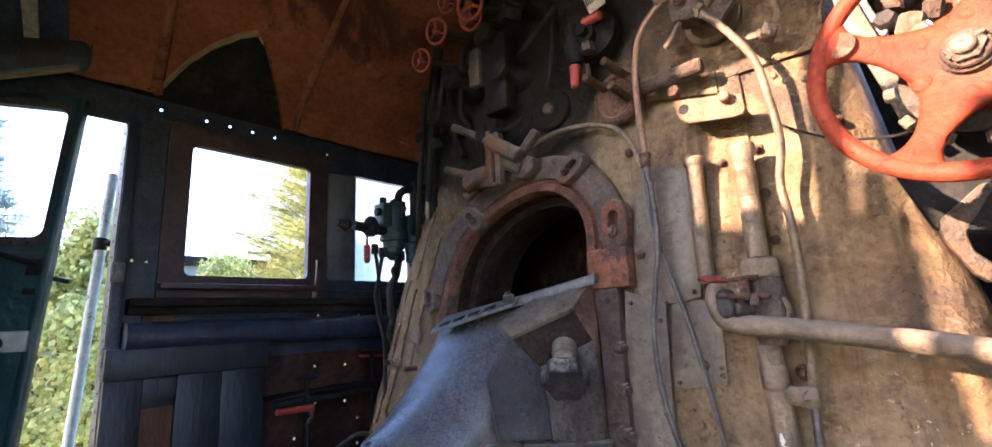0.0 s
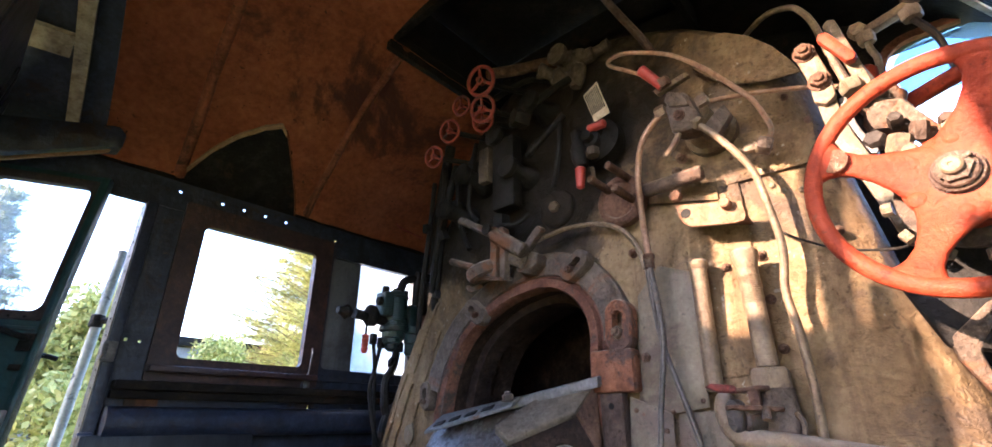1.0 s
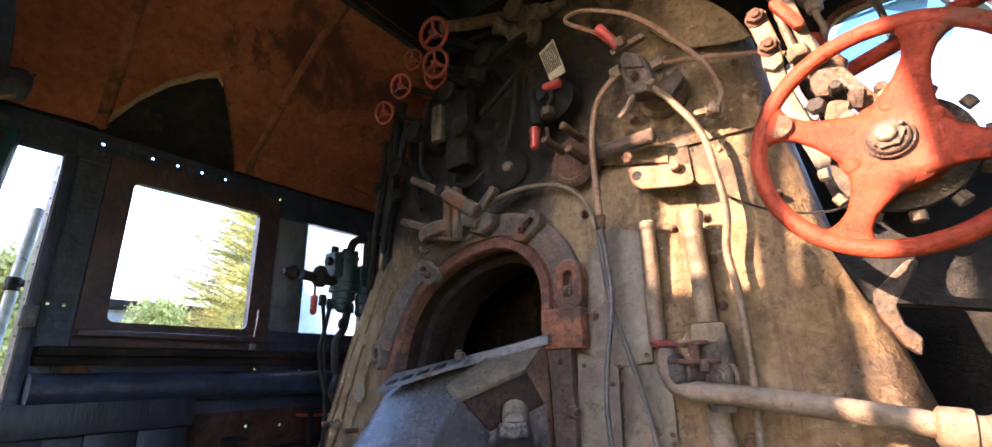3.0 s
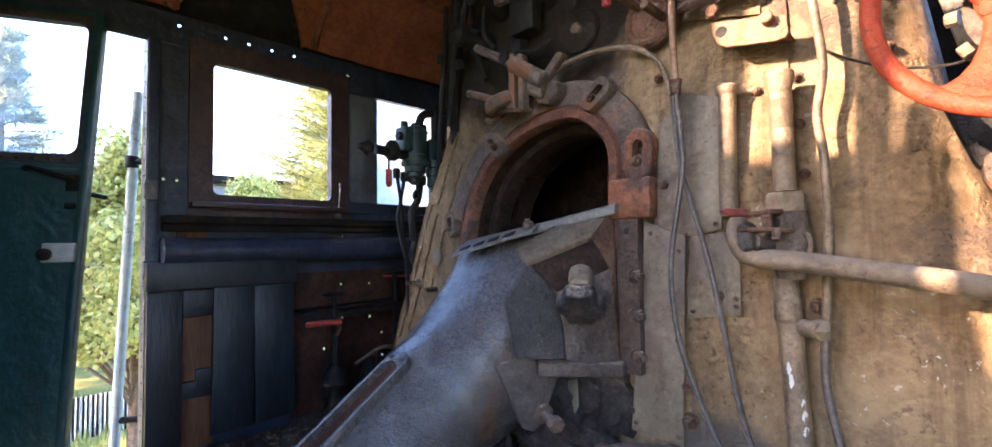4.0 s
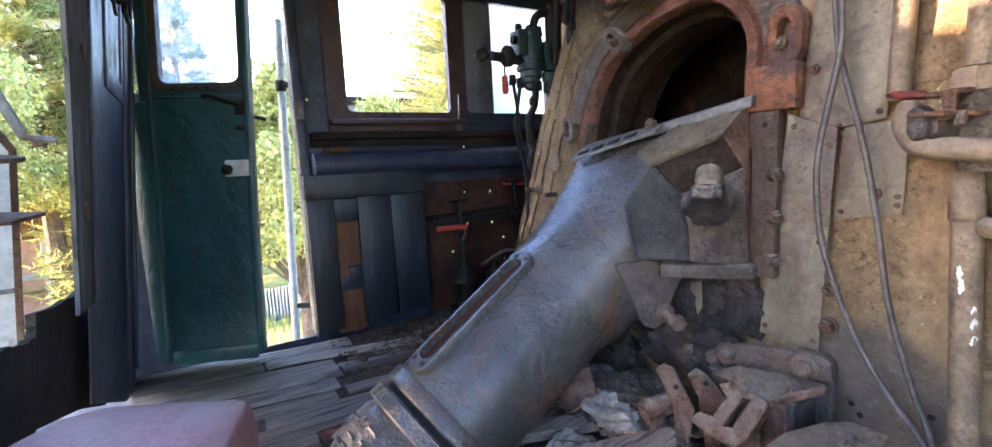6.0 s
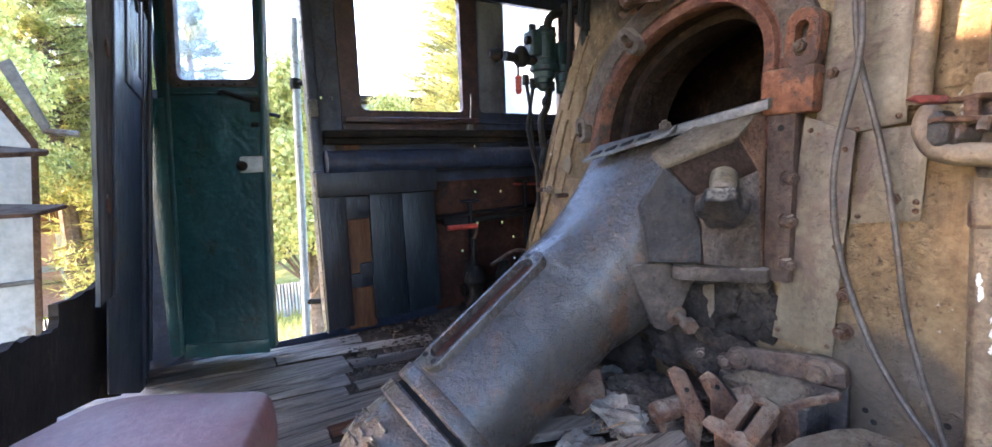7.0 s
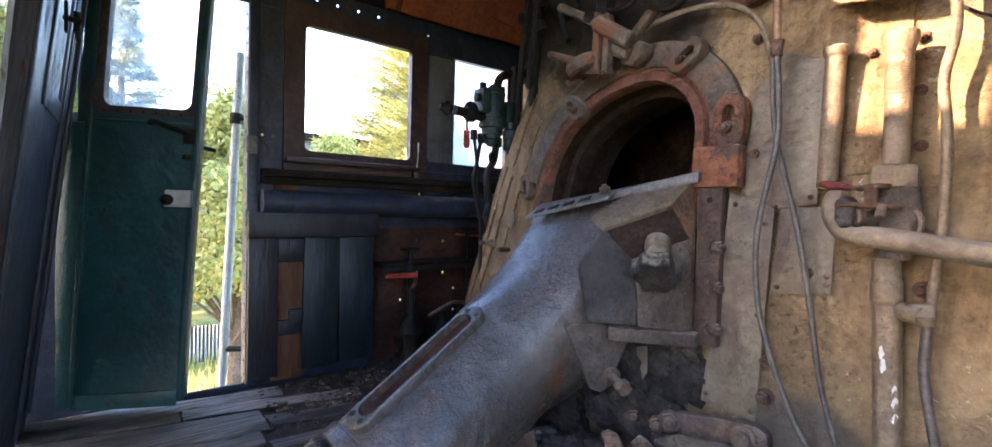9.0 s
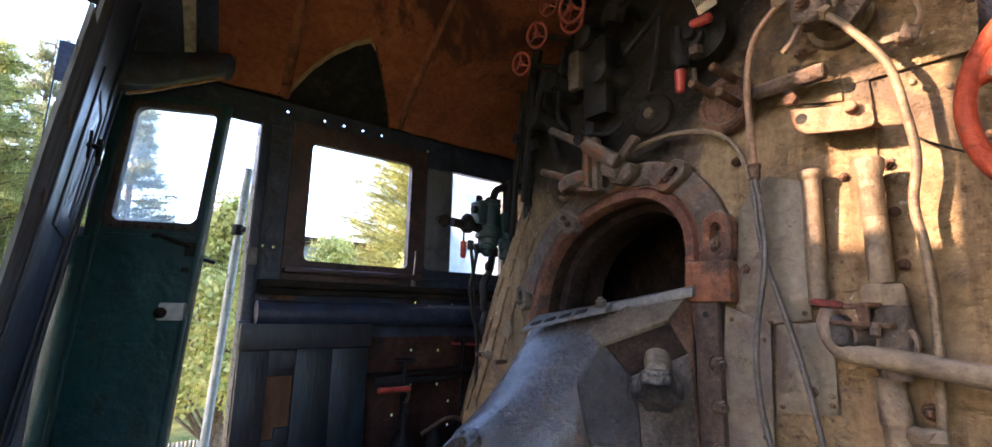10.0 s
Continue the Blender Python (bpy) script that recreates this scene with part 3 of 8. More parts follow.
def low_sheet():
    line = [(-0.7, 0.40), (0.0, 0.52), (0.5, 0.70), (0.846, 0.646), (0.983, 0.619), (1.108, 0.598), (1.112, 0.637), (1.43, 0.60), (1.90, 0.58)]
    pts = [(-0.7, -0.1)] + ragged(line, 0.005, 4) + [(1.90, 0.15), (1.49, 0.31), (1.09, 0.44), (0.80, -0.1)]
    return prism([(rear_x(y, z) - 0.03, y, z) for y, z in pts], (-0.014, 0, 0), 0)
part("low_sheet", low_sheet(), M_SOOT, rear, "torn low steel sheet", smooth=False)
def rear_post():
    left = ragged([(1.235, 0.60), (1.22, 0.80), (1.19, 1.058), (1.165, 1.22), (1.175, 1.366), (1.17, 1.50)], 0.005, 7) + ragged([(1.275, 1.505), (1.29, 2.1)], 0.004, 8)
    pts = left + [(1.428, 2.1), (1.428, 0.58)]
    return prism([(rear_x(y, z) + 0.012, y, z) for y, z in pts], (-0.008, 0, 0), 0)
# unseen panel behind the viewpoint, added to hold back sky light
part("near_panel", sheet_with_holes(RIGHT_Y, 0.0, 0.75, 2.15, [], lambda u, v, s: (rear_x(u, v) - 0.016 * s, u, v), 0.016), M_WALL, rear, smooth=False)
post_r = part("timber_post", rear_post(), M_POST, rear, "ragged weathered grey timber post", smooth=False)
for z in (0.80, 1.13, 1.30):
    part("bolt_head", turned((rear_x(1.3, z) + 0.012, 1.33, z), (1, 0, 0), [(0, 0.022), (0.004, 0.02), (0.006, 0.01)], 12), M_BROWN, post_r)
part("post_edge", prism([(rear_x(1.4, z) + 0.0125, 1.4 + dy, z) for dy, z in ((0, 0.58), (0, 2.1), (0.045, 2.1), (0.045, 0.58))], (0.006, 0, 0), 0.002), M_WALL, rear)
def rear_trim():
    bm = bmesh.new()
    for y0, y1, d in ((2.18, 2.205, 0.010), (2.26, 2.30, 0.008), (2.44, 2.50, 0.012)):
        q = [(rear_x(2, z) + 0.001, y, z) for y, z in ((y0, 0.07), (y0, 2.05), (y1, 2.05), (y1, 0.05))]
        prism(q, (d, 0, 0), 0.003, bm)
    return bm
part("corner_trim", rear_trim(), M_WALL, rear)
win_r = thing("window_1", (REAR_X, 1.9, 1.2), "narrow rear cab window with a grimy frame", "window", kind="structure")
def rear_frame():
    bm = bmesh.new()
    for y0, y1, z0, z1 in ((1.75, 1.80, 1.12, 1.60), (2.13, 2.175, 1.12, 1.60), (1.798, 2.132, 1.12, 1.183), (1.798, 2.132, 1.547, 1.60)):
        prism([(rear_x(y, z), y, z) for y, z in ((y0, z0), (y0, z1), (y1, z1), (y1, z0))], (0.006, 0, 0), 0.002, bm)
    return bm
part("window_frame", rear_frame(), M_WALL, win_r)
pane = part("pane", prism([(rear_x(y, z) - 0.002, y, z) for y, z in ((1.80, 1.185), (1.80, 1.545), (2.13, 1.545), (2.13, 1.185))], (-0.002, 0, 0), 0), M_HAZEGLASS, win_r)
pane.visible_shadow = False
def catch_bm():
    x = rear_x(1.76, 1.36) + 0.02
    bm = rod((x, 1.76, 1.36), (x + 0.03, 1.78, 1.36), 0.008)
    box((x, 1.745, 1.32), (x + 0.008, 1.775, 1.40), 0.002, bm=bm)
    rod((x + 0.025, 1.78, 1.33), (x + 0.025, 1.78, 1.385), 0.008, bm=bm)
    rod((x + 0.025, 1.78, 1.332), (x + 0.025, 1.86, 1.328), 0.007, bm=bm)
    rod((x + 0.025, 1.78, 1.38), (x + 0.025, 1.84, 1.385), 0.006, bm=bm)
    return bm
part("window_catch", catch_bm(), M_DARK, win_r, "iron window catch")

# roof: an arch from wall to wall, with its lining sheets, ribs, a torn patch and a dark hatch
ROOF_R, ROOF_TOP = 2.24, 2.62
def roof_z(y, off=0.0):
    return ROOF_TOP - ROOF_R + math.sqrt(max((ROOF_R - off) ** 2 - (y - YC) ** 2, 0))
def arch(x0, x1, y0, y1, off, thick, n=40):
    bm = bmesh.new()
    loops = []
    for x in (x0, x1):
        lower = [Vector((x, y0 + (y1 - y0) * k / n, roof_z(y0 + (y1 - y0) * k / n, off))) for k in range(n + 1)]
        upper = [Vector((x, y1 - (y1 - y0) * k / n, roof_z(y1 - (y1 - y0) * k / n, off - thick))) for k in range(n + 1)]
        loops.append(lower + upper)
    return rings(bm, loops)
def roof_shell():
    bm = arch(-0.68, 1.0, -0.66, 1.75, 0.0, 0.03)
    join(bm, arch(-0.24, 1.0, 1.75, 2.563, 0.0, 0.03))
    join(bm, arch(1.0, FRONT_X + 0.1, 1.5, 2.563, 0.0, 0.03))
    join(bm, arch(1.0, 1.72, -0.66, 0.45, 0.0, 0.03))
    join(bm, arch(1.72, FRONT_X + 0.1, -0.43, 0.45, 0.0, 0.03))
    join(bm, arch(1.75, FRONT_X + 0.1, 0.45, 1.5, 0.0, 0.03))
    return bm
single("ceiling", roof_shell(), M_DARK, "sooty black steel cab roof", "ceiling", kind="structure")
# the near front corner of the roof has rusted away; a pale angle iron spans the gap
def corner_angle(x0, y0, x1, y1, w, off):
    d = Vector((x1 - x0, y1 - y0, 0)).normalized()
    n_ = Vector((-d.y, d.x, 0)) * w
    loops = []
    for k in range(7):
        p = Vector((x0, y0, 0)).lerp(Vector((x1, y1, 0)), k / 6)
        q = p + n_
        loops.append([Vector((p.x, p.y, roof_z(p.y, off))), Vector((q.x, q.y, roof_z(q.y, off))), Vector((q.x, q.y, roof_z(q.y, off + 0.012))), Vector((p.x, p.y, roof_z(p.y, off + 0.012)))])
    return rings(bmesh.new(), loops)
for x0, y0, x1, y1, w, mat, text in ((1.73, -0.335, 2.09, -0.60, 0.036, "M_PALE", "pale weathered angle iron along the roof's edge"), (1.76, -0.27, 2.09, -0.52, 0.022, "M_BATTEN", "dusty timber strip beside the roof's edge")):
    single("roof_edge_strip", corner_angle(x0, y0, x1, y1, w, 0.035), M_PALE if mat == "M_PALE" else M_BATTEN, text, "strip", kind="structure")
hatch = thing("roof_hatch", (1.37, 0.97, 2.8), "dark raised ventilation hatch in the cab roof", "hatch", kind="structure")
part("lid", box((0.98, 0.43, 2.80), (1.77, 1.52, 2.83), 0.004), M_DARK, hatch)
for lo, hi in (((0.97, 0.45, 2.5), (1.0, 1.5, 2.797)), ((1.75, 0.45, 2.5), (1.78, 1.5, 2.797)), ((0.97, 1.502, 2.45), (1.78, 1.53, 2.797)), ((0.97, 0.42, 2.45), (1.78, 0.448, 2.797))):
    part("coaming", box(lo, hi, 0), M_DARK, hatch)
TEAR = [(0.535, 2.44), (0.60, 2.32), (0.67, 2.23), (0.75, 2.158), (0.81, 2.12), (0.862, 2.157), (0.974, 2.298), (1.066, 2.419), (1.111, 2.495)]
def tear_y(x):
    for (a, b), (c, d) in zip(TEAR[:-1], TEAR[1:]):
        if a <= x <= c:
            return b + (d - b) * (x - a) / (c - a)
    return 3.0
def lining():
    """Sheet lining under the roof; over the side wall a torn piece is missing."""
    bm = bmesh.new()
    nx, ny = 280, 280
    x0, x1, y0, y1 = -0.05, FRONT_X - 0.02, 0.1, 2.475
    rnd = random.Random(2)
    def torn(x, y):
        # triangular gap between the eave and the tear's ragged upper edge
        return 0.542 < x < 1.10 and y > tear_y(x) + 0.012 * noise.noise((x * 30, 0, 3))
    vs = {}
    def v(i, j):
        if (i, j) not in vs:
            x, y = x0 + (x1 - x0) * i / nx, y0 + (y1 - y0) * j / ny
            sag = 0.012 * noise.noise((x * 2.3, y * 2.3, 1)) + 0.006 * noise.noise((x * 9, y * 9, 5))
            vs[i, j] = bm.verts.new((x, y, roof_z(y, 0.045) - 0.01 + sag))
        return vs[i, j]
    for i in range(nx):
        for j in range(ny):
            x, y = x0 + (x1 - x0) * (i + 0.5) / nx, y0 + (y1 - y0) * (j + 0.5) / ny
            if torn(x, y) or (x > 0.98 and y < 1.5) or x < 0.19 - 0.2 * (2.4 - y) + 0.008 * noise.noise((y * 14, 1, 1)):
                continue
            bm.faces.new((v(i, j), v(i, j + 1), v(i + 1, j + 1), v(i + 1, j)))
    bmesh.ops.solidify(bm, geom=bm.faces[:], thickness=0.006)
    return bm
single("roof_lining", lining(), M_ROOF, "torn rust-brown sheet lining under the cab roof", "roof lining", kind="structure")
def rib(x, lean, y0, y1, n=30):
    """A flat rib across the roof, slightly out of square."""
    bm = bmesh.new()
    loops = []
    for k in range(n + 1):
        y = y0 + (y1 - y0) * k / n
        c = x - lean * (2.43 - y) + 0.005 * noise.noise((y * 6, x * 9, 0))
        loops.append([Vector((c + d, y, roof_z(y, o))) for d, o in ((-0.026, 0.05), (-0.020, 0.061), (-0.010, 0.069), (0.002, 0.071), (0.014, 0.066), (0.020, 0.058), (0.024, 0.05))])
    return rings(bm, loops)
for x, lean, y0 in ((0.517, 0.15, 0.1), (1.16, 0.11, 1.5)):
    single("roof_rib", rib(x, lean, y0, 2.46), M_RIB, "rusty steel rib across the roof lining", "rib", kind="structure")
def tear_lip():
    pts = []
    for k in range(26):
        x = 0.54 + (0.85 - 0.54) * k / 25
        y = tear_y(x) + 0.006 * noise.noise((k * 0.9, 2, 2))
        pts.append((x, y, roof_z(y, 0.055) - 0.012 + 0.004 * noise.noise((k, 5, 1))))
    bm = bmesh.new()
    rings(bm, [[Vector(p) + Vector((0, 0.004, 0)), Vector(p) + Vector((0, 0.002, -0.009)), Vector(p) + Vector((-0.012, -0.030 - 0.010 * noise.noise((k * 0.6, 3, 3)), -0.005)), Vector(p) + Vector((-0.012, -0.026, 0.006))] for k, p in enumerate(pts)])
    return bm
def tear_side():
    more = []
    for k in range(26):
        x = 0.85 + (1.10 - 0.85) * k / 25
        y = tear_y(x) + 0.006 * noise.noise((k * 0.9, 7, 2))
        more.append((x, y, roof_z(y, 0.055) - 0.008))
    return tube(more, 0.004, 6, 2)
single("torn_lining_edge", tear_side(), M_RIB, "rusty curled side of the torn roof lining", "lining edge", kind="structure")
single("torn_lining_edge", tear_lip(), M_LINING_EDGE, "pale frayed edge of the torn roof lining", "lining edge", kind="structure")
single("eave_plate", sheet_with_holes(REAR_X, FRONT_X, 1.815, 1.96, [h for h in SMALL if h[2] > 1.8], lambda u, v, s: (u, 2.541 + 0.005 * s, v), 0.005), M_WALL, "sooty steel eave plate with bolt holes above the side windows", "eave", kind="structure")

# posts, sills and trim on the far wall
single("door_post", box((0.442, 2.50, 0.0), (0.485, 2.547, 1.81), 0.004), M_WALL, "riveted steel post beside the side door", "post", kind="structure")
def post_edge():
    bm = box((0.437, 2.505, 0.02), (0.4415, 2.60, 1.80), 0)
    rnd = random.Random(8)
    for k in range(26):
        z = 0.05 + k * 0.068
        turned((0.436, 2.53 + rnd.uniform(-0.002, 0.002), z), (-1, 0, 0), [(0, 0.006), (0.003, 0.005), (0.005, 0.002)], 8, bm)
    return bm
single("door_seal_strip", post_edge(), M_STEEL, "pale riveted seal strip on the door post", "trim", kind="structure")
def sill_bm():
    bm = box((0.5, 2.47, 1.0), (FRONT_X, 2.545, 1.035), 0.005)
    box((0.5, 2.50, 0.965), (FRONT_X, 2.545, 0.998), 0.003, bm=bm)
    return bm
single("window_ledge", sill_bm(), M_SOOT, "sooty brown ledge under the side windows", "ledge", kind="structure")
w1 = thing("window_2", (1.0, 2.5, 1.1), "open side window with a brown steel frame", "window", kind="structure")
part("window_frame", window_frame(0.70, 1.29, 1.14, 1.765, WALL_Y - 0.001, 0.10, 0.025), M_FRAME, w1)
part("window_sill", box((0.60, 2.46, 1.075), (1.36, 2.522, 1.10), 0.005), M_FRAME, w1)
def latch_hook():
    bm = tube([(1.315, 2.50, 1.07), (1.315, 2.48, 1.12), (1.318, 2.475, 1.2), (1.325, 2.49, 1.235), (1.335, 2.505, 1.225)], 0.006, 8, 5)
    box((1.30, 2.49, 1.03), (1.335, 2.523, 1.07), 0.003, bm=bm)
    return bm
part("latch", latch_hook(), M_STEEL, w1, "bare steel window latch")
w2 = thing("window_3", (1.7, 2.5, 1.1), "closed side window with dirty glass and a grey sliding shutter", "window", kind="structure")
part("window_frame", window_frame(1.40, 2.0, 1.14, 1.78, WALL_Y - 0.001, 0.06, 0.022), M_WALL, w2)
part("shutter", box((1.405, 2.557, 1.14), (1.605, 2.575, 1.78), 0.003), M_SHUTTER, w2, "dull grey sliding shutter panel")
pane = part("pane", box((1.607, 2.565, 1.14), (2.0, 2.57, 1.78), 0), M_DIRTY, w2, "pale dirty glass")
pane.visible_shadow = False
single("heating_duct", rod((0.49, 2.465, 0.875), (FRONT_X, 2.465, 0.875), 0.06, seg=24), M_WALL, "sooty blue-black round duct along the side wall", "duct", kind="structure")



single("hanging_wire", tube([(1.60, 2.36, 2.08), (1.66, 2.375, 2.065), (1.76, 2.37, 2.02), (1.90, 2.34, 1.99)], 0.004, 6, 5), M_REDDIM, "thin red wire hanging below the roof lining", "wire")

# ---- the boiler's back end ----
# half-widths of its outline by height, for each side
RIGHT_W = [(0.0, 1.12), (0.4, 1.105), (0.7, 1.072), (0.89, 1.034), (1.02, 0.990), (1.14, 0.952), (1.5, 0.90), (1.87, 0.855), (2.04, 0.77), (2.19, 0.60), (2.28, 0.42), (2.35, 0.20), (2.37, 0.0)]
LEFT_W = [(0.0, 1.12), (0.4, 1.09), (0.7, 0.96), (1.05, 0.82), (1.35, 0.71), (1.6, 0.66), (1.87, 0.60), (2.04, 0.54), (2.19, 0.44), (2.28, 0.32), (2.35, 0.16), (2.37, 0.0)]
def lookup(tab, z):
    for (a, b), (c, d) in zip(tab[:-1], tab[1:]):
        if a <= z <= c:
            return b + (d - b) * (z - a) / (c - a)
    return tab[-1][1]
def back_x(z):
    """The back plate leans forward above the fire door."""
    return 1.315 + 0.09 * max(0.0, z - 1.05)
def outline(shrink, x_of, n=34):
    """Half-outlines joined to one loop, from the lower right up and over to the lower left."""
    zs = [2.37 * (1 - (1 - k / n) ** 1.6) if k else 0.0 for k in range(n + 1)]
    out = []
    for z in zs:
        w = max(lookup(RIGHT_W, z) - shrink, 0.0)
        zz = min(z, 2.37 - shrink * 0.9)
        out.append(Vector((x_of(zz), YC - w, zz)))
    for z in reversed(zs[:-1]):
        w = max(lookup(LEFT_W, z) - shrink, 0.0)
        zz = min(z, 2.37 - shrink * 0.9)
        out.append(Vector((x_of(zz), YC + w, zz)))
    return out
# the fire hole: lower corners, arch
ARCH = [(0.764, 0.87), (0.764, 0.94), (0.764, 1.015), (0.767, 1.157), (0.817, 1.242), (0.895, 1.291), (0.996, 1.299), (1.138, 1.265), (1.281, 1.174), (1.359, 1.043), (1.394, 0.901), (1.398, 0.87)]
def arch_loop(d, x_of, n=30):
    """The fire hole's edge, moved outwards by d: from lower right over the top to lower left, in n even steps."""
    line = smooth_path([(0, y, z) for y, z in ARCH], 10)
    run = [0.0]
    for p, q in zip(line[:-1], line[1:]):
        run.append(run[-1] + (q - p).length)
    out = []
    for k in range(n + 1):
        t = run[-1] * k / n
        i = max(j for j in range(len(run)) if run[j] <= t + 1e-9)
        i = min(i, len(line) - 2)
        p = line[i].lerp(line[i + 1], (t - run[i]) / max(run[i + 1] - run[i], 1e-9))
        g = (line[min(i + 3, len(line) - 1)] - line[max(i - 2, 0)]).normalized()
        y, z = p.y - g.z * d, p.z + g.y * d
        if k in (0, n):
            z = p.z
        out.append(Vector((x_of(z), y, z)))
    return out
boiler = thing("boiler", (1.7, YC, 0.0), "dusty tan boiler back plate with an open fire hole", "boiler")
def boiler_shell():
    bm = bmesh.new()
    r = 0.13
    loops = []
    loops.append(outline(0.0, lambda z: FRONT_X - 0.005))
    loops.append(outline(0.0, lambda z: back_x(z) + r))
    for k in range(1, 6):
        t = k / 5 * math.pi / 2
        s = r * (1 - math.cos(t))
        loops.append(outline(s, lambda z, t=t: back_x(z) + r * (1 - math.sin(t))))
    vs = [[bm.verts.new(p) for p in lp] for lp in loops]
    n = len(vs[0])
    for a, b in zip(vs[:-1], vs[1:]):
        for i in range(n - 1):
            bm.faces.new((a[i], a[i + 1], b[i + 1], b[i]))
    # the flat plate, with the fire hole left out: strips from the rim to the hole's edge
    hole = arch_loop(0.0, back_x, n - 1)
    hv = [bm.verts.new(p) for p in hole]
    last = vs[-1]
    rows = [last]
    for f in (0.25, 0.5, 0.75):
        row = []
        for a, b in zip(last, hv):
            p = a.co.lerp(b.co, f)
            p.x = back_x(p.z)
            row.append(bm.verts.new(p))
        rows.append(row)
    rows.append(hv)
    for a, b in zip(rows[:-1], rows[1:]):
        for i in range(n - 1):
            bm.faces.new((a[i], a[i + 1], b[i + 1], b[i]))
    low = [r_[0] for r_ in rows] + [r_[-1] for r_ in reversed(rows)]
    bm.faces.new(low)
    bmesh.ops.subdivide_edges(bm, edges=[e for e in bm.edges if e.calc_length() > 0.12], cuts=3, use_grid_fill=True)
    for v in bm.verts:
        if v.co.x < back_x(v.co.z) + 0.02 and (v.co - Vector((1.3, 1.08, 1.1))).length > 0.5:
            v.co.x += 0.005 * noise.noise(v.co * 3.0) + 0.002 * noise.noise(v.co * 14.0)
    return bm
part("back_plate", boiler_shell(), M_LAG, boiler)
def throat():
    """The fire hole's tunnel and the dark chamber behind it."""
    bm = bmesh.new()
    a = arch_loop(0.0, lambda z: 1.318 + 0.09 * max(0, z - 1.05), 40)
    loops = [a]
    for d, s in ((0.07, 0.0), (0.075, 0.06), (0.15, 0.075), (0.155, 0.03), (0.30, 0.03)):
        loops.append([Vector((p.x + d, p.y + (1.08 - p.y) * s * 2, p.z + (1.06 - p.z) * s * 2)) for p in a])
    rings(bm, loops, caps=False)
    return bm
part("fire_hole_lining", throat(), M_FIREBOX, boiler, "sooty ribbed lining of the fire hole")
part("firebox", sheet_with_holes(0.45, 1.75, 0.45, 1.75, [(0.74, 1.42, 0.84, 1.32)], lambda u, v, s: (1.62 + 0.01 * s, u, v), 0.01), M_FIREBOX, boiler)
for lo, hi in (((1.63, 0.45, 0.45), (2.04, 0.47, 1.75)), ((1.63, 1.73, 0.45), (2.04, 1.75, 1.75)), ((1.63, 0.45, 0.43), (2.04, 1.75, 0.45)),
               ((1.63, 0.45, 1.75), (2.04, 1.75, 1.77)), ((2.04, 0.45, 0.43), (2.06, 1.75, 1.77))):
    part("firebox_wall", box(lo, hi, 0), M_FIREBOX, boiler)

# cast ring round the fire hole
door_ring = thing("fire_door_ring", (1.28, 1.08, 0.9), "rust-orange cast iron ring round the fire hole", "fire door")
def fire_ring():
    bm = bmesh.new()
    def lp(d, x):
        return arch_loop(d, lambda z: back_x(z) + x, 48)
    prof = [(-0.004, 0.01), (-0.004, -0.035), (0.002, -0.045), (0.028, -0.045), (0.036, -0.03), (0.06, -0.026), (0.066, -0.018), (0.066, 0.003)]
    loops = [lp(d, x) for d, x in prof]
    vs = [[bm.verts.new(p) for p in l] for l in loops]
    for a, b in zip(vs[:-1], vs[1:]):
        for i in range(len(a) - 1):
            bm.faces.new((a[i], a[i + 1], b[i + 1], b[i]))
    for k in (0, -1):
        bm.faces.new([r_[k] for r_ in vs])
    return bm
part("ring", fire_ring(), M_RING, door_ring)
def outer_rim():
    bm = bmesh.new()
    def lp(d, x):
        return arch_loop(d, lambda z: back_x(z) + x, 48)[9:-4]
    vs = [[bm.verts.new(p) for p in lp(d, x)] for d, x in ((0.04, -0.024), (0.045, -0.038), (0.115, -0.034), (0.128, -0.025), (0.128, 0.003))]
    for a, b in zip(vs[:-1], vs[1:]):
        for i in range(len(a) - 1):
            bm.faces.new((a[i], a[i + 1], b[i + 1], b[i]))
    return bm
part("outer_rim", outer_rim(), M_CAST, door_ring, "dusty olive-grey outer rim")
def lug(c, ang, size=1.0):
    """A slotted lug with its bolt: an oblong boss in the plate's plane, turned by ang."""
    bm = bmesh.new()
    ca, sa = math.cos(ang), math.sin(ang)
    def lp(hl, hw, x):
        out = []
        for k in range(24):
            t = 2 * math.pi * k / 24
            u = hw * math.cos(t)
            v = (hl - hw) * (1 if math.sin(t) > 0 else -1) + hw * math.sin(t)
            out.append(Vector((c[0] + x, c[1] + (u * ca - v * sa) * size, c[2] + (u * sa + v * ca) * size)))
        return out
    rings(bm, [lp(0.075, 0.042, 0.03), lp(0.075, 0.042, -0.004), lp(0.07, 0.037, -0.010), lp(0.042, 0.016, -0.010), lp(0.040, 0.014, 0.02)], caps=False)
    return bm
def lug_at(c, ang, mat, size=1.0):
    b = part("lug", lug(c, ang, size), mat, door_ring)
    part("bolt", bolt((c[0] - 0.002, c[1] + 0.014 * math.sin(ang), c[2] - 0.02 * math.cos(ang)), (-1, 0, 0), 0.016 * size, 0.022), M_BROWN, b)
lug_at((1.262, 0.655, 1.135), 0.05, M_RUST, 1.0)
lug_at((1.278, 0.80, 1.345), 0.95, M_CAST, 0.8)
lug_at((1.278, 1.24, 1.255), -0.9, M_CAST, 0.8)
lug_at((1.285, 1.50, 0.97), -0.1, M_CAST, 0.7)
part("foot_block", box((1.25, 0.62, 0.955), (1.31, 0.75, 1.07), 0.008), M_RUST, door_ring)

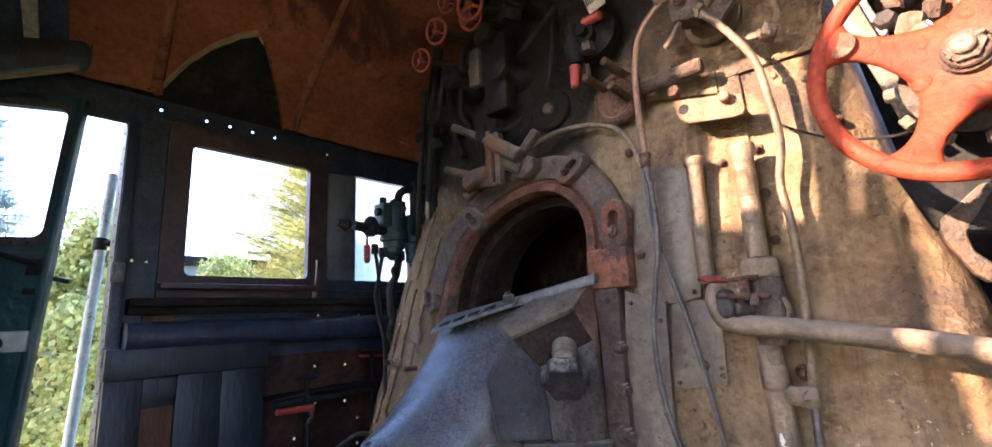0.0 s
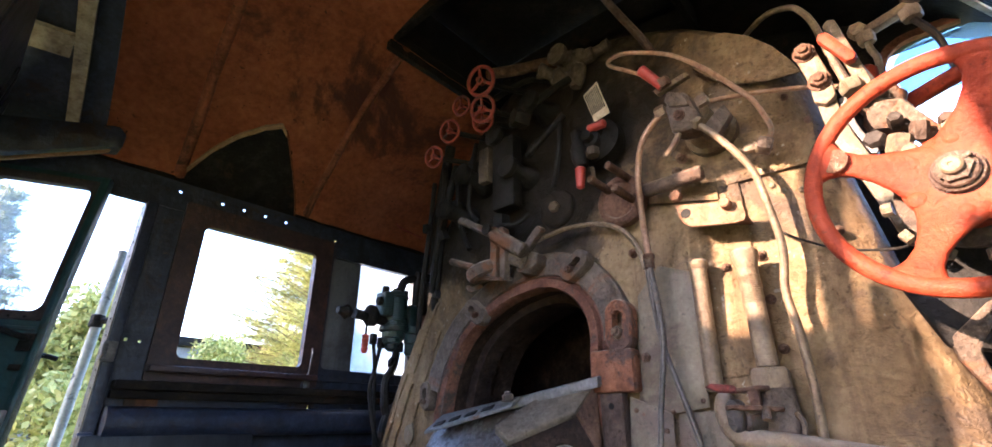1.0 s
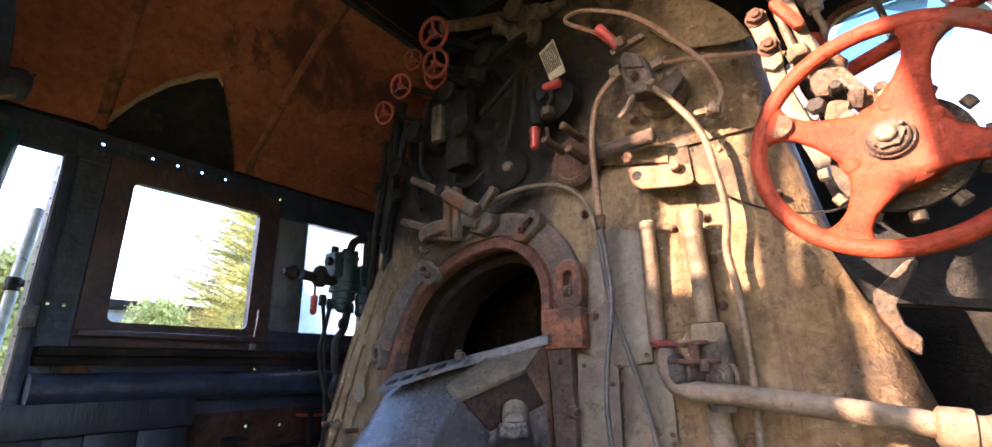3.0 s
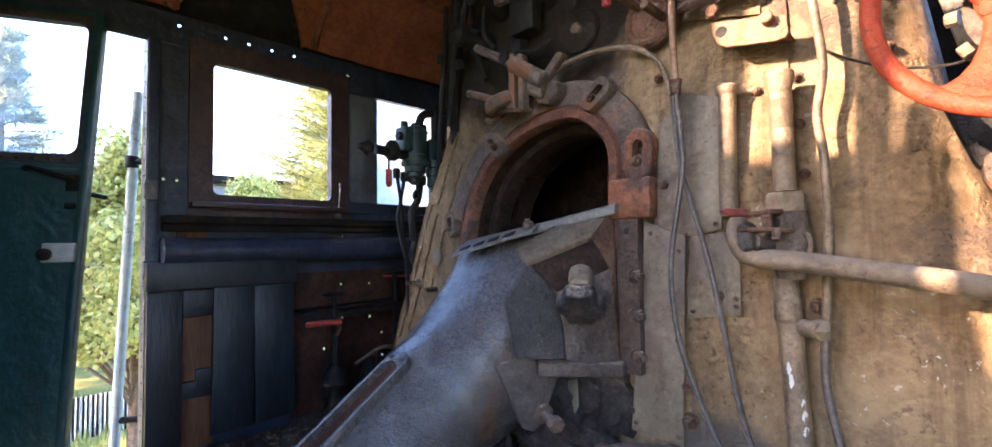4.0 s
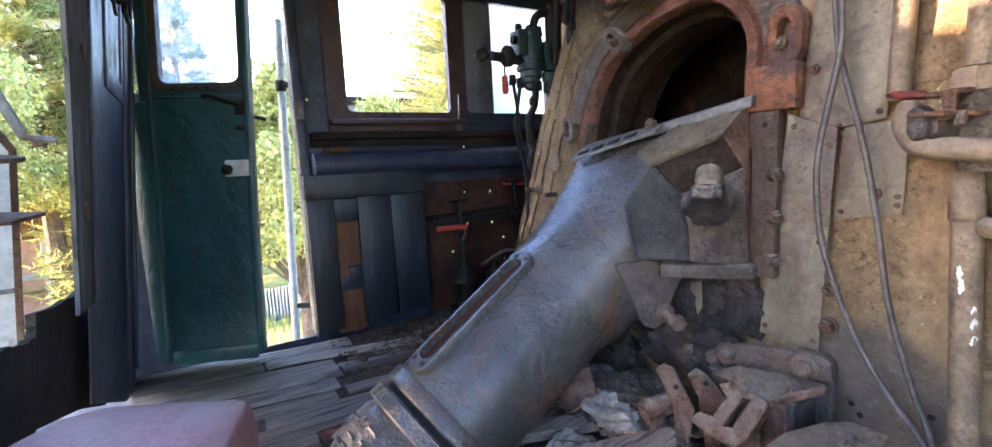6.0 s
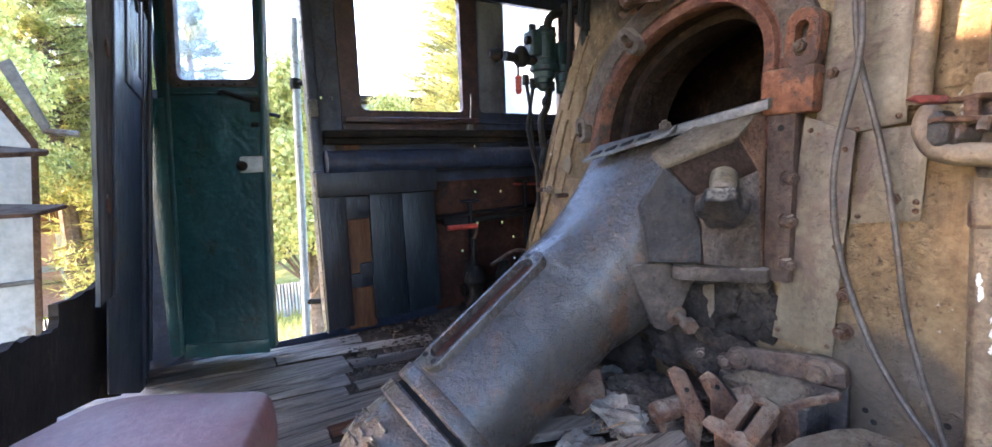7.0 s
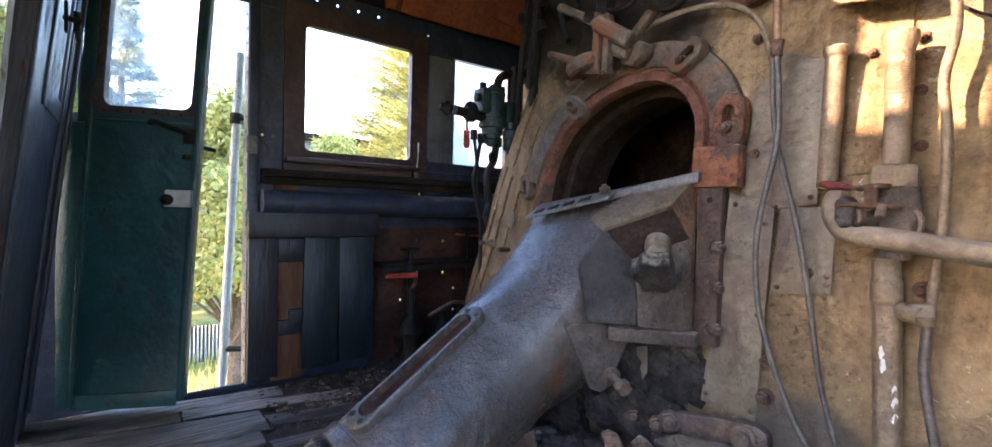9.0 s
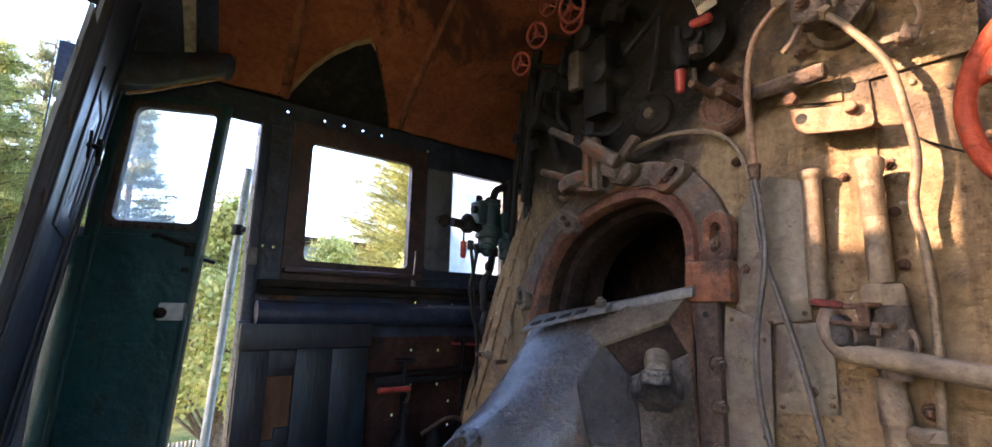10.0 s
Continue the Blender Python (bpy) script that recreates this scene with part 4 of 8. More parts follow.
# ---- stoker: a casting in front of the fire hole and the conveyor tube that rises to it ----
stoker = thing("stoker", (0.75, 1.15, 0.0), "grey cast iron mechanical stoker tube rising to the fire hole", "stoker")
AX0, AX1 = Vector((0.49, 1.23, 0.075)), Vector((0.97, 1.225, 0.385))
AXD = (AX1 - AX0).normalized()
AXU = AXD.cross(Vector((0, 1, 0))).normalized()
if AXU.z < 0:
    AXU = -AXU
def tube_loop(p, r, n=36):
    return [p + Vector((0, 1, 0)) * r * math.cos(2 * math.pi * k / n) + AXU * r * math.sin(2 * math.pi * k / n) for k in range(n)]
def rect_loop(x, y0, y1, z0, z1a, z1b, n=36, rad=0.05):
    """A rounded rectangle in a plane across the engine, as many points as the tube's loop; its top slopes from z1a to z1b."""
    out = []
    for k in range(n):
        t = 2 * math.pi * k / n
        c, s = math.cos(t), math.sin(t)
        m = max(abs(c), abs(s))
        u, v = c / m, s / m
        yy = (y0 + y1) / 2 + (y1 - y0) / 2 * u
        top = z1b + (z1a - z1b) * (u + 1) / 2
        zz = (z0 + top) / 2 + (top - z0) / 2 * v
        out.append(Vector((x, yy, zz)))
    return out
def stoker_body():
    bm = bmesh.new()
    r = 0.205
    loops = [tube_loop(AX0 + AXD * 0.02, r), tube_loop(AX0 + AXD * 0.3, r), tube_loop(AX0 + AXD * 0.55, r * 1.02)]
    end = rect_loop(1.275, 0.90, 1.43, 0.50, 0.885, 0.95)
    base = tube_loop(AX1, r * 1.05)
    for f in (0.0, 0.2, 0.4, 0.6, 0.8, 1.0):
        # the top swells up late, so that its flank is hollow
        rise = 0.60 * f + 0.40 * f * f
        loops.append([Vector((a.x + (b.x - a.x) * f, a.y + (b.y - a.y) * f, a.z + (b.z - a.z) * rise)) for a, b in zip(base, end)])
    rings(bm, loops, caps=False)
    bmesh.ops.subdivide_edges(bm, edges=bm.edges[:], cuts=1, use_grid_fill=True)
    for v in bm.verts:
        v.co += Vector((1, 1, 1)) * 0.0025 * noise.noise(v.co * 18)
    return bm
part("tube", stoker_body(), M_CASTB, stoker)
def slot_frame():
    """The raised rim of the long inspection slot along the tube's top."""
    bm = bmesh.new()
    side = Vector((0, 1, 0)) * -0.12 + AXU * 0.99
    out_d = side.normalized()
    across = AXD.cross(out_d)
    a, b = AX0 + AXD * 0.14 + out_d * 0.203, AX0 + AXD * 0.50 + out_d * 0.208
    def lp(w, e, h):
        pts = []
        for k in range(20):
            t = 2 * math.pi * k / 20
            v = across * w * math.cos(t) + AXD * (w * math.sin(t) * 1.0)
            base = b + AXD * e if math.sin(t) > 0 else a - AXD * e
            pts.append(base + v + out_d * h)
        return pts
    rings(bm, [lp(0.044, 0.022, -0.02), lp(0.044, 0.022, 0.022), lp(0.041, 0.019, 0.026), lp(0.031, -0.006, 0.026), lp(0.030, -0.007, -0.004)], caps=False)
    inner = bmesh.new()
    rings(inner, [lp(0.031, -0.006, 0.0005), lp(0.031, -0.006, 0.001)])
    return bm, inner, a, b, out_d, across
sf, si, sa_, sb_, s_out, s_acr = slot_frame()
slot_rim = part("slot_rim", sf, M_CASTB, stoker, "worn raised rim of the slot")
# plate in place of an open hollow, its dark red-brown standing for depth
part("slot_cover", si, M_RUSTSHEET, slot_rim, "dark red-brown plate standing in for the slot's hollow inside")
for p in (sa_ - AXD * 0.035, sb_ + AXD * 0.035):
    for s in (-1, 1):
        part("bolt_hole", turned(p + s_acr * 0.023 * s + s_out * 0.0265, s_out, [(0, 0.009), (0.001, 0.008)], 10), M_DARK, slot_rim)
def collar():
    bm = turned(AX0 + AXD * 0.018, AXD, [(0, 0.19), (0, 0.209), (0.006, 0.214), (0.044, 0.214), (0.05, 0.210), (0.05, 0.19)], 40)
    turned(AX0 - AXD * 0.047, AXD, [(0, 0.19), (0, 0.211), (0.006, 0.216), (0.042, 0.216), (0.048, 0.211), (0.048, 0.19)], 40, bm)
    return bm
part("collar", collar(), M_CASTB, stoker)
# dark ring paints in the shade of the gap between the collars
part("joint_gap", turned(AX0 - AXD * 0.001, AXD, [(0, 0.18), (0, 0.193), (0.021, 0.193), (0.021, 0.18)], 40), M_DARK, stoker, "dark ring painting the shade between the collars")
BALL, BALL_R = AX0 - AXD * 0.125, 0.203
def ball_joint():
    prof = [(0.0, 0.02)] + [(BALL_R * (1 - math.cos(t)), BALL_R * math.sin(t)) for t in [k * math.pi / 2 / 10 for k in range(1, 11)]] + [(BALL_R + 0.06, BALL_R - 0.004), (BALL_R + 0.12, 0.17)]
    return turned(BALL - AXD * BALL_R, AXD, prof, 40)
joint = part("ball_joint", ball_joint(), M_CASTB, stoker, "ribbed rounded end of the conveyor")
rnd = random.Random(3)
for k in range(14):
    s, ph = (-0.05, -0.015, 0.02)[k % 3] + rnd.uniform(-0.008, 0.008), -0.45 + 0.26 * (k // 3) + rnd.uniform(-0.06, 0.06)
    n_ = (AXU * math.cos(ph) - Vector((0, 1, 0)) * math.sin(ph)).normalized()
    at = BALL + AXD * s + n_ * (math.sqrt(BALL_R ** 2 - min(s, 0) ** 2) + 0.001)
    tang = (n_.cross(AXD).normalized() if k % 4 else AXD) * rnd.uniform(0.014, 0.02)
    part("rib", rod(at - tang, at + tang, 0.006, seg=6, bev=0.002), M_CASTB, joint)
bd = (AXU * 0.88 - AXD * 0.12 - Vector((0, 0.42, 0))).normalized()
part("ball_bolt", bolt(BALL + bd * (BALL_R - 0.003), bd, 0.017, 0.03), M_BROWN, joint)
# side box with the big knob, right-hand flange and its bolts, table edge
SB = {k: Vector(v) for k, v in dict(A=(1.09, 0.925, 0.835), B=(1.185, 0.768, 0.905), C=(1.245, 0.744, 0.810), D=(1.15, 0.868, 0.741), E=(1.13, 0.831, 0.647), F=(1.10, 0.806, 0.564),
                                    G=(1.03, 0.928, 0.557), H=(1.03, 0.966, 0.718), I=(1.25, 0.731, 0.54), T=(1.09, 0.974, 0.872), R=(1.262, 0.742, 0.985)).items()}
def side_box():
    """The box's core, behind its facets."""
    bm = bmesh.new()
    push = Vector((0.022, 0.028, -0.004))
    front = [SB[k] + push for k in "ABCIFGH"]
    back = [Vector((1.29, max(p.y, 0.74) + 0.03, p.z)) for p in front]
    return rings(bm, [front, back])
sbx = part("side_box", side_box(), M_CAST, stoker)
inset = Vector((0.02, 0.026, 0))
part("brown_facet", prism([SB[k] for k in "ABCD"], inset, 0.007), M_HOOD, sbx, "brown rusty sloping facet darkened for the shade under the hood")
part("side_panel", prism([SB[k] for k in "ADEFGH"], inset, 0.010), M_SLATE, sbx, "smooth blue-grey side facet")
part("front_panel", prism([SB["D"], SB["C"], SB["I"], SB["F"] + Vector((0.0, -0.004, 0)), SB["E"]], inset * 1.4, 0.003), M_GREYBROWN, sbx)
part("cheek", prism([SB["C"], SB["B"], SB["R"], Vector((1.275, 0.742, 0.80)), Vector((1.27, 0.735, 0.54)), SB["I"]], (0.01, 0.03, 0), 0.003), M_BROWN, sbx)
part("top_slope", prism([SB["T"], SB["A"] + Vector((-0.012, -0.012, 0.002)), SB["B"] + Vector((-0.008, -0.008, 0.004)), SB["R"], Vector((1.275, 0.93, 0.965))], (0.006, 0.01, -0.02), 0.005), M_DUSTY, sbx, "dust-covered top slope")
part("bottom_ledge", prism([(1.075, 0.885, 0.508), (1.235, 0.705, 0.505), (1.29, 0.72, 0.505), (1.2, 0.98, 0.508)], (0, 0, 0.040), 0.008), M_GREYBROWN, sbx, "dusty ledge along the box's foot")
def knob_parts():
    p, d = Vector((1.186, 0.808, 0.788)), Vector((-0.085, -0.052, -0.082)).normalized()
    shank = turned(p, d, [(-0.015, 0.036), (0.015, 0.036), (0.025, 0.034), (0.03, 0.028), (0.09, 0.028)], 20)
    turned(p + d * 0.052, d, [(0, 0.03), (0.004, 0.046), (0.018, 0.046), (0.022, 0.03)], 6, shank)
    a, u, w = frame_of(d)
    def lp(h, s, lobe=0.11):
        return [p + d * h + (u * math.cos(2 * math.pi * k / 36) + w * math.sin(2 * math.pi * k / 36)) * s * (1 + lobe * math.cos(6 * 2 * math.pi * k / 36)) for k in range(36)]
    head = bmesh.new()
    rings(head, [lp(0.082, 0.034, 0.02), lp(0.088, 0.056), lp(0.094, 0.061), lp(0.128, 0.058), lp(0.134, 0.053), lp(0.131, 0.03, 0.02), lp(0.1305, 0.01, 0)])
    return shank, head
kn_a, kn_b = knob_parts()
kn = part("knob", kn_b, M_KNOB, sbx, "six-lobed iron clamping knob")
part("shank", kn_a, M_PLATE, kn, "dusty shank and nut")
flange = part("flange", box((1.262, 0.665, 0.51), (1.30, 0.735, 0.99), 0.006), M_DBROWN, stoker)
for z in (0.562, 0.678, 0.79):
    part("bolt", bolt((1.272, 0.685, z), (-0.5, -0.86, 0), 0.019, 0.03), M_DBROWN, flange)
part("stud_hole", turned((1.2615, 0.70, 0.92), (-1, 0, 0), [(0, 0.009), (0.001, 0.008)], 12), M_DARK, flange)
def table_edge():
    """The inclined lip below the fire hole."""
    bm = prism([(1.225, 0.715, 0.998), (1.27, 0.72, 1.005), (1.30, 1.40, 0.90), (1.245, 1.40, 0.885)], (0, 0, -0.03), 0.006)
    prism([(1.195, 1.0, 0.917), (1.235, 1.0, 0.943), (1.245, 1.36, 0.892), (1.205, 1.41, 0.836)], (0, 0, 0.012), 0.003, bm)
    return bm
lip = part("feed_table", table_edge(), M_STEEL, stoker, "worn bluish feed table under the fire hole")
for k in range(4):
    y = 1.09 + k * 0.075
    z = 0.925 - (y - 1.0) * 0.20 + 0.013
    part("slot", prism([(1.205, y, z - 0.004), (1.22, y, z + 0.006), (1.222, y + 0.05, z - 0.004), (1.207, y + 0.05, z - 0.014)], (0, 0, 0.006), 0.001), M_DARK, lip)
part("bolt", bolt((1.215, 1.03, 0.94), (-0.2, 0, 1), 0.018, 0.02), M_CAST, lip)
def lower_web():
    bm = prism([(1.00, 0.985, 0.54), (1.10, 0.93, 0.55), (1.20, 0.905, 0.485), (1.135, 0.925, 0.345), (1.115, 0.935, 0.33), (1.08, 0.95, 0.345)], (0.03, 0.045, 0), 0.006)
    return bm
web = part("lower_web", lower_web(), M_GREYBROWN, stoker)
def web_bolt():
    d = Vector((-0.4, -0.9, -0.1)).normalized()
    p = Vector((1.145, 0.925, 0.38))
    bm = turned(p, d, [(0, 0.03), (0.006, 0.03), (0.008, 0.026)], 18)
    rod(p, p + d * 0.085, 0.014, bm=bm)
    hexnut(p + d * 0.060, d, 0.024, 0.030, bm)
    return bm
part("stud_bolt", web_bolt(), M_BROWN, web)


# ---- the side door, swung inwards ----
DH, DF = Vector((-0.19, 2.535, 0)), Vector((0.175, 2.37, 0))
DU = (DF - DH).normalized()
DN = Vector((DU.y, -DU.x, 0))           # towards the cab
if DN.y > 0:
    DN = -DN
DW = (DF - DH).length
def on_door(u, z, d=0.0):
    return DH + DU * (u + 0.10 * (max(z, 0.0) / 1.79) ** 1.2) + Vector((0, 0, z)) + DN * d
door = thing("door_1", DH, "dark green steel cab door standing ajar with a window in its upper half", "door", kind="structure")
def door_put(u, v, s):
    return on_door(u, v, -0.035 * s)
part("leaf", sheet_with_holes(0, DW, 0.045, 1.79, [(0.045, DW - 0.03, 1.235, 1.745)], door_put, 0.035), M_GREEN, door, smooth=False)

def door_box(u0, u1, z0, z1, d0, d1, bev=0.003, bm=None):
    n = max(1, round((z1 - z0) / 0.2))
    pts = [on_door(u1, z0 + (z1 - z0) * k / n, d0) for k in range(n + 1)] + [on_door(u0, z1 - (z1 - z0) * k / n, d0) for k in range(n + 1)]
    return prism(pts, DN * (d1 - d0), bev, bm)
def window_rim():
    bm = bmesh.new()
    def lp(g, r, d):
        u0, u1, z0, z1 = 0.045 - g, DW - 0.03 + g, 1.235 - g, 1.745 + g
        out = []
        for cu, cz, s in ((u1 - r, z1 - r, 0), (u0 + r, z1 - r, 1), (u0 + r, z0 + r, 2), (u1 - r, z0 + r, 3)):
            for k in range(6):
                t = (s + k / 5) * math.pi / 2
                out.append(on_door(cu + r * math.cos(t), cz + r * math.sin(t), d))
        return out
    rings(bm, [lp(-0.008, 0.035, -0.03), lp(-0.008, 0.035, 0.008), lp(-0.003, 0.035, 0.012), lp(0.022, 0.03, 0.012), lp(0.024, 0.03, 0.001)], caps=False)
    return bm
rim = part("window_rim", window_rim(), M_DOORRIM, door, "rusty screwed rim of the door window")
for k in range(7):
    part("screw", turned(on_door(0.06 + k * 0.045, 1.222, 0.012), DN, [(0, 0.005), (0.002, 0.004)], 8), M_DARK, rim)
pane = part("pane", door_box(0.05, DW - 0.03, 1.23, 1.74, -0.022, -0.018, 0), M_GLASS, door)
pane.visible_shadow = False
part("bottom_rail", door_box(0.012, DW - 0.02, 0.02, 0.085, 0.001, 0.012), M_GREEN, door)
part("edge_rail", door_box(DW - 0.022, DW + 0.006, 0.045, 1.79, -0.036, 0.014), M_GREEN, door)
part("hinge_rail", door_box(0.0, 0.02, 0.045, 1.79, 0.001, 0.014), M_GREEN, door)
part("hinge_stile", door_box(-0.075, -0.002, 0.03, 1.17, -0.035, 0.004), M_GREEN, door)
part("hinge_stile", door_box(-0.03, -0.002, 1.172, 1.79, -0.035, 0.004), M_GREEN, door)
part("crease", door_box(0.02, DW - 0.03, 1.178, 1.19, 0.001, 0.008), M_GREEN, door)
def grab():
    pts = [on_door(0.225, 1.185, 0.02), on_door(0.25, 1.187, 0.045), on_door(0.31, 1.165, 0.05), on_door(0.355, 1.15, 0.035), on_door(0.365, 1.148, 0.012)]
    bm = tube(pts, 0.010, 10, 5)
    join(bm, door_box(0.345, 0.385, 1.105, 1.165, 0.012, 0.02))
    join(bm, door_box(0.35, 0.38, 1.04, 1.06, 0.012, 0.03))
    return bm
part("door_handle", grab(), M_DARK, door, "curved black iron handle")
def lock_bm():
    bm = door_box(0.30, 0.395, 0.845, 0.915, 0.012, 0.04, 0.006)
    return bm
lock = part("lock", lock_bm(), M_GALV, door, "pale steel rim lock")
part("lock_knob", turned(on_door(0.318, 0.875, 0.04), DN, [(0, 0.012), (0.008, 0.012), (0.012, 0.022), (0.024, 0.022), (0.03, 0.014)], 14), M_DARK, lock)
part("outer_handle", tube([on_door(0.36, 1.1, -0.04), on_door(0.40, 1.1, -0.07), on_door(0.44, 1.09, -0.075)], 0.009, 8, 5), M_DARK, door)
single("door_header", prism([(-0.19, 2.365, 1.76), (-0.036, 2.365, 1.80), (0.237, 2.365, 1.945), (0.275, 2.365, 1.955), (0.275, 2.365, 2.02), (0.245, 2.365, 2.05), (-0.11, 2.365, 1.93), (-0.19, 2.365, 1.90)], (0, 0.10, 0), 0.008), M_WALL, "sooty sloping header beam over the side door", "beam", kind="structure")
def closer():
    bm = prism([(-0.10, 2.345, 1.735), (-0.036, 2.345, 1.762), (0.237, 2.345, 1.912), (0.237, 2.345, 1.925), (-0.036, 2.345, 1.776), (-0.10, 2.345, 1.749)], (0, 0.018, 0), 0.002)
    return bm
single("door_track", closer(), M_LINING_EDGE, "pale worn steel strip over the side door", "strip", kind="structure")
# two hinge leaves left on the post
for z in (1.14, 0.80):
    hp = thing("post_catch", (0.45, 2.5, z), "steel catch plate bolted on the door post", "catch", "door post catches")
    part("plate", box((0.425, 2.47, z - 0.04), (0.475, 2.499, z + 0.04), 0.006), M_STEEL if z > 1 else M_WALL, hp)
    part("pin", rod((0.432, 2.462, z - 0.03), (0.432, 2.462, z + 0.03), 0.010, bev=0.003), M_STEEL, hp)
gr = thing("grab_rail", (0.35, 2.66, -0.35), "pale green peeling handrail pole outside the door", "handrail")
part("pole", rod((0.35, 2.66, -0.35), (0.43, 2.66, 1.60), 0.020, seg=16, bev=0.006), M_PALE, gr)
part("bracket", rod((0.412, 2.66, 1.28), (0.47, 2.60, 1.28), 0.014, seg=10), M_DARK, gr)
part("bracket", rod((0.37, 2.66, 0.15), (0.47, 2.60, 0.15), 0.014, seg=10), M_DARK, gr)
part("collar", turned((0.4115, 2.66, 1.25), (0.04, 0, 1), [(0, 0.022), (0.004, 0.026), (0.05, 0.026), (0.054, 0.022)], 16), M_DARK, gr)

# ---- wooden boarding and gear under the far windows ----
locker = thing("locker", (0.75, 2.5, 0.0), "dark painted wooden locker boards under the side window", "locker")
part("top_board", box((0.43, 2.43, 0.71), (1.06, 2.50, 0.83), 0.006), M_WOODV, locker)
part("board", box((0.44, 2.47, 0.03), (0.572, 2.498, 0.708), 0.004), M_WOODV, locker)
part("board", box((0.688, 2.462, 0.045), (0.866, 2.49, 0.708), 0.004, (0, 0.6, 0)), M_TEALWOOD, locker)
part("board", box((0.870, 2.464, 0.05), (1.060, 2.492, 0.706), 0.004, (0, -0.8, 0)), M_TEALWOOD, locker)
part("back_board", box((0.55, 2.50, 0.0), (0.70, 2.545, 0.705), 0.003), M_WOODB, locker, "bare brown backing board")
part("cross_bar", box((0.573, 2.478, 0.585), (0.687, 2.499, 0.705), 0.004), M_WOODV, locker)
part("cross_bar", box((0.573, 2.478, 0.225), (0.687, 2.499, 0.30), 0.004), M_WOODV, locker)
for z in (0.27, 0.62):
    part("batten", box((0.625, 2.475, z), (0.725, 2.497, z + 0.08), 0.004), M_WOODV, locker)
def brown_sheet():
    holes = [(x - 0.007, x + 0.007, z - 0.007, z + 0.007) for x, z in FAR_HOLES if x > 1.1 and z < 0.72]
    return sheet_with_holes(1.07, FRONT_X, 0.0, 0.75, holes, lambda u, v, s: (u, 2.546 - 0.005 * (1 - s), v), 0.005)
single("wall_sheet", brown_sheet(), M_RUSTSHEET, "rust-brown perforated sheet on the side wall", "sheet", kind="structure", smooth=False)
single("wall_patch", box((0.56, 2.535, 0.84), (0.68, 2.5475, 0.98), 0.003), M_WOODB, "bare brown patch board on the side wall", "patch", kind="structure")
shelf = thing("wall_shelf", (1.4, 2.45, 0.55), "dark sagging iron shelf on the side wall", "shelf")
part("top", prism([(1.06, 2.36, 0.545), (1.30, 2.34, 0.57), (1.72, 2.36, 0.56), (1.72, 2.53, 0.56), (1.06, 2.53, 0.545)], (0, 0, 0.014), 0.003), M_DARK, shelf)
part("front_lip", prism([(1.06, 2.36, 0.515), (1.72, 2.36, 0.525), (1.72, 2.36, 0.56), (1.06, 2.36, 0.545)], (0, 0.008, 0), 0.002), M_DARK, shelf)
def stand(x, y, top, name, lever):
    st = thing(name, (x, y, 0), "rusty injector valve stand with a red lever" if lever else "sooty valve rod with a small hand wheel", "valve")
    part("rod", rod((x, y, 0.0), (x, y, top), 0.014, seg=10), M_DARK, st)
    part("body", turned((x, y, 0.06), (0, 0, 1), [(0, 0.05), (0.03, 0.055), (0.07, 0.035), (0.13, 0.04), (0.16, 0.06), (0.20, 0.05), (0.24, 0.02)], 16), M_DARK, st)
    part("foot", box((x - 0.07, y - 0.05, 0.0), (x + 0.09, y + 0.05, 0.06), 0.01), M_DARK, st)
    if lever:
        part("lever", tube([(x, y, top), (x + 0.01, y - 0.02, top + 0.04), (x - 0.01, y - 0.03, top + 0.07)], 0.010, 8, 4), M_BROWN, st)
        part("grip", rod((x - 0.165, y - 0.03, top + 0.075), (x + 0.01, y - 0.03, top + 0.07), 0.014, bev=0.005), M_REDDIM, st, "worn red lever grip")
    else:
        part("wheel", ring((x, y, top), (0, 0, 1), 0.05, 0.008, 24, 8), M_DARK, st)
        part("spoke", rod((x - 0.05, y, top), (x + 0.05, y, top), 0.006, seg=6), M_DARK, st)
    return st
stand(1.17, 2.24, 0.45, "injector_stand", True)
stand(1.22, 2.36, 0.64, "valve_stand", False)
stand(1.62, 2.40, 0.74, "valve_stand", False)
drip = thing("drain_pipework", (1.3, 2.2, 0.1), "sooty drain pipes with valves along the floor", "pipework")
part("pipe", tube([(1.12, 2.30, 0.16), (1.4, 2.28, 0.17), (1.6, 2.2, 0.15), (1.75, 2.1, 0.12)], 0.035, 12, 6), M_DARK, drip)
part("tee", turned((1.38, 2.28, 0.10), (0, 0, 1), [(0, 0.04), (0.05, 0.05), (0.12, 0.05), (0.17, 0.03), (0.2, 0.03)], 14), M_DARK, drip)
part("crank", tube([(1.25, 2.2, 0.3), (1.4, 2.2, 0.36), (1.5, 2.2, 0.33), (1.52, 2.2, 0.25)], 0.010, 8, 4), M_BROWN, drip)
red_rod = single("shut_off_rod", tube([(1.56, 2.43, 0.715), (1.62, 2.42, 0.71), (1.85, 2.40, 0.70)], 0.007, 8, 4), M_REDDIM, "old red iron rod along the side wall", "rod")

# ---- lubricator with pipes, by the boiler's far edge ----
lub = thing("lubricator", (1.36, 1.84, 1.25), "dark green lubricator with copper pipes and a small red handle", "lubricator")
LX, LY = 1.36, 1.84
part("body", turned((LX, LY, 1.205), (0, 0, 1), [(0, 0.03), (0.02, 0.05), (0.05, 0.052), (0.055, 0.066), (0.075, 0.066), (0.08, 0.056), (0.20, 0.056), (0.215, 0.045), (0.235, 0.04), (0.245, 0.02)], 22), M_LUB, lub)
part("block", box((LX - 0.085, LY - 0.04, 1.32), (LX - 0.03, LY + 0.04, 1.43), 0.008), M_LUB, lub)
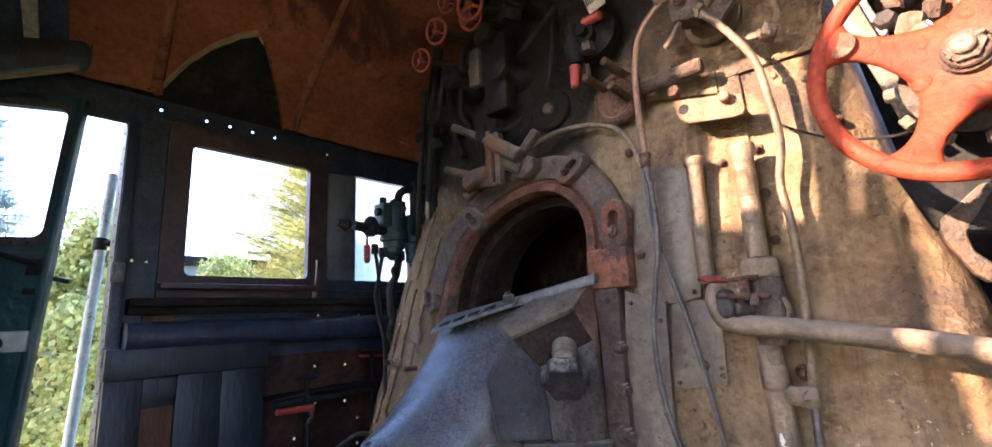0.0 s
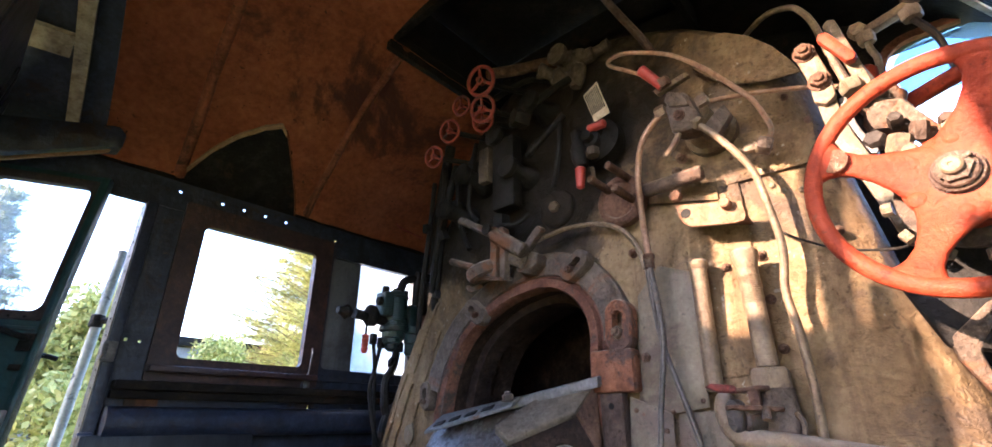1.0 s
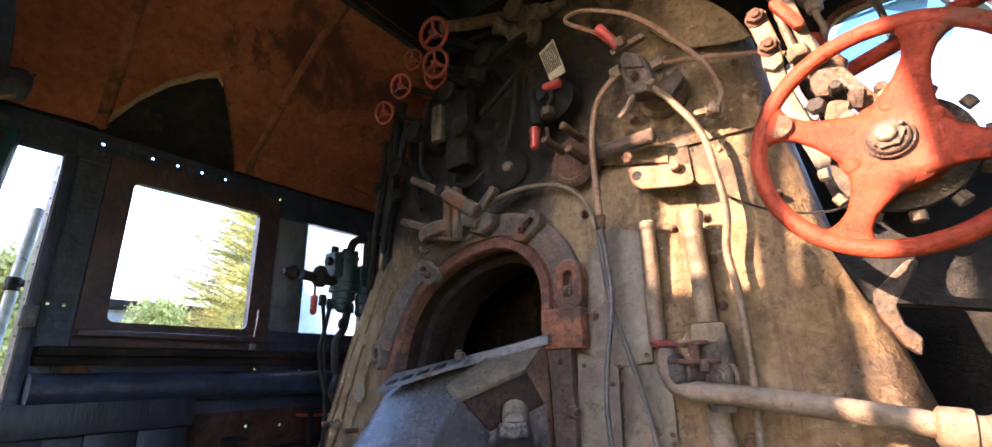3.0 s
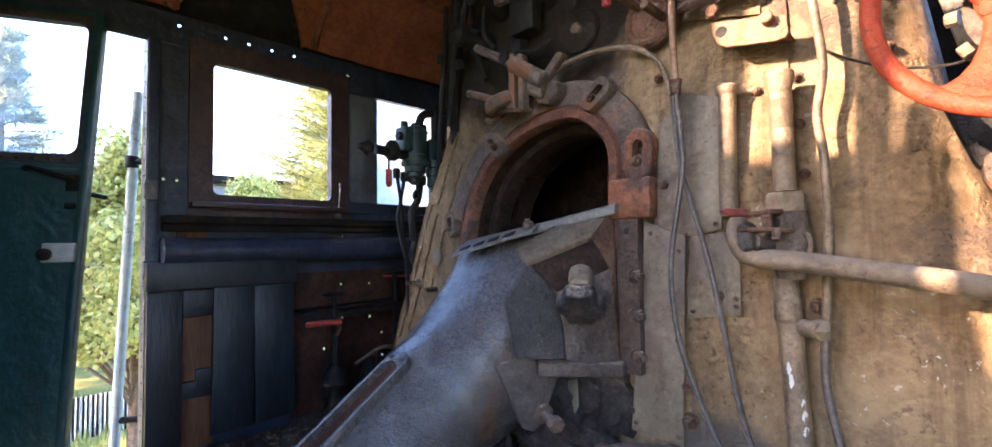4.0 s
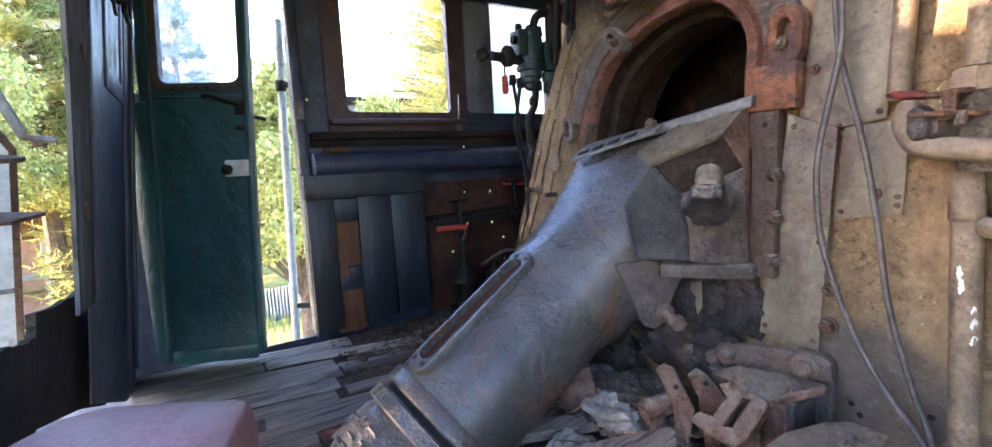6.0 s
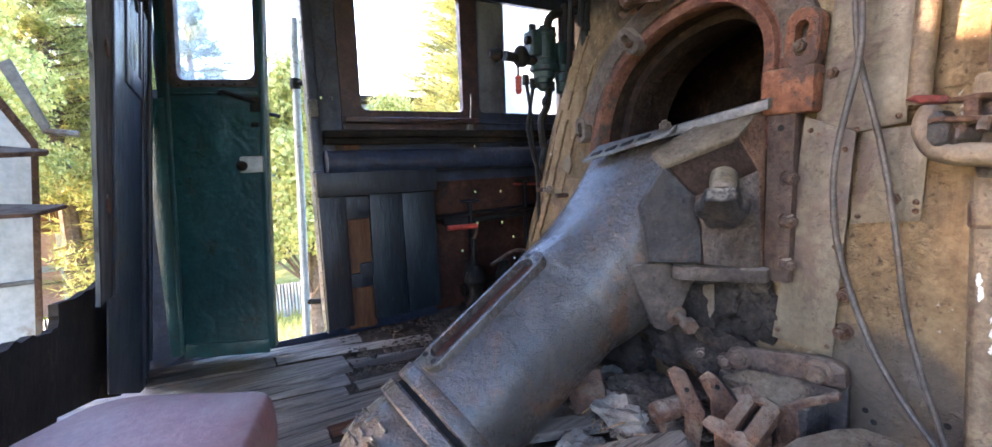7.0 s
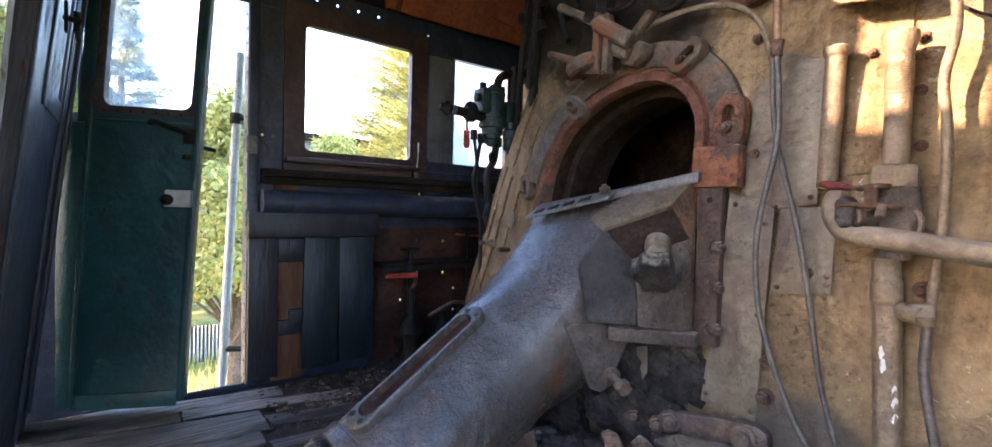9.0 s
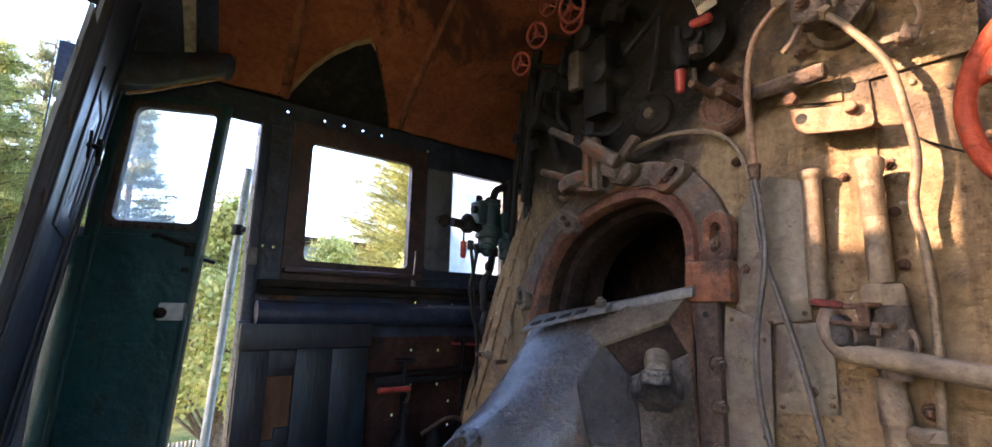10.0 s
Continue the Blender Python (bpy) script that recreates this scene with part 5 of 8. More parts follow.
for dx in (-0.06, 0.0, 0.05):
    part("cap", hexnut((LX + dx, LY, 1.43), (0, 0, 1), 0.018, 0.03), M_DARK, lub)
def tap():
    bm = rod((LX - 0.05, LY, 1.30), (LX - 0.22, LY - 0.01, 1.31), 0.022, seg=12)
    turned((LX - 0.13, LY - 0.005, 1.27), (0, 0, 1), [(0, 0.02), (0.02, 0.035), (0.05, 0.038), (0.08, 0.025), (0.09, 0.012)], 14, bm)
    turned((LX - 0.24, LY - 0.01, 1.31), (-1, 0, 0.05), [(0, 0.02), (0.02, 0.033), (0.04, 0.02), (0.06, 0.014)], 14, bm)
    return bm
part("tap", tap(), M_DARK, lub)
part("tap_rod", rod((LX - 0.165, LY - 0.03, 1.29), (LX - 0.165, LY - 0.03, 1.2), 0.005, seg=6), M_DARK, lub)
part("tap_handle", turned((LX - 0.165, LY - 0.03, 1.225), (0, 0, -1), [(0, 0.010), (0.005, 0.016), (0.018, 0.013), (0.022, 0.016), (0.036, 0.013), (0.04, 0.016), (0.054, 0.013), (0.058, 0.016), (0.075, 0.012), (0.08, 0.006)], 12), M_REDDIM, lub, "ribbed orange-red handle")
for r, pts in ((0.008, [(1.256, 1.212), (1.27, 1.08), (1.287, 0.953), (1.302, 0.76), (1.311, 0.59), (1.33, 0.40)]), (0.009, [(1.298, 1.20), (1.268, 1.08), (1.261, 0.998), (1.293, 0.84), (1.354, 0.735), (1.40, 0.64)]),
               (0.018, [(1.388, 1.19), (1.365, 1.10), (1.340, 1.046), (1.334, 0.977), (1.356, 0.908), (1.43, 0.85)]), (0.018, [(1.4626, 1.20), (1.468, 1.10), (1.462, 1.015), (1.42, 0.955), (1.370, 0.919), (1.334, 0.839), (1.362, 0.757), (1.42, 0.68)])):
    part("union", hexnut((pts[0][0], LY, pts[0][1] - 0.02), (0, 0, 1), r * 1.3 + 0.007, 0.045), M_DARK, lub)
    part("pipe", tube([(x, LY - 0.01 * (k % 2), z) for k, (x, z) in enumerate(pts)], r, 8, 6), M_DARK, lub)
part("base_cap", turned((LX - 0.03, LY - 0.03, 1.165), (0, 0, 1), [(0, 0.012), (0.012, 0.026), (0.03, 0.028), (0.036, 0.040), (0.055, 0.042), (0.06, 0.034)], 18), M_LUB, lub)
part("outlet", turned((LX + 0.075, LY - 0.04, 1.155), (0.05, 0, 1), [(0, 0.024), (0.01, 0.032), (0.05, 0.032), (0.055, 0.038), (0.09, 0.038), (0.10, 0.028), (0.13, 0.028)], 16), M_LUB, lub)
part("side_lug", box((LX + 0.055, LY - 0.045, 1.26), (LX + 0.10, LY + 0.03, 1.39), 0.012), M_LUB, lub)
for dz in (0.075, 0.10, 0.205):
    part("band", turned((LX, LY, 1.205 + dz), (0, 0, 1), [(0, 0.056), (0.002, 0.0605), (0.010, 0.0605), (0.012, 0.056)], 22), M_LUB, lub)
part("side_plug", hexnut((LX - 0.085, LY - 0.01, 1.385), (-1, 0, 0), 0.020, 0.022), M_DARK, lub)
part("small_cock", turned((1.345, LY - 0.03, 1.135), (-0.5, -0.3, -0.6), [(0, 0.012), (0.02, 0.016), (0.035, 0.012), (0.05, 0.006)], 10), M_DARK, lub)
part("feed_pipe", tube([(LX + 0.02, LY, 1.43), (LX + 0.04, LY, 1.50), (LX + 0.11, LY - 0.01, 1.53), (LX + 0.25, LY - 0.05, 1.55)], 0.020, 10, 6), M_DARK, lub)
part("support", rod((LX + 0.11, LY - 0.02, 1.10), (LX + 0.11, LY - 0.02, 1.56), 0.016, seg=10), M_DARK, lub)
def shell_pt(y, z, off):
    """A point on the boiler's rounded far edge, off metres proud."""
    s = lookup(LEFT_W, z) - (y - YC)
    if s >= 0.13:
        return Vector((back_x(z) - off, y, z))
    a = math.acos(max(-1.0, min(1.0, 1 - s / 0.13)))
    return Vector((back_x(z) + 0.13 * (1 - math.sin(a)) - off * math.sin(a), y + off * math.cos(a), z))
def torn_strip(s0, s1, z0, z1, off, seed):
    bm = bmesh.new()
    loops = []
    for k in range(31):
        z = z0 + (z1 - z0) * k / 30
        w = 0.012 * noise.noise((z * 9, seed, 0)) + 0.006 * noise.noise((z * 31, seed, 4))
        w2 = 0.012 * noise.noise((z * 8, seed, 9)) + 0.007 * noise.noise((z * 27, seed, 7))
        edge = YC + lookup(LEFT_W, z)
        o = off + 0.006 * noise.noise((z * 6, seed, 2))
        ya, yb = edge - s0 + w, edge - s1 + w2
        ym = (ya + yb) / 2
        loops.append([shell_pt(ya, z, o * 0.6), shell_pt(ym, z, o), shell_pt(yb, z, o * 0.7), shell_pt(yb, z, -0.004), shell_pt(ya, z, -0.004)])
    return rings(bm, loops)
tl = thing("torn_lagging", (1.4, 1.75, 0.5), "torn dusty lagging strips along the boiler's edge", "lagging")
for k, (s0, s1, z0, z1, off) in enumerate(((0.012, 0.060, 0.40, 1.12, 0.014), (0.070, 0.108, 0.46, 1.24, 0.010), (0.118, 0.165, 0.52, 1.02, 0.012), (0.175, 0.235, 0.70, 1.22, 0.008), (0.10, 0.15, 1.06, 1.34, 0.010))):
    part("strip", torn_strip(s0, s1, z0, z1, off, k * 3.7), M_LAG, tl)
part("peeled_flake", prism([shell_pt(1.64, 0.86, 0.012), shell_pt(1.60, 0.875, 0.012), shell_pt(1.585, 0.83, 0.012), shell_pt(1.61, 0.79, 0.012), shell_pt(1.645, 0.815, 0.012)], (0.006, 0, 0), 0.002), M_PLATE, tl, "pale round flake")
part("plug", bolt(shell_pt(1.735, 0.72, 0.0), (-0.9, 0.4, 0), 0.018, 0.03), M_PIPE, tl)
single("rust_bracket", prism([(1.36, 1.56, 1.30), (1.36, 1.66, 1.31), (1.36, 1.67, 1.23), (1.36, 1.60, 1.18), (1.36, 1.56, 1.22)], (0.05, 0, 0), 0.006), M_RUST, "small orange rusted bracket on the boiler's edge", "bracket")
for k, (y, z) in enumerate(((1.76, 0.72), (1.62, 0.70), (1.78, 0.50))):
    single("boiler_stud", rod((1.42, y, z), (1.26 if k < 2 else 1.32, y + 0.02, z), 0.010, seg=8), M_BROWN, "rusty stud sticking out of the boiler plate", "stud", "studs on the boiler edge")

# ---- plates, pipes and fittings on the back plate ----
def plate_on(name, pts, off, mat, label, thick=0.006, rivets=()):
    """A sheet in front of the back plate, from rows of (y, z)."""
    t = thing(name, (1.3, pts[0][0], pts[0][1]), label, "plate")
    q = [Vector((back_x(z) - off, y, z)) for y, z in pts]
    b = part("sheet", prism(q, (thick, 0, 0), 0.002), mat, t)
    for y, z in rivets:
        part("rivet", turned((back_x(z) - off, y, z), (-1, 0, 0), [(0, 0.007), (0.003, 0.006), (0.005, 0.003)], 8), M_BROWN, t)
    return t
plate_on("cover_strip", [(0.715, 0.345), (0.563, 0.335), (0.540, 0.90), (0.655, 0.945)], 0.028, M_PLATE, "bent grey cover strip beside the fire hole", 0.006, ((0.575, 0.36), (0.70, 0.37), (0.57, 0.62), (0.56, 0.86), (0.64, 0.91)))
plate_on("cover_plate", [(0.635, 0.885), (0.447, 0.915), (0.44, 1.26), (0.54, 1.30), (0.61, 1.22)], 0.024, M_PLATE, "thin grey riveted cover plate on the boiler", 0.004,
         ((0.62, 0.90), (0.54, 0.905), (0.46, 0.93), (0.62, 1.05)))
plate_on("cover_plate", [(0.545, 0.68), (0.41, 0.70), (0.405, 0.91), (0.53, 0.90)], 0.018, M_PLATE, "thin dented grey cover plate on the boiler", 0.004, ((0.42, 0.72), (0.42, 0.74), (0.53, 0.70)))
plate_on("lagging_sheet", [(0.62, 1.58), (0.33, 1.50), (0.10, 1.50), (0.09, 1.63), (0.35, 1.66), (0.55, 1.76)], 0.012, M_LAG, "dusty bolted lagging band across the boiler", 0.006,
         ((0.55, 1.62), (0.44, 1.60), (0.3, 1.58), (0.2, 1.57)))
plate_on("backing_strip", [(0.458, 1.41), (0.425, 1.54), (0.353, 1.59), (0.303, 1.585), (0.288, 1.394), (0.291, 1.298), (0.293, 0.99), (0.443, 0.98), (0.457, 1.323)], 0.008, M_LAG, "dusty backing strip behind the standpipes", 0.006,
         ((0.44, 1.02), (0.31, 1.04), (0.445, 1.30), (0.305, 1.42), (0.36, 1.555), (0.385, 1.545)))
plate_on("dome_plate", [(0.368, 2.03), (0.321, 2.045), (0.251, 2.026), (0.19, 1.972), (0.137, 1.896), (0.103, 1.823), (0.083, 1.767), (0.168, 1.781), (0.258, 1.818), (0.304, 1.86), (0.36, 1.94)], 0.032, M_LAG, "loose pale curved lagging piece near the boiler top", 0.005)

for y, z, r in ((0.60, 1.045, 0.014), (0.46, 0.745, 0.014), (0.547, 0.50, 0.016), (0.548, 0.405, 0.018), (0.245, 0.735, 0.015), (0.27, 1.16, 0.010), (0.262, 1.04, 0.010), (0.275, 1.275, 0.010),
                (0.10, 1.62, 0.010), (0.14, 1.72, 0.008), (0.62, 1.36, 0.012), (0.10, 1.30, 0.010), (0.36, 1.26, 0.010), (0.66, 1.60, 0.012), (0.50, 1.82, 0.010)):
    single("stay_bolt", bolt((back_x(z) - 0.006, y, z), (-1, 0, 0), r, r * 1.5, turn=y * 9), M_BROWN, "small rusty bolt head on the boiler's back plate", "bolt", "bolts on the back plate")
for y, z in ((0.493, 0.215), (0.474, 0.192), (0.339, 0.246)):
    part("rivet_hole", turned((back_x(z) - 0.0015, y, z), (-1, 0, 0), [(0, 0.0075), (0.001, 0.007)], 12), M_DARK, boiler)
for y, z in ((0.121, 1.56), (0.178, 1.547), (0.171, 1.523), (0.147, 1.527), (0.219, 1.522), (0.216, 1.465), (0.193, 1.441), (0.153, 1.432), (0.108, 1.616), (0.269, 1.284)):
    part("rivet", turned((back_x(z) - 0.002, y, z), (-1, 0.1, -0.2), [(0, 0.008), (0.004, 0.0075), (0.007, 0.004)], 9), M_PLATE, boiler)
single("seam_wire", tube([(1.305, 0.228, 1.335), (1.30, 0.18, 1.292), (1.292, 0.096, 1.243), (1.285, 0.004, 1.223), (1.29, -0.03, 1.235)], 0.003, 6, 5), M_DARK, "thin black wire across the lagging", "wire")
# two gauge standpipes with a heavy union and drain cock
gauge = thing("standpipe", (1.25, 0.30, 0.3), "dusty vertical standpipe with a large hexagon union", "pipe")
part("pipe", rod((1.262, 0.293, 1.0), (1.25, 0.293, 1.24), 0.0235, seg=20), M_PIPE, gauge)
part("pipe_end", turned((1.25, 0.293, 1.225), (0, 0, 1), [(0, 0.0235), (0.012, 0.026), (0.03, 0.031), (0.045, 0.031), (0.05, 0.027)], 20), M_PIPE, gauge)
def thread():
    bm = bmesh.new()
    for k in range(15):
        ring((1.2535 - 0.0002 * k, 0.293, 1.145 + k * 0.0045), (0, 0, 1), 0.0236, 0.0015, 20, 6, bm)
    return bm
part("thread", thread(), M_PIPE, gauge)
part("union", hexnut((1.255, 0.290, 0.945), (0, 0, 1), 0.043, 0.050, turn=0.35), M_PIPE, gauge)
part("valve_body", turned((1.255, 0.288, 0.80), (0, 0, 1), [(0, 0.026), (0.03, 0.034), (0.06, 0.044), (0.10, 0.043), (0.13, 0.032), (0.15, 0.032)], 20), M_CAST, gauge)
part("lower_pipe", rod((1.262, 0.2617, 0.02), (1.262, 0.2995, 0.80), 0.0255, seg=24), M_PIPE, gauge)
part("lower_sleeve", turned((1.262, 0.2955, 0.70), (0, 0.05, 1), [(0, 0.0255), (0.004, 0.0285), (0.05, 0.0285), (0.054, 0.0255)], 24), M_PIPE, gauge)
def splash(y0, z0, n, seed):
    """A narrow upright dab of paint with a ragged edge, on the round of the pipe."""
    r_ = random.Random(seed)
    left, right = [], []
    for k in range(9):
        v, w = n * (k / 4 - 1), 0.0042 * math.sqrt(max(0.05, 1 - (k / 4 - 1) ** 2))
        left.append((-w * r_.uniform(0.5, 1.5), v))
        right.append((w * r_.uniform(0.4, 1.6), v))
    loop = left + right[::-1]
    axis = 0.297 + (z0 - 0.729) * 0.0485
    return prism([(1.2618 - math.sqrt(0.0260 ** 2 - min(0.025, abs(y0 + u)) ** 2), axis + y0 + u, z0 + v) for u, v in loop], (0.004, 0, 0), 0)
for y0, z0, n in ((0.003, 0.600, 0.014), (0.001, 0.572, 0.016), (-0.017, 0.523, 0.012), (-0.018, 0.495, 0.015), (-0.018, 0.463, 0.012)):
    part("paint_mark", splash(y0, z0, n, int(z0 * 100)), M_GALV, gauge, "white paint mark", smooth=False)
def cock():
    bm = rod((1.25, 0.288, 0.878), (1.185, 0.345, 0.884), 0.024, seg=18, bev=0.004)
    prism([(1.165, 0.374, 0.919), (1.165, 0.358, 0.931), (1.168, 0.341, 0.91), (1.168, 0.340, 0.868), (1.165, 0.361, 0.858), (1.162, 0.372, 0.876)], (0.035, -0.012, 0), 0.007, bm)
    turned((1.205, 0.325, 0.848), (0.05, 0.05, 1), [(0, 0.014), (0.006, 0.018), (0.03, 0.018)], 12, bm)
    return bm
cock_p = part("drain_cock", cock(), M_COCK, gauge, "sooty drain cock")
part("cock_arm", prism([(1.18, 0.346, 0.906), (1.18, 0.327, 0.914), (1.18, 0.303, 0.915), (1.18, 0.302, 0.902), (1.18, 0.321, 0.896), (1.18, 0.339, 0.879)], (0.02, 0, 0), 0.005), M_CAST, cock_p, "dusty curved arm")
part("cock_boss", turned((1.245, 0.275, 0.881), (-1, 0.2, 0), [(0, 0.036), (0.012, 0.036), (0.026, 0.031), (0.036, 0.021), (0.040, 0.008)], 20), M_PIPE, cock_p, "dusty rounded boss")
part("elbow", turned((1.235, 0.28, 0.80), (0, 0, 1), [(0, 0.028), (0.03, 0.036), (0.08, 0.040), (0.12, 0.038), (0.15, 0.036)], 18), M_GREYBROWN, cock_p)
part("cock_plate", prism([(1.165, 0.372, 0.905), (1.155, 0.352, 0.907), (1.165, 0.30, 0.905), (1.18, 0.268, 0.902), (1.20, 0.262, 0.902), (1.20, 0.33, 0.905), (1.19, 0.365, 0.905)], (0, 0, 0.010), 0.003), M_BROWN, cock_p, "rusty locking plate")
part("cock_plate", prism([(1.17, 0.345, 0.94), (1.17, 0.30, 0.945), (1.19, 0.28, 0.945), (1.21, 0.29, 0.942), (1.21, 0.34, 0.94)], (0, 0, 0.010), 0.003), M_BROWN, cock_p)
part("cock_web", prism([(1.172, 0.318, 0.905), (1.172, 0.30, 0.905), (1.172, 0.302, 0.948), (1.172, 0.325, 0.948)], (0.02, 0, 0), 0.003), M_BROWN, cock_p)
part("cock_pin", rod((1.165, 0.292, 0.886), (1.175, 0.292, 0.91), 0.009, seg=8), M_CAST, cock_p)
part("cock_lever", prism([(1.172, 0.413, 0.955), (1.17, 0.396, 0.963), (1.17, 0.348, 0.957), (1.17, 0.342, 0.949), (1.17, 0.347, 0.943), (1.17, 0.386, 0.946)], (0.022, 0, -0.004), 0.004), M_REDOLD, cock_p, "faded red cock lever")
part("chain", tube([(1.21, 0.245, 0.90), (1.205, 0.235, 0.88), (1.212, 0.24, 0.855), (1.205, 0.232, 0.84)], 0.006, 6, 3), M_CAST, cock_p)
rail = thing("hand_pipe", (1.2, 0.1, 0.82), "dusty horizontal pipe across the boiler's back plate", "pipe")
part("pipe", tube([(1.27, 0.40, 0.93), (1.235, 0.395, 0.90), (1.205, 0.372, 0.865), (1.195, 0.34, 0.848), (1.195, 0.25, 0.838), (1.195, 0.0, 0.803), (1.195, -0.09, 0.785)], 0.0225, 16, 6), M_PIPE, rail)
part("elbow", turned((1.195, -0.07, 0.788), (0, -1, -0.14), [(0, 0.026), (0.006, 0.034), (0.03, 0.036), (0.05, 0.036), (0.055, 0.026)], 18), M_PIPE, rail)
part("elbow_tail", tube([(1.195, -0.115, 0.78), (1.20, -0.15, 0.775), (1.23, -0.165, 0.77), (1.33, -0.165, 0.77)], 0.029, 14, 5), M_PIPE, rail)
sp = thing("standpipe", (1.28, 0.42, 0.95), "dusty capped standpipe on the boiler", "pipe")
part("pipe", rod((1.283, 0.425, 0.95), (1.277, 0.417, 1.265), 0.0215, seg=20), M_PIPE, sp)
part("pipe_end", turned((1.277, 0.417, 1.255), (0, 0, 1), [(0, 0.022), (0.008, 0.027), (0.02, 0.027), (0.025, 0.021)], 20), M_PIPE, sp)
gb = thing("gauge_bracket", (1.27, 0.36, 1.38), "rusty two-holed gauge bracket", "bracket")
part("plate", prism([(1.238, 0.439, 1.437), (1.238, 0.271, 1.400), (1.238, 0.268, 1.360), (1.238, 0.274, 1.347), (1.238, 0.297, 1.345), (1.238, 0.404, 1.363), (1.238, 0.425, 1.380), (1.238, 0.434, 1.400)], (0.012, 0, 0), 0.004), M_BRACKET, gb)
part("web", prism([(1.25, 0.430, 1.400), (1.33, 0.430, 1.400), (1.33, 0.275, 1.362), (1.25, 0.275, 1.362)], (0, 0, 0.010), 0.002), M_BROWN, gb)
part("hole", turned((1.2375, 0.413, 1.404), (-1, 0, 0), [(0, 0.014), (0.001, 0.013)], 14), M_DARK, gb)
part("stud", rod((1.24, 0.307, 1.395), (1.212, 0.307, 1.399), 0.014, bev=0.003), M_BRACKET, gb)
part("nut", hexnut((1.24, 0.43, 1.455), (-1, 0, 0.2), 0.018, 0.02), M_BROWN, gb)
# small copper pipes
cp = thing("gauge_pipe", (1.22, 0.45, 1.6), "thin dusty copper pipe from the top valve to a hose", "pipe")
part("pipe", tube([(1.215, 0.415, 1.72), (1.21, 0.45, 1.70), (1.215, 0.50, 1.65), (1.23, 0.53, 1.56), (1.238, 0.537, 1.46), (1.24, 0.533, 1.31)], 0.009, 10, 6), M_COPPER, cp)
part("union", turned((1.24, 0.533, 1.315), (0, 0, -1), [(0, 0.010), (0.002, 0.016), (0.012, 0.016), (0.016, 0.013), (0.04, 0.013)], 12), M_BROWN, cp)
part("hose", tube([(1.24, 0.533, 1.29), (1.236, 0.520, 1.15), (1.225, 0.517, 1.056), (1.22, 0.545, 0.88), (1.222, 0.552, 0.767), (1.228, 0.535, 0.62), (1.24, 0.475, 0.435), (1.245, 0.40, 0.30), (1.25, 0.34, 0.22), (1.25, 0.28, 0.12)], 0.0070, 10, 6), M_GREYPIPE, cp)
cp2 = thing("gauge_pipe", (1.25, 0.5, 0.9), "thin grey pipe crossing the boiler's back plate", "pipe")
part("pipe", tube([(1.245, 0.545, 1.30), (1.25, 0.538, 1.15), (1.25, 0.522, 1.045), (1.25, 0.47, 0.85), (1.252, 0.435, 0.66), (1.255, 0.41, 0.50), (1.26, 0.37, 0.35), (1.262, 0.335, 0.25), (1.262, 0.30, 0.14), (1.262, 0.27, 0.03)], 0.0066, 10, 6), M_GREYPIPE, cp2)
cp3 = thing("gauge_pipe", (1.25, 0.22, 1.3), "bent dusty pipe running down the boiler", "pipe")
part("pipe", tube([(1.205, 0.345, 1.655), (1.205, 0.325, 1.625), (1.215, 0.29, 1.58), (1.24, 0.235, 1.48), (1.25, 0.216, 1.36), (1.25, 0.208, 1.26), (1.25, 0.222, 1.16), (1.252, 0.213, 1.06), (1.255, 0.212, 0.9), (1.257, 0.224, 0.7)], 0.0095, 10, 6), M_PIPE, cp3)
part("lower_pipe", tube([(1.257, 0.224, 0.7), (1.255, 0.228, 0.62), (1.255, 0.225, 0.55), (1.25, 0.20, 0.42), (1.245, 0.165, 0.30), (1.245, 0.14, 0.15)], 0.0095, 10, 6), M_GREYPIPE, cp3)
part("union", hexnut((1.232, 0.245, 0.69), (0.3, -1, 0.1), 0.024, 0.032), M_PLATE, cp3)
part("union_nipple", rod((1.26, 0.27, 0.69), (1.225, 0.225, 0.69), 0.02, seg=12), M_PIPE, cp3)
# the brake valve at the top
tv = thing("top_valve", (1.22, 0.37, 1.7), "dusty cast valve with a red handle high on the boiler", "valve")
part("body", prism([(1.19, 0.388, 1.766), (1.19, 0.345, 1.742), (1.19, 0.322, 1.655), (1.19, 0.344, 1.618), (1.19, 0.402, 1.632), (1.19, 0.410, 1.717)], (0.085, 0, 0.01), 0.012, seg=3), M_CAST, tv)
part("cap", prism([(1.18, 0.394, 1.764), (1.18, 0.352, 1.738), (1.18, 0.338, 1.69), (1.18, 0.394, 1.71), (1.18, 0.406, 1.735)], (0.02, 0, 0), 0.006), M_CAST, tv)
part("bolt", bolt((1.186, 0.371, 1.672), (-1, 0, 0), 0.013, 0.016), M_BROWN, tv)
part("side_union", hexnut((1.205, 0.325, 1.70), (0, -1, 0.2), 0.018, 0.03), M_PIPE, tv)
part("foot_lug", prism([(1.25, 0.33, 1.66), (1.25, 0.27, 1.70), (1.25, 0.255, 1.66), (1.25, 0.30, 1.61), (1.25, 0.34, 1.62)], (0.03, 0, 0), 0.006), M_CAST, tv)
part("base_disc", turned((1.36, 0.34, 1.68), (-1, 0, 0.1), [(0, 0.075), (0.02, 0.075), (0.024, 0.06), (0.06, 0.04), (0.12, 0.035)], 24), M_PIPE, tv)
part("packing_nut", hexnut((1.20, 0.40, 1.79), (-0.3, 0.3, 1), 0.022, 0.03), M_BROWN, tv)
part("drip_pipe", tube([(1.21, 0.385, 1.64), (1.20, 0.40, 1.60), (1.21, 0.43, 1.58)], 0.009, 8, 4), M_PIPE, tv)
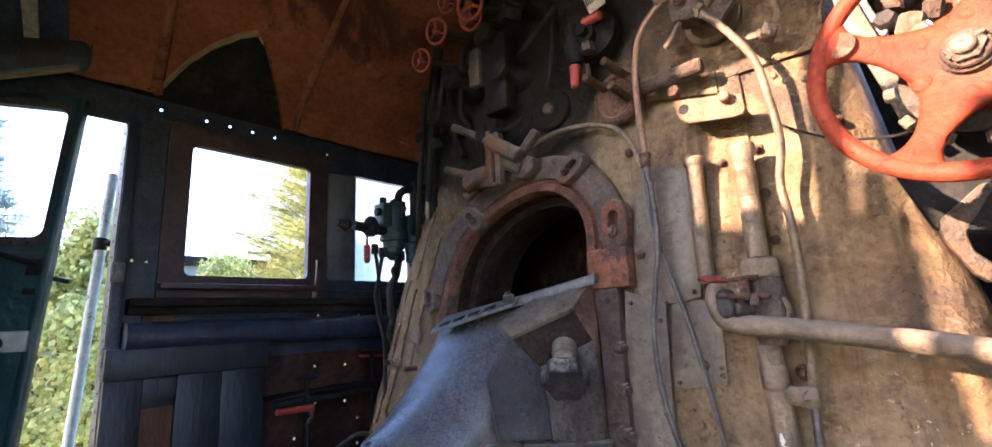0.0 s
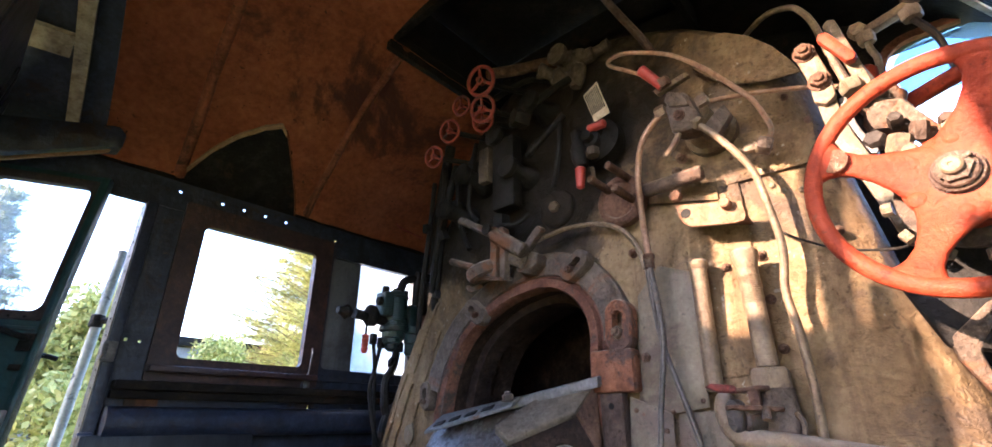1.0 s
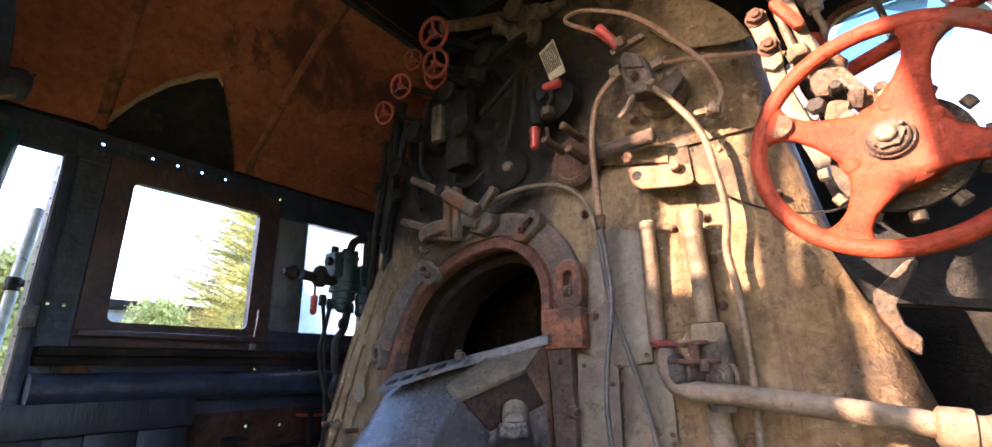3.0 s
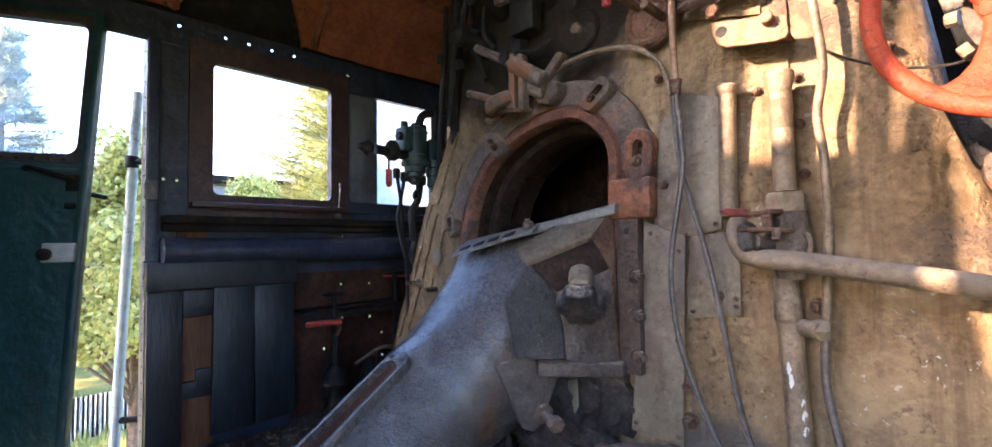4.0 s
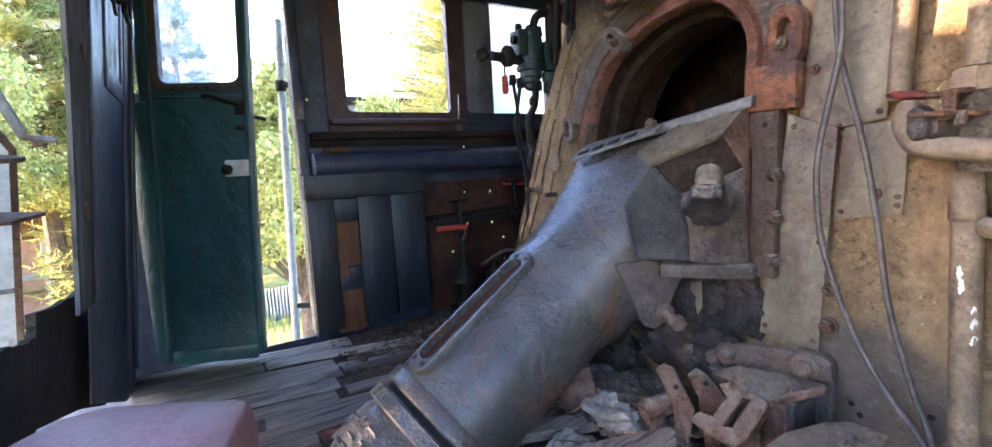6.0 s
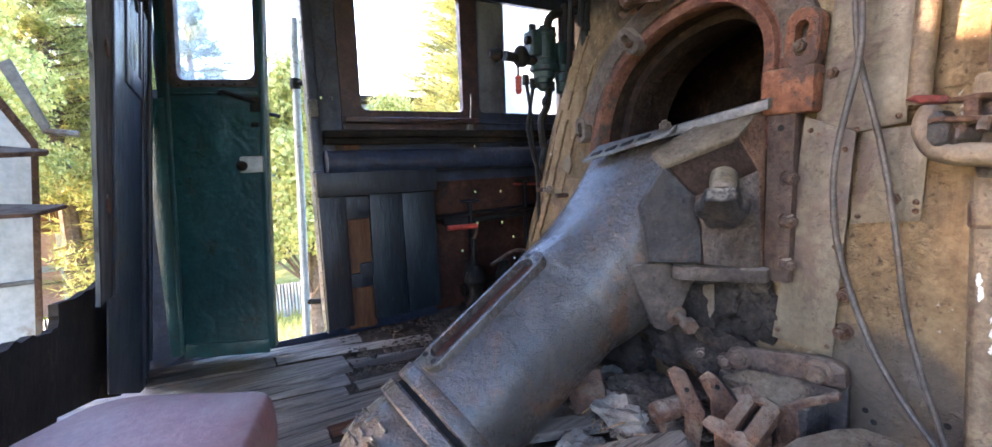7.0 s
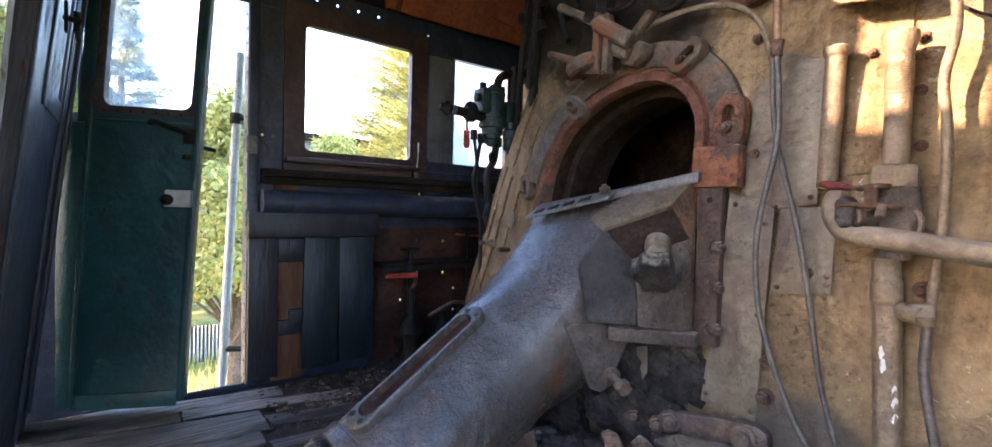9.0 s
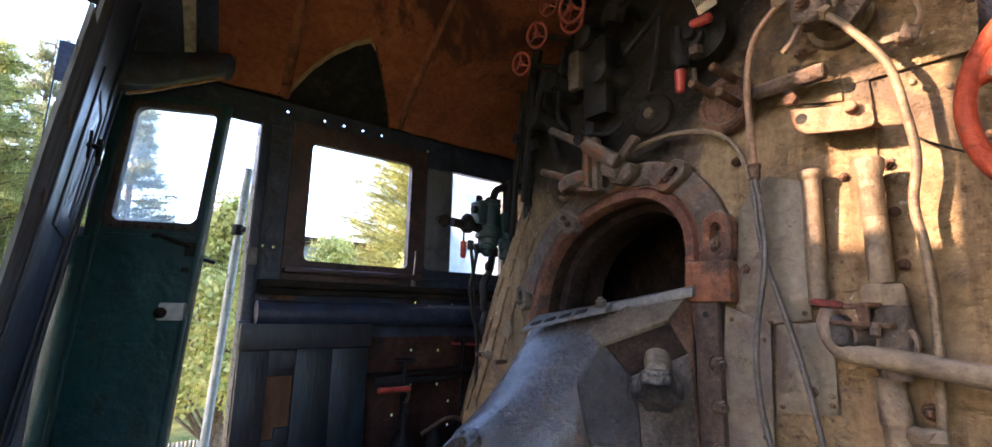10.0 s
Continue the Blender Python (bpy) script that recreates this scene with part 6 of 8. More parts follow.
part("union", hexnut((1.21, 0.345, 1.65), (-0.2, -0.6, -0.5), 0.02, 0.03), M_PIPE, tv)
part("union", hexnut((1.212, 0.415, 1.725), (0, 0.9, -0.1), 0.02, 0.03), M_PIPE, tv)
part("lever", prism([(1.20, 0.44, 1.80), (1.20, 0.34, 1.815), (1.20, 0.33, 1.80), (1.20, 0.43, 1.78)], (0.02, 0, 0), 0.004), M_PIPE, tv)
part("handle", rod((1.195, 0.405, 1.79), (1.165, 0.455, 1.865), 0.014, 0.017, bev=0.006), M_REDDIM, tv, "red painted handle")
part("pipe", tube([(1.215, 0.40, 1.80), (1.22, 0.451, 1.865), (1.215, 0.511, 1.919), (1.21, 0.568, 1.967), (1.20, 0.568, 1.984), (1.20, 0.519, 1.984), (1.20, 0.448, 1.947), (1.20, 0.373, 1.894), (1.205, 0.299, 1.814), (1.21, 0.241, 1.731), (1.225, 0.198, 1.667), (1.25, 0.18, 1.618), (1.27, 0.175, 1.587), (1.28, 0.188, 1.564)], 0.0068, 8, 6), M_COPPER, tv)
part("tee", box((1.262, 0.183, 1.535), (1.305, 0.218, 1.568), 0.004, (25, 0, 20)), M_CAST, tv)
part("tee_bolt", bolt((1.283, 0.218, 1.553), (-0.2, 1, 0), 0.012, 0.03), M_PIPE, tv)
part("side_pipe", tube([(1.235, 0.33, 1.72), (1.28, 0.22, 1.72), (1.33, 0.1, 1.71), (1.36, 0.02, 1.69)], 0.007, 8, 5), M_COPPER, tv)
# the round cover with three lugs, below it a flap
rc = thing("round_cover", (1.3, 0.60, 1.52), "rusty round inspection cover with three bar lugs", "cover")
part("disc", turned((1.335, 0.63, 1.535), (-1, 0.1, 0.0), [(0, 0.085), (0.028, 0.085), (0.036, 0.078), (0.038, 0.064), (0.032, 0.058), (0.034, 0.02)], 30), M_BROWN, rc)
for (y0, z0), (y1, z1) in (((0.588, 1.520), (0.592, 1.524)), ((0.664, 1.574), (0.670, 1.580)), ((0.592, 1.594), (0.606, 1.606))):
    part("bar_lug", rod((1.302, y0, z0), (1.19, y1, z1), 0.0125, bev=0.003), M_BROWN, rc)
fl = thing("hinged_flap", (1.3, 0.45, 1.52), "dark iron flap bolted on the boiler", "flap")
part("flap", rod((1.275, 0.535, 1.524), (1.275, 0.362, 1.527), 0.021, seg=18, bev=0.004), M_DBROWN, fl)
part("back", prism([(1.335, 0.56, 1.51), (1.335, 0.35, 1.46), (1.345, 0.35, 1.57), (1.35, 0.54, 1.68)], (0.01, 0, 0), 0.003), M_LAG, fl)
for y, z in ((0.51, 1.565), (0.45, 1.58), (0.43, 1.62)):
    part("bolt", bolt((1.335, y, z), (-1, 0, 0), 0.013, 0.018), M_BROWN, fl)
# latch bars at the fire door's upper left
lb = thing("door_latch", (1.25, 1.2, 1.42), "iron fire door latch with bars and a lever", "latch")
part("bar", rod((1.20, 1.25, 1.60), (1.20, 1.06, 1.487), 0.015, bev=0.004), M_CAST, lb)
part("barrel", rod((1.20, 1.078, 1.497), (1.22, 0.955, 1.412), 0.027, bev=0.006, seg=18), M_CAST, lb)
part("barrel", rod((1.24, 1.07, 1.432), (1.25, 0.975, 1.383), 0.024, bev=0.006, seg=18), M_CAST, lb)
part("arm", prism([(1.215, 0.875, 1.478), (1.215, 0.90, 1.495), (1.235, 1.0, 1.425), (1.235, 0.985, 1.395)], (0.03, 0, 0), 0.008), M_CAST, lb)
part("cheek", prism([(1.19, 1.085, 1.53), (1.19, 1.060, 1.525), (1.21, 1.078, 1.34), (1.21, 1.11, 1.345)], (0.03, 0, 0), 0.005), M_CAST, lb)
part("cheek", prism([(1.19, 1.045, 1.52), (1.19, 1.022, 1.51), (1.21, 1.036, 1.33), (1.21, 1.062, 1.335)], (0.03, 0, 0), 0.005), M_CAST, lb)
part("cross_web", prism([(1.20, 1.062, 1.50), (1.20, 1.045, 1.50), (1.20, 1.045, 1.46), (1.20, 1.062, 1.46)], (0.02, 0, 0), 0.003), M_CAST, lb)
part("bar", rod((1.24, 1.34, 1.463), (1.24, 1.19, 1.403), 0.014, bev=0.004), M_CAST, lb)
part("eye", ring((1.22, 1.145, 1.378), (-0.25, 0.3, 1), 0.048, 0.017, 26, 8, squash=1.5), M_CAST, lb, "worn rounded shackle")
part("eye_shelf", prism([(1.20, 1.19, 1.352), (1.20, 1.05, 1.325), (1.26, 1.04, 1.335), (1.26, 1.18, 1.362)], (0, 0, 0.014), 0.004), M_BROWN, lb)
part("foot", prism([(1.25, 1.02, 1.42), (1.25, 0.97, 1.43), (1.25, 0.925, 1.41), (1.25, 0.93, 1.375), (1.25, 0.97, 1.345), (1.25, 1.02, 1.36)], (0.06, 0, 0), 0.01), M_CAST, lb)
part("back_bar", tube([(1.28, 1.16, 1.60), (1.27, 1.10, 1.56), (1.27, 1.02, 1.55), (1.28, 0.98, 1.58)], 0.010, 8, 4), M_DARK, lb)
part("hook", tube([(1.26, 1.19, 1.345), (1.24, 1.22, 1.33), (1.25, 1.25, 1.345)], 0.009, 8, 4), M_CAST, lb)

# dark cluster of cocks and gauges at the boiler's upper left, with red hand wheels
def hand_wheel(c, axis, R, name="wheel_valve"):
    hw = thing(name, c, "small old red hand wheel on a valve spindle", "valve", "red hand wheel valves")
    part("rim", ring(c, axis, R, R * 0.14, 30, 10), M_REDWHEEL, hw)
    a, u, w = frame_of(axis)
    for k in range(3):
        t = 2 * math.pi * k / 3 + 0.5
        part("spoke", rod(Vector(c), Vector(c) + (u * math.cos(t) + w * math.sin(t)) * R * 0.92, R * 0.12, seg=8), M_REDWHEEL, hw)
    part("hub", turned(Vector(c) - a * R * 0.2, a, [(0, R * 0.28), (R * 0.35, R * 0.28), (R * 0.4, R * 0.2), (R * 0.6, R * 0.18)], 14), M_REDWHEEL, hw)
    part("spindle", rod(Vector(c) - a * 0.02, Vector(c) + Vector((0.30, -0.12, 0.02)), 0.012, seg=8), M_DARK, hw)
for px, R in (((1.20, 1.153, 2.21), 0.062), ((1.22, 1.16, 2.085), 0.055), ((1.24, 1.309, 2.18), 0.042), ((1.26, 1.196, 2.065), 0.048), ((1.20, 1.335, 2.04), 0.048), ((1.20, 1.43, 1.95), 0.044)):
    hand_wheel(px, (-0.9, -0.15, -0.25), R)
wp = thing("washout_cover", (1.35, 0.97, 1.56), "rust-stained round washout cover", "cover")
part("disc", turned((1.36, 0.905, 1.60), (-1, 0, 0.09), [(0, 0.075), (0.012, 0.075), (0.018, 0.068), (0.020, 0.02)], 28), M_LAG, wp)
part("centre_plug", hexnut((1.345, 0.905, 1.60), (-1, 0, 0.09), 0.022, 0.022), M_BROWN, wp)
single("bent_pipe", tube([(1.28, 1.02, 1.44), (1.29, 0.92, 1.475), (1.295, 0.80, 1.485), (1.30, 0.68, 1.46), (1.29, 0.60, 1.39), (1.285, 0.565, 1.29)], 0.008, 8, 6), M_PIPE, "thin dusty pipe curving over the fire hole", "pipe")
mani = thing("steam_manifold", (1.45, 1.2, 2.1), "sooty steam manifold with valve bodies", "manifold")
part("pipe", tube([(1.36, 1.26, 2.40), (1.40, 1.10, 2.365), (1.40, 0.965, 2.32), (1.40, 0.83, 2.245)], 0.026, 12, 6), M_BROWN, mani)
for c, d, r in (((1.40, 0.83, 2.24), (-1, 0.1, 0), 0.05), ((1.39, 0.80, 2.17), (0, -0.2, 1), 0.035), ((1.40, 0.88, 2.20), (-0.6, 0.6, 0.3), 0.038), ((1.40, 0.76, 2.24), (0.1, -1, 0.1), 0.03)):
    part("fitting", turned(c, d, [(-0.06, r * 0.6), (-0.02, r), (0.03, r), (0.04, r * 0.7), (0.07, r * 0.7), (0.08, r * 0.9), (0.10, r * 0.9), (0.105, r * 0.4)], 12), M_CAST, mani)
for pts, r in (([(1.36, 1.22, 2.24), (1.40, 1.05, 2.28), (1.42, 0.90, 2.20)], 0.014), ([(1.34, 1.10, 2.04), (1.30, 1.02, 2.00), (1.30, 0.92, 2.06), (1.36, 0.82, 2.14)], 0.016),
               ([(1.32, 1.40, 1.86), (1.29, 1.36, 1.74), (1.30, 1.34, 1.60), (1.30, 1.30, 1.52)], 0.012), ([(1.34, 1.58, 1.92), (1.31, 1.56, 1.70), (1.32, 1.60, 1.45), (1.34, 1.64, 1.22)], 0.011),
               ([(1.33, 1.50, 1.98), (1.30, 1.46, 1.80), (1.29, 1.48, 1.60), (1.31, 1.53, 1.38)], 0.014), ([(1.33, 1.30, 2.02), (1.29, 1.28, 1.90), (1.28, 1.29, 1.70), (1.29, 1.24, 1.62)], 0.010),
               ([(1.34, 0.86, 1.98), (1.30, 0.84, 1.86), (1.30, 0.86, 1.74), (1.33, 0.90, 1.68)], 0.010), ([(1.34, 1.02, 1.86), (1.29, 0.96, 1.84), (1.29, 0.90, 1.88), (1.33, 0.84, 1.96)], 0.013)):
    part("small_pipe", tube(pts, r, 8, 5), M_DARK, mani)
for c, d, r in (((1.31, 1.46, 1.60), (-0.3, 0.2, 1), 0.026), ((1.30, 1.57, 1.66), (0, 0, 1), 0.022), ((1.29, 1.28, 1.86), (0, 0, 1), 0.024), ((1.31, 1.36, 1.72), (-1, 0, 0), 0.03), ((1.33, 1.52, 1.36), (0, 0, 1), 0.02), ((1.31, 1.00, 2.00), (-1, 0.4, 0), 0.04)):
    part("union_nut", hexnut(c, d, r, r * 1.6), M_DARK, mani)
part("pipe", tube([(1.42, 1.12, 2.10), (1.46, 0.95, 2.14), (1.5, 0.8, 2.15)], 0.02, 10, 6), M_DARK, mani)
for c in ((1.42, 0.95, 2.05), (1.40, 1.12, 1.95), (1.38, 1.28, 1.82), (1.36, 1.36, 1.68), (1.40, 1.05, 1.78)):
    part("valve_body", turned(c, (-1, 0.1, 0.1), [(-0.05, 0.04), (0, 0.055), (0.04, 0.05), (0.06, 0.035), (0.12, 0.035), (0.13, 0.045), (0.15, 0.045), (0.16, 0.02)], 16), M_DARK, mani)
part("pipe", tube([(1.33, 1.42, 1.95), (1.31, 1.47, 1.7), (1.33, 1.52, 1.45), (1.36, 1.56, 1.2)], 0.018, 10, 6), M_DARK, mani)
part("pipe", tube([(1.36, 1.5, 2.1), (1.38, 1.58, 1.8), (1.40, 1.63, 1.5)], 0.025, 10, 6), M_DARK, mani)
gg = thing("water_gauge", (1.3, 1.12, 1.7), "sooty water gauge column", "gauge")
part("column", box((1.28, 1.05, 1.64), (1.34, 1.16, 1.95), 0.008), M_DARK, gg)
part("front_glass", box((1.268, 1.172, 1.775), (1.30, 1.225, 1.93), 0.004), M_CAST, gg, "dusty narrow gauge face")
part("nut", hexnut((1.29, 1.12, 1.56), (0, 0, 1), 0.035, 0.05), M_DARK, gg)
part("cock", turned((1.28, 1.10, 1.52), (-1, 0, 0), [(0, 0.03), (0.04, 0.035), (0.06, 0.02), (0.1, 0.02)], 12), M_DARK, gg)
tc = thing("test_cock", (1.3, 0.72, 1.72), "black test cock with a red handle", "cock")
part("disc", turned((1.36, 0.70, 1.78), (-1, 0, 0.1), [(0, 0.085), (0.05, 0.085), (0.06, 0.07), (0.09, 0.05)], 26), M_DARK, tc)
part("body", turned((1.27, 0.74, 1.68), (0, 0.1, 1), [(0, 0.02), (0.03, 0.03), (0.07, 0.03), (0.10, 0.02), (0.14, 0.02)], 14), M_DARK, tc)
part("handle", rod((1.26, 0.746, 1.595), (1.26, 0.741, 1.672), 0.014, 0.019, bev=0.006), M_REDDIM, tc, "hanging red handle")
part("handle", rod((1.25, 0.628, 1.795), (1.25, 0.695, 1.797), 0.015, bev=0.006), M_REDDIM, tc, "red handle")
part("lever_boss", turned((1.28, 0.69, 1.76), (-1, 0, 0), [(0, 0.03), (0.03, 0.03), (0.035, 0.018), (0.06, 0.018)], 14), M_DARK, tc)
part("union_nut", hexnut((1.265, 0.692, 1.70), (0, 0.1, 1), 0.024, 0.03), M_CAST, tc)
part("side_nut", hexnut((1.27, 0.735, 1.715), (0, 1, 0.1), 0.02, 0.03), M_BROWN, tc)
part("rod", rod((1.265, 0.70, 1.66), (1.265, 0.695, 1.60), 0.007, seg=8), M_CAST, tc)
pl = thing("enamel_plate", (1.3, 0.67, 1.9), "cream instruction plate with dark lines", "sign")
EN = [Vector(p) for p in ((1.28, 0.720, 1.965), (1.28, 0.662, 1.998), (1.28, 0.624, 1.850), (1.28, 0.684, 1.838))]
part("plate", prism(EN, (0.004, 0, 0), 0.001), M_BATTEN, pl)
for k in range(9):
    f, g = 0.06 + k * 0.1, 0.06 + k * 0.1 + 0.055
    a, b, c, d = EN[0].lerp(EN[1], f), EN[0].lerp(EN[1], g), EN[3].lerp(EN[2], g), EN[3].lerp(EN[2], f)
    part("text_bar", prism([a.lerp(d, 0.08), b.lerp(c, 0.08), c.lerp(b, 0.22), d.lerp(a, 0.22)], (-0.001, 0, 0), 0), M_DARK, pl)


# ---- reversing wheel and its column at the near side ----
WC = Vector((0.918, -0.088, 1.238))
WN = Vector((-1.0, 0.219, 0.065)).normalized()
rev = thing("reversing_wheel", WC, "chipped red cast iron reversing hand wheel", "hand wheel")
a_, u_, w_ = frame_of(WN)
WR = 0.186
DISH = 0.052                     # the hub lies behind the plane of the rim
HUB = WC - a_ * (DISH + 0.006)
part("rim", ring(WC, WN, WR, 0.0145, 64, 12, squash=0.9), M_RED, rev)
def spoke(t):
    bm = bmesh.new()
    o = u_ * math.cos(t) + w_ * math.sin(t)
    s = a_.cross(o)
    loops = []
    for r, hw, th in ((0.02, 0.052, 0.016), (0.055, 0.048, 0.015), (0.080, 0.034, 0.0135), (0.105, 0.0245, 0.012), (0.130, 0.020, 0.0115), (0.150, 0.0225, 0.0115), (0.164, 0.030, 0.012), (0.174, 0.042, 0.0125), (0.181, 0.056, 0.0115)):
        c = WC + o * r - a_ * DISH * max(0.0, 1 - (r - 0.05) / (WR - 0.05)) if r > 0.05 else WC + o * r - a_ * DISH
        loops.append([c + s * hw * math.copysign(abs(math.cos(k * math.pi / 10)) ** 0.6, math.cos(k * math.pi / 10)) + a_ * th * math.copysign(abs(math.sin(k * math.pi / 10)) ** 0.75, math.sin(k * math.pi / 10)) for k in range(20)])
    return rings(bm, loops)
for k in range(4):
    part("spoke", spoke(SPOKE0 + k * math.pi / 2), M_RED, rev)
part("hub", turned(HUB - a_ * 0.02, a_, [(0, 0.078), (0.03, 0.078), (0.0365, 0.070), (0.0385, 0.04), (0.0385, 0.02)], 36), M_RED, rev)
part("worn_patch", turned(WC + (u_ * math.cos(SPOKE0 - math.pi / 2) + w_ * math.sin(SPOKE0 - math.pi / 2)) * 0.158 + a_ * 0.002, a_, [(0, 0.022), (0.0012, 0.020), (0.0014, 0.008)], 14), M_BROWN, rev, "bare rusty patch where the paint is gone")
part("boss", turned(HUB + a_ * 0.016, a_, [(0, 0.036), (0.005, 0.037), (0.008, 0.033), (0.010, 0.030), (0.013, 0.033), (0.016, 0.033), (0.018, 0.027), (0.022, 0.029), (0.026, 0.027), (0.028, 0.022)], 28), M_DBROWN, rev, "greasy brown stack of washers")
part("nut", hexnut(HUB + a_ * 0.042, a_, 0.024, 0.010), M_CAST, rev)
part("split_pin", rod(HUB + a_ * 0.05 + u_ * 0.02 + w_ * 0.012, HUB + a_ * 0.05 - u_ * 0.024 - w_ * 0.014, 0.004, seg=8, bev=0.001), M_CAST, rev)
part("shaft_end", turned(HUB + a_ * 0.046, a_, [(0, 0.0145), (0.013, 0.014), (0.016, 0.011), (0.0162, 0.004), (0.0145, 0.003)], 22), M_PIPE, rev, "bare steel shaft end")
for k in range(6):
    t = 0.4 + k * math.pi / 3
    p = HUB + (u_ * math.cos(t) + w_ * math.sin(t)) * 0.062 + a_ * 0.017
    part("rivet", turned(p, a_, [(0, 0.014), (0.004, 0.013), (0.008, 0.007)], 14), M_RED, rev)
col = thing("reversing_column", (1.15, -0.15, 0.0), "dark cast reversing screw column with notched plate", "column")
part("shaft", rod(HUB - a_ * 0.02, WC - a_ * 0.35, 0.03, seg=16), M_CAST, col)
part("notch_disc", turned(WC - a_ * 0.11, a_, [(0, 0.10), (0.012, 0.10), (0.014, 0.06), (0.03, 0.055)], 36), M_CAST, col)
for k in range(12):
    t = k * 2 * math.pi / 12
    p = WC - a_ * 0.105 + (u_ * math.cos(t) + w_ * math.sin(t)) * 0.105
    part("notch", turned(p, (u_ * math.cos(t) + w_ * math.sin(t)), [(0, 0.012), (0.015, 0.012), (0.017, 0.008)], 8), M_PIPE, col)
part("bearing", prism([(1.12, -0.30, 0.95), (1.12, -0.02, 1.0), (1.14, 0.02, 1.12), (1.16, -0.10, 1.26), (1.16, -0.30, 1.24)], (0.05, 0, 0), 0.01), M_DARK, col)
part("bracket", prism([(1.12, -0.024, 1.016), (1.12, -0.061, 1.046), (1.12, -0.090, 1.072), (1.12, -0.107, 1.067), (1.12, -0.083, 1.029), (1.12, -0.058, 0.990), (1.12, -0.063, 0.959), (1.12, -0.083, 0.934), (1.12, -0.075, 0.903), (1.12, -0.055, 0.922), (1.12, -0.027, 0.982)], (0.06, 0, 0), 0.008), M_CAST, col, "rough dusty cast bracket")
part("stand", prism([(1.16, -0.24, 0.0), (1.16, -0.50, 0.0), (1.16, -0.42, 1.0), (1.16, -0.26, 1.0)], (0.12, 0, 0), 0.015), M_DARK, col)
# upright lever and linkage beside the wheel
def ribbon(pts, hw, depth, bev=0.004):
    """A flat bar with rounded ends along a line of (x, y, z), in planes across the engine."""
    q = smooth_path(pts, 4)
    left, right = [], []
    for i, p in enumerate(q):
        g = q[min(i + 1, len(q) - 1)] - q[max(i - 1, 0)]
        n_ = Vector((0, -g.z, g.y)).normalized() * hw
        left.append(p + n_)
        right.append(p - n_)
    g0, g1 = (q[0] - q[1]).normalized() * hw * 0.7, (q[-1] - q[-2]).normalized() * hw * 0.7
    return prism([q[0] + g0] + left + [q[-1] + g1] + right[::-1], (depth, 0, 0), bev)
lk = thing("brake_linkage", (1.2, 0.03, 1.5), "bolted steel linkage bars behind the reversing wheel", "linkage")
part("bar", ribbon([(1.20, 0.060, 1.72), (1.20, 0.046, 1.64), (1.20, 0.046, 1.578)], 0.022, 0.022, 0.005), M_PIPE, lk, "dusty slotted link")
part("bar", ribbon([(1.222, 0.046, 1.60), (1.21, 0.040, 1.51), (1.19, 0.022, 1.42), (1.17, -0.005, 1.31), (1.16, -0.03, 1.20)], 0.019, 0.016), M_PLATE, lk)
part("guide", ribbon([(1.23, 0.015, 1.58), (1.22, 0.012, 1.50), (1.21, -0.01, 1.42)], 0.008, 0.03, 0.002), M_STEEL, lk)
for y, z in ((0.060, 1.715), (0.046, 1.625)):
    part("bolt", bolt((1.20, y, z), (-1, 0, 0), 0.020, 0.020), M_BROWN, lk)
part("lever", ribbon([(1.235, -0.003, 1.80), (1.235, -0.012, 1.74), (1.235, -0.024, 1.66), (1.235, -0.034, 1.58)], 0.014, 0.016), M_PIPE, lk)
part("grip", ribbon([(1.20, 0.018, 1.748), (1.20, 0.0, 1.71), (1.20, -0.024, 1.66)], 0.013, 0.026, 0.006), M_RED, lk, "orange-red grip")
part("rod", rod((1.24, 0.010, 1.69), (1.23, -0.006, 1.59), 0.010, seg=12), M_CAST, lk)
part("union", hexnut((1.23, -0.004, 1.615), (0, -0.15, -1), 0.026, 0.03), M_PLATE, lk)
part("spring_stay", rod((1.25, -0.03, 1.66), (1.25, -0.055, 1.57), 0.009, seg=10), M_STEEL, lk)
part("red_knob", turned((1.34, -0.044, 1.655), (0, -0.1, 1), [(0, 0.016), (0.02, 0.02), (0.04, 0.019), (0.05, 0.01)], 14), M_RED, lk)
part("body", turned((1.31, -0.04, 1.50), (0, -0.35, 1), [(0, 0.03), (0.02, 0.045), (0.06, 0.045), (0.075, 0.03), (0.10, 0.03)], 14), M_CAST, lk)
part("cross_tube", rod((1.30, -0.01, 1.565), (1.30, -0.085, 1.60), 0.022, seg=14, bev=0.004), M_CAST, lk)
for k, (p, d, r, h) in enumerate((((1.23, -0.02, 1.44), (-1, 0.2, 0.3), 0.032, 0.04), ((1.21, -0.045, 1.40), (-0.2, -0.4, 1), 0.035, 0.05), ((1.24, -0.085, 1.43), (-0.3, -0.3, 1), 0.026, 0.05),
                                ((1.22, 0.002, 1.40), (-1, 0.2, 0), 0.020, 0.04), ((1.27, -0.06, 1.49), (-1, 0, 0.2), 0.022, 0.05), ((1.25, -0.14, 1.42), (-1, 0, 0.5), 0.026, 0.05),
                                ((1.30, -0.14, 1.47), (-1, 0, 0.2), 0.022, 0.05), ((1.25, -0.19, 1.39), (-1, 0, 0.5), 0.03, 0.05))):
    part("nut", hexnut(p, d, r * 0.66, h * 0.8, turn=k), (M_COCK, M_PIPE, M_DBROWN, M_COCK)[k % 4], lk)
part("slide_block", prism([(1.27, -0.045, 1.55), (1.27, -0.085, 1.555), (1.25, -0.135, 1.44), (1.25, -0.095, 1.43)], (0.05, 0, 0), 0.006), M_CAST, lk)
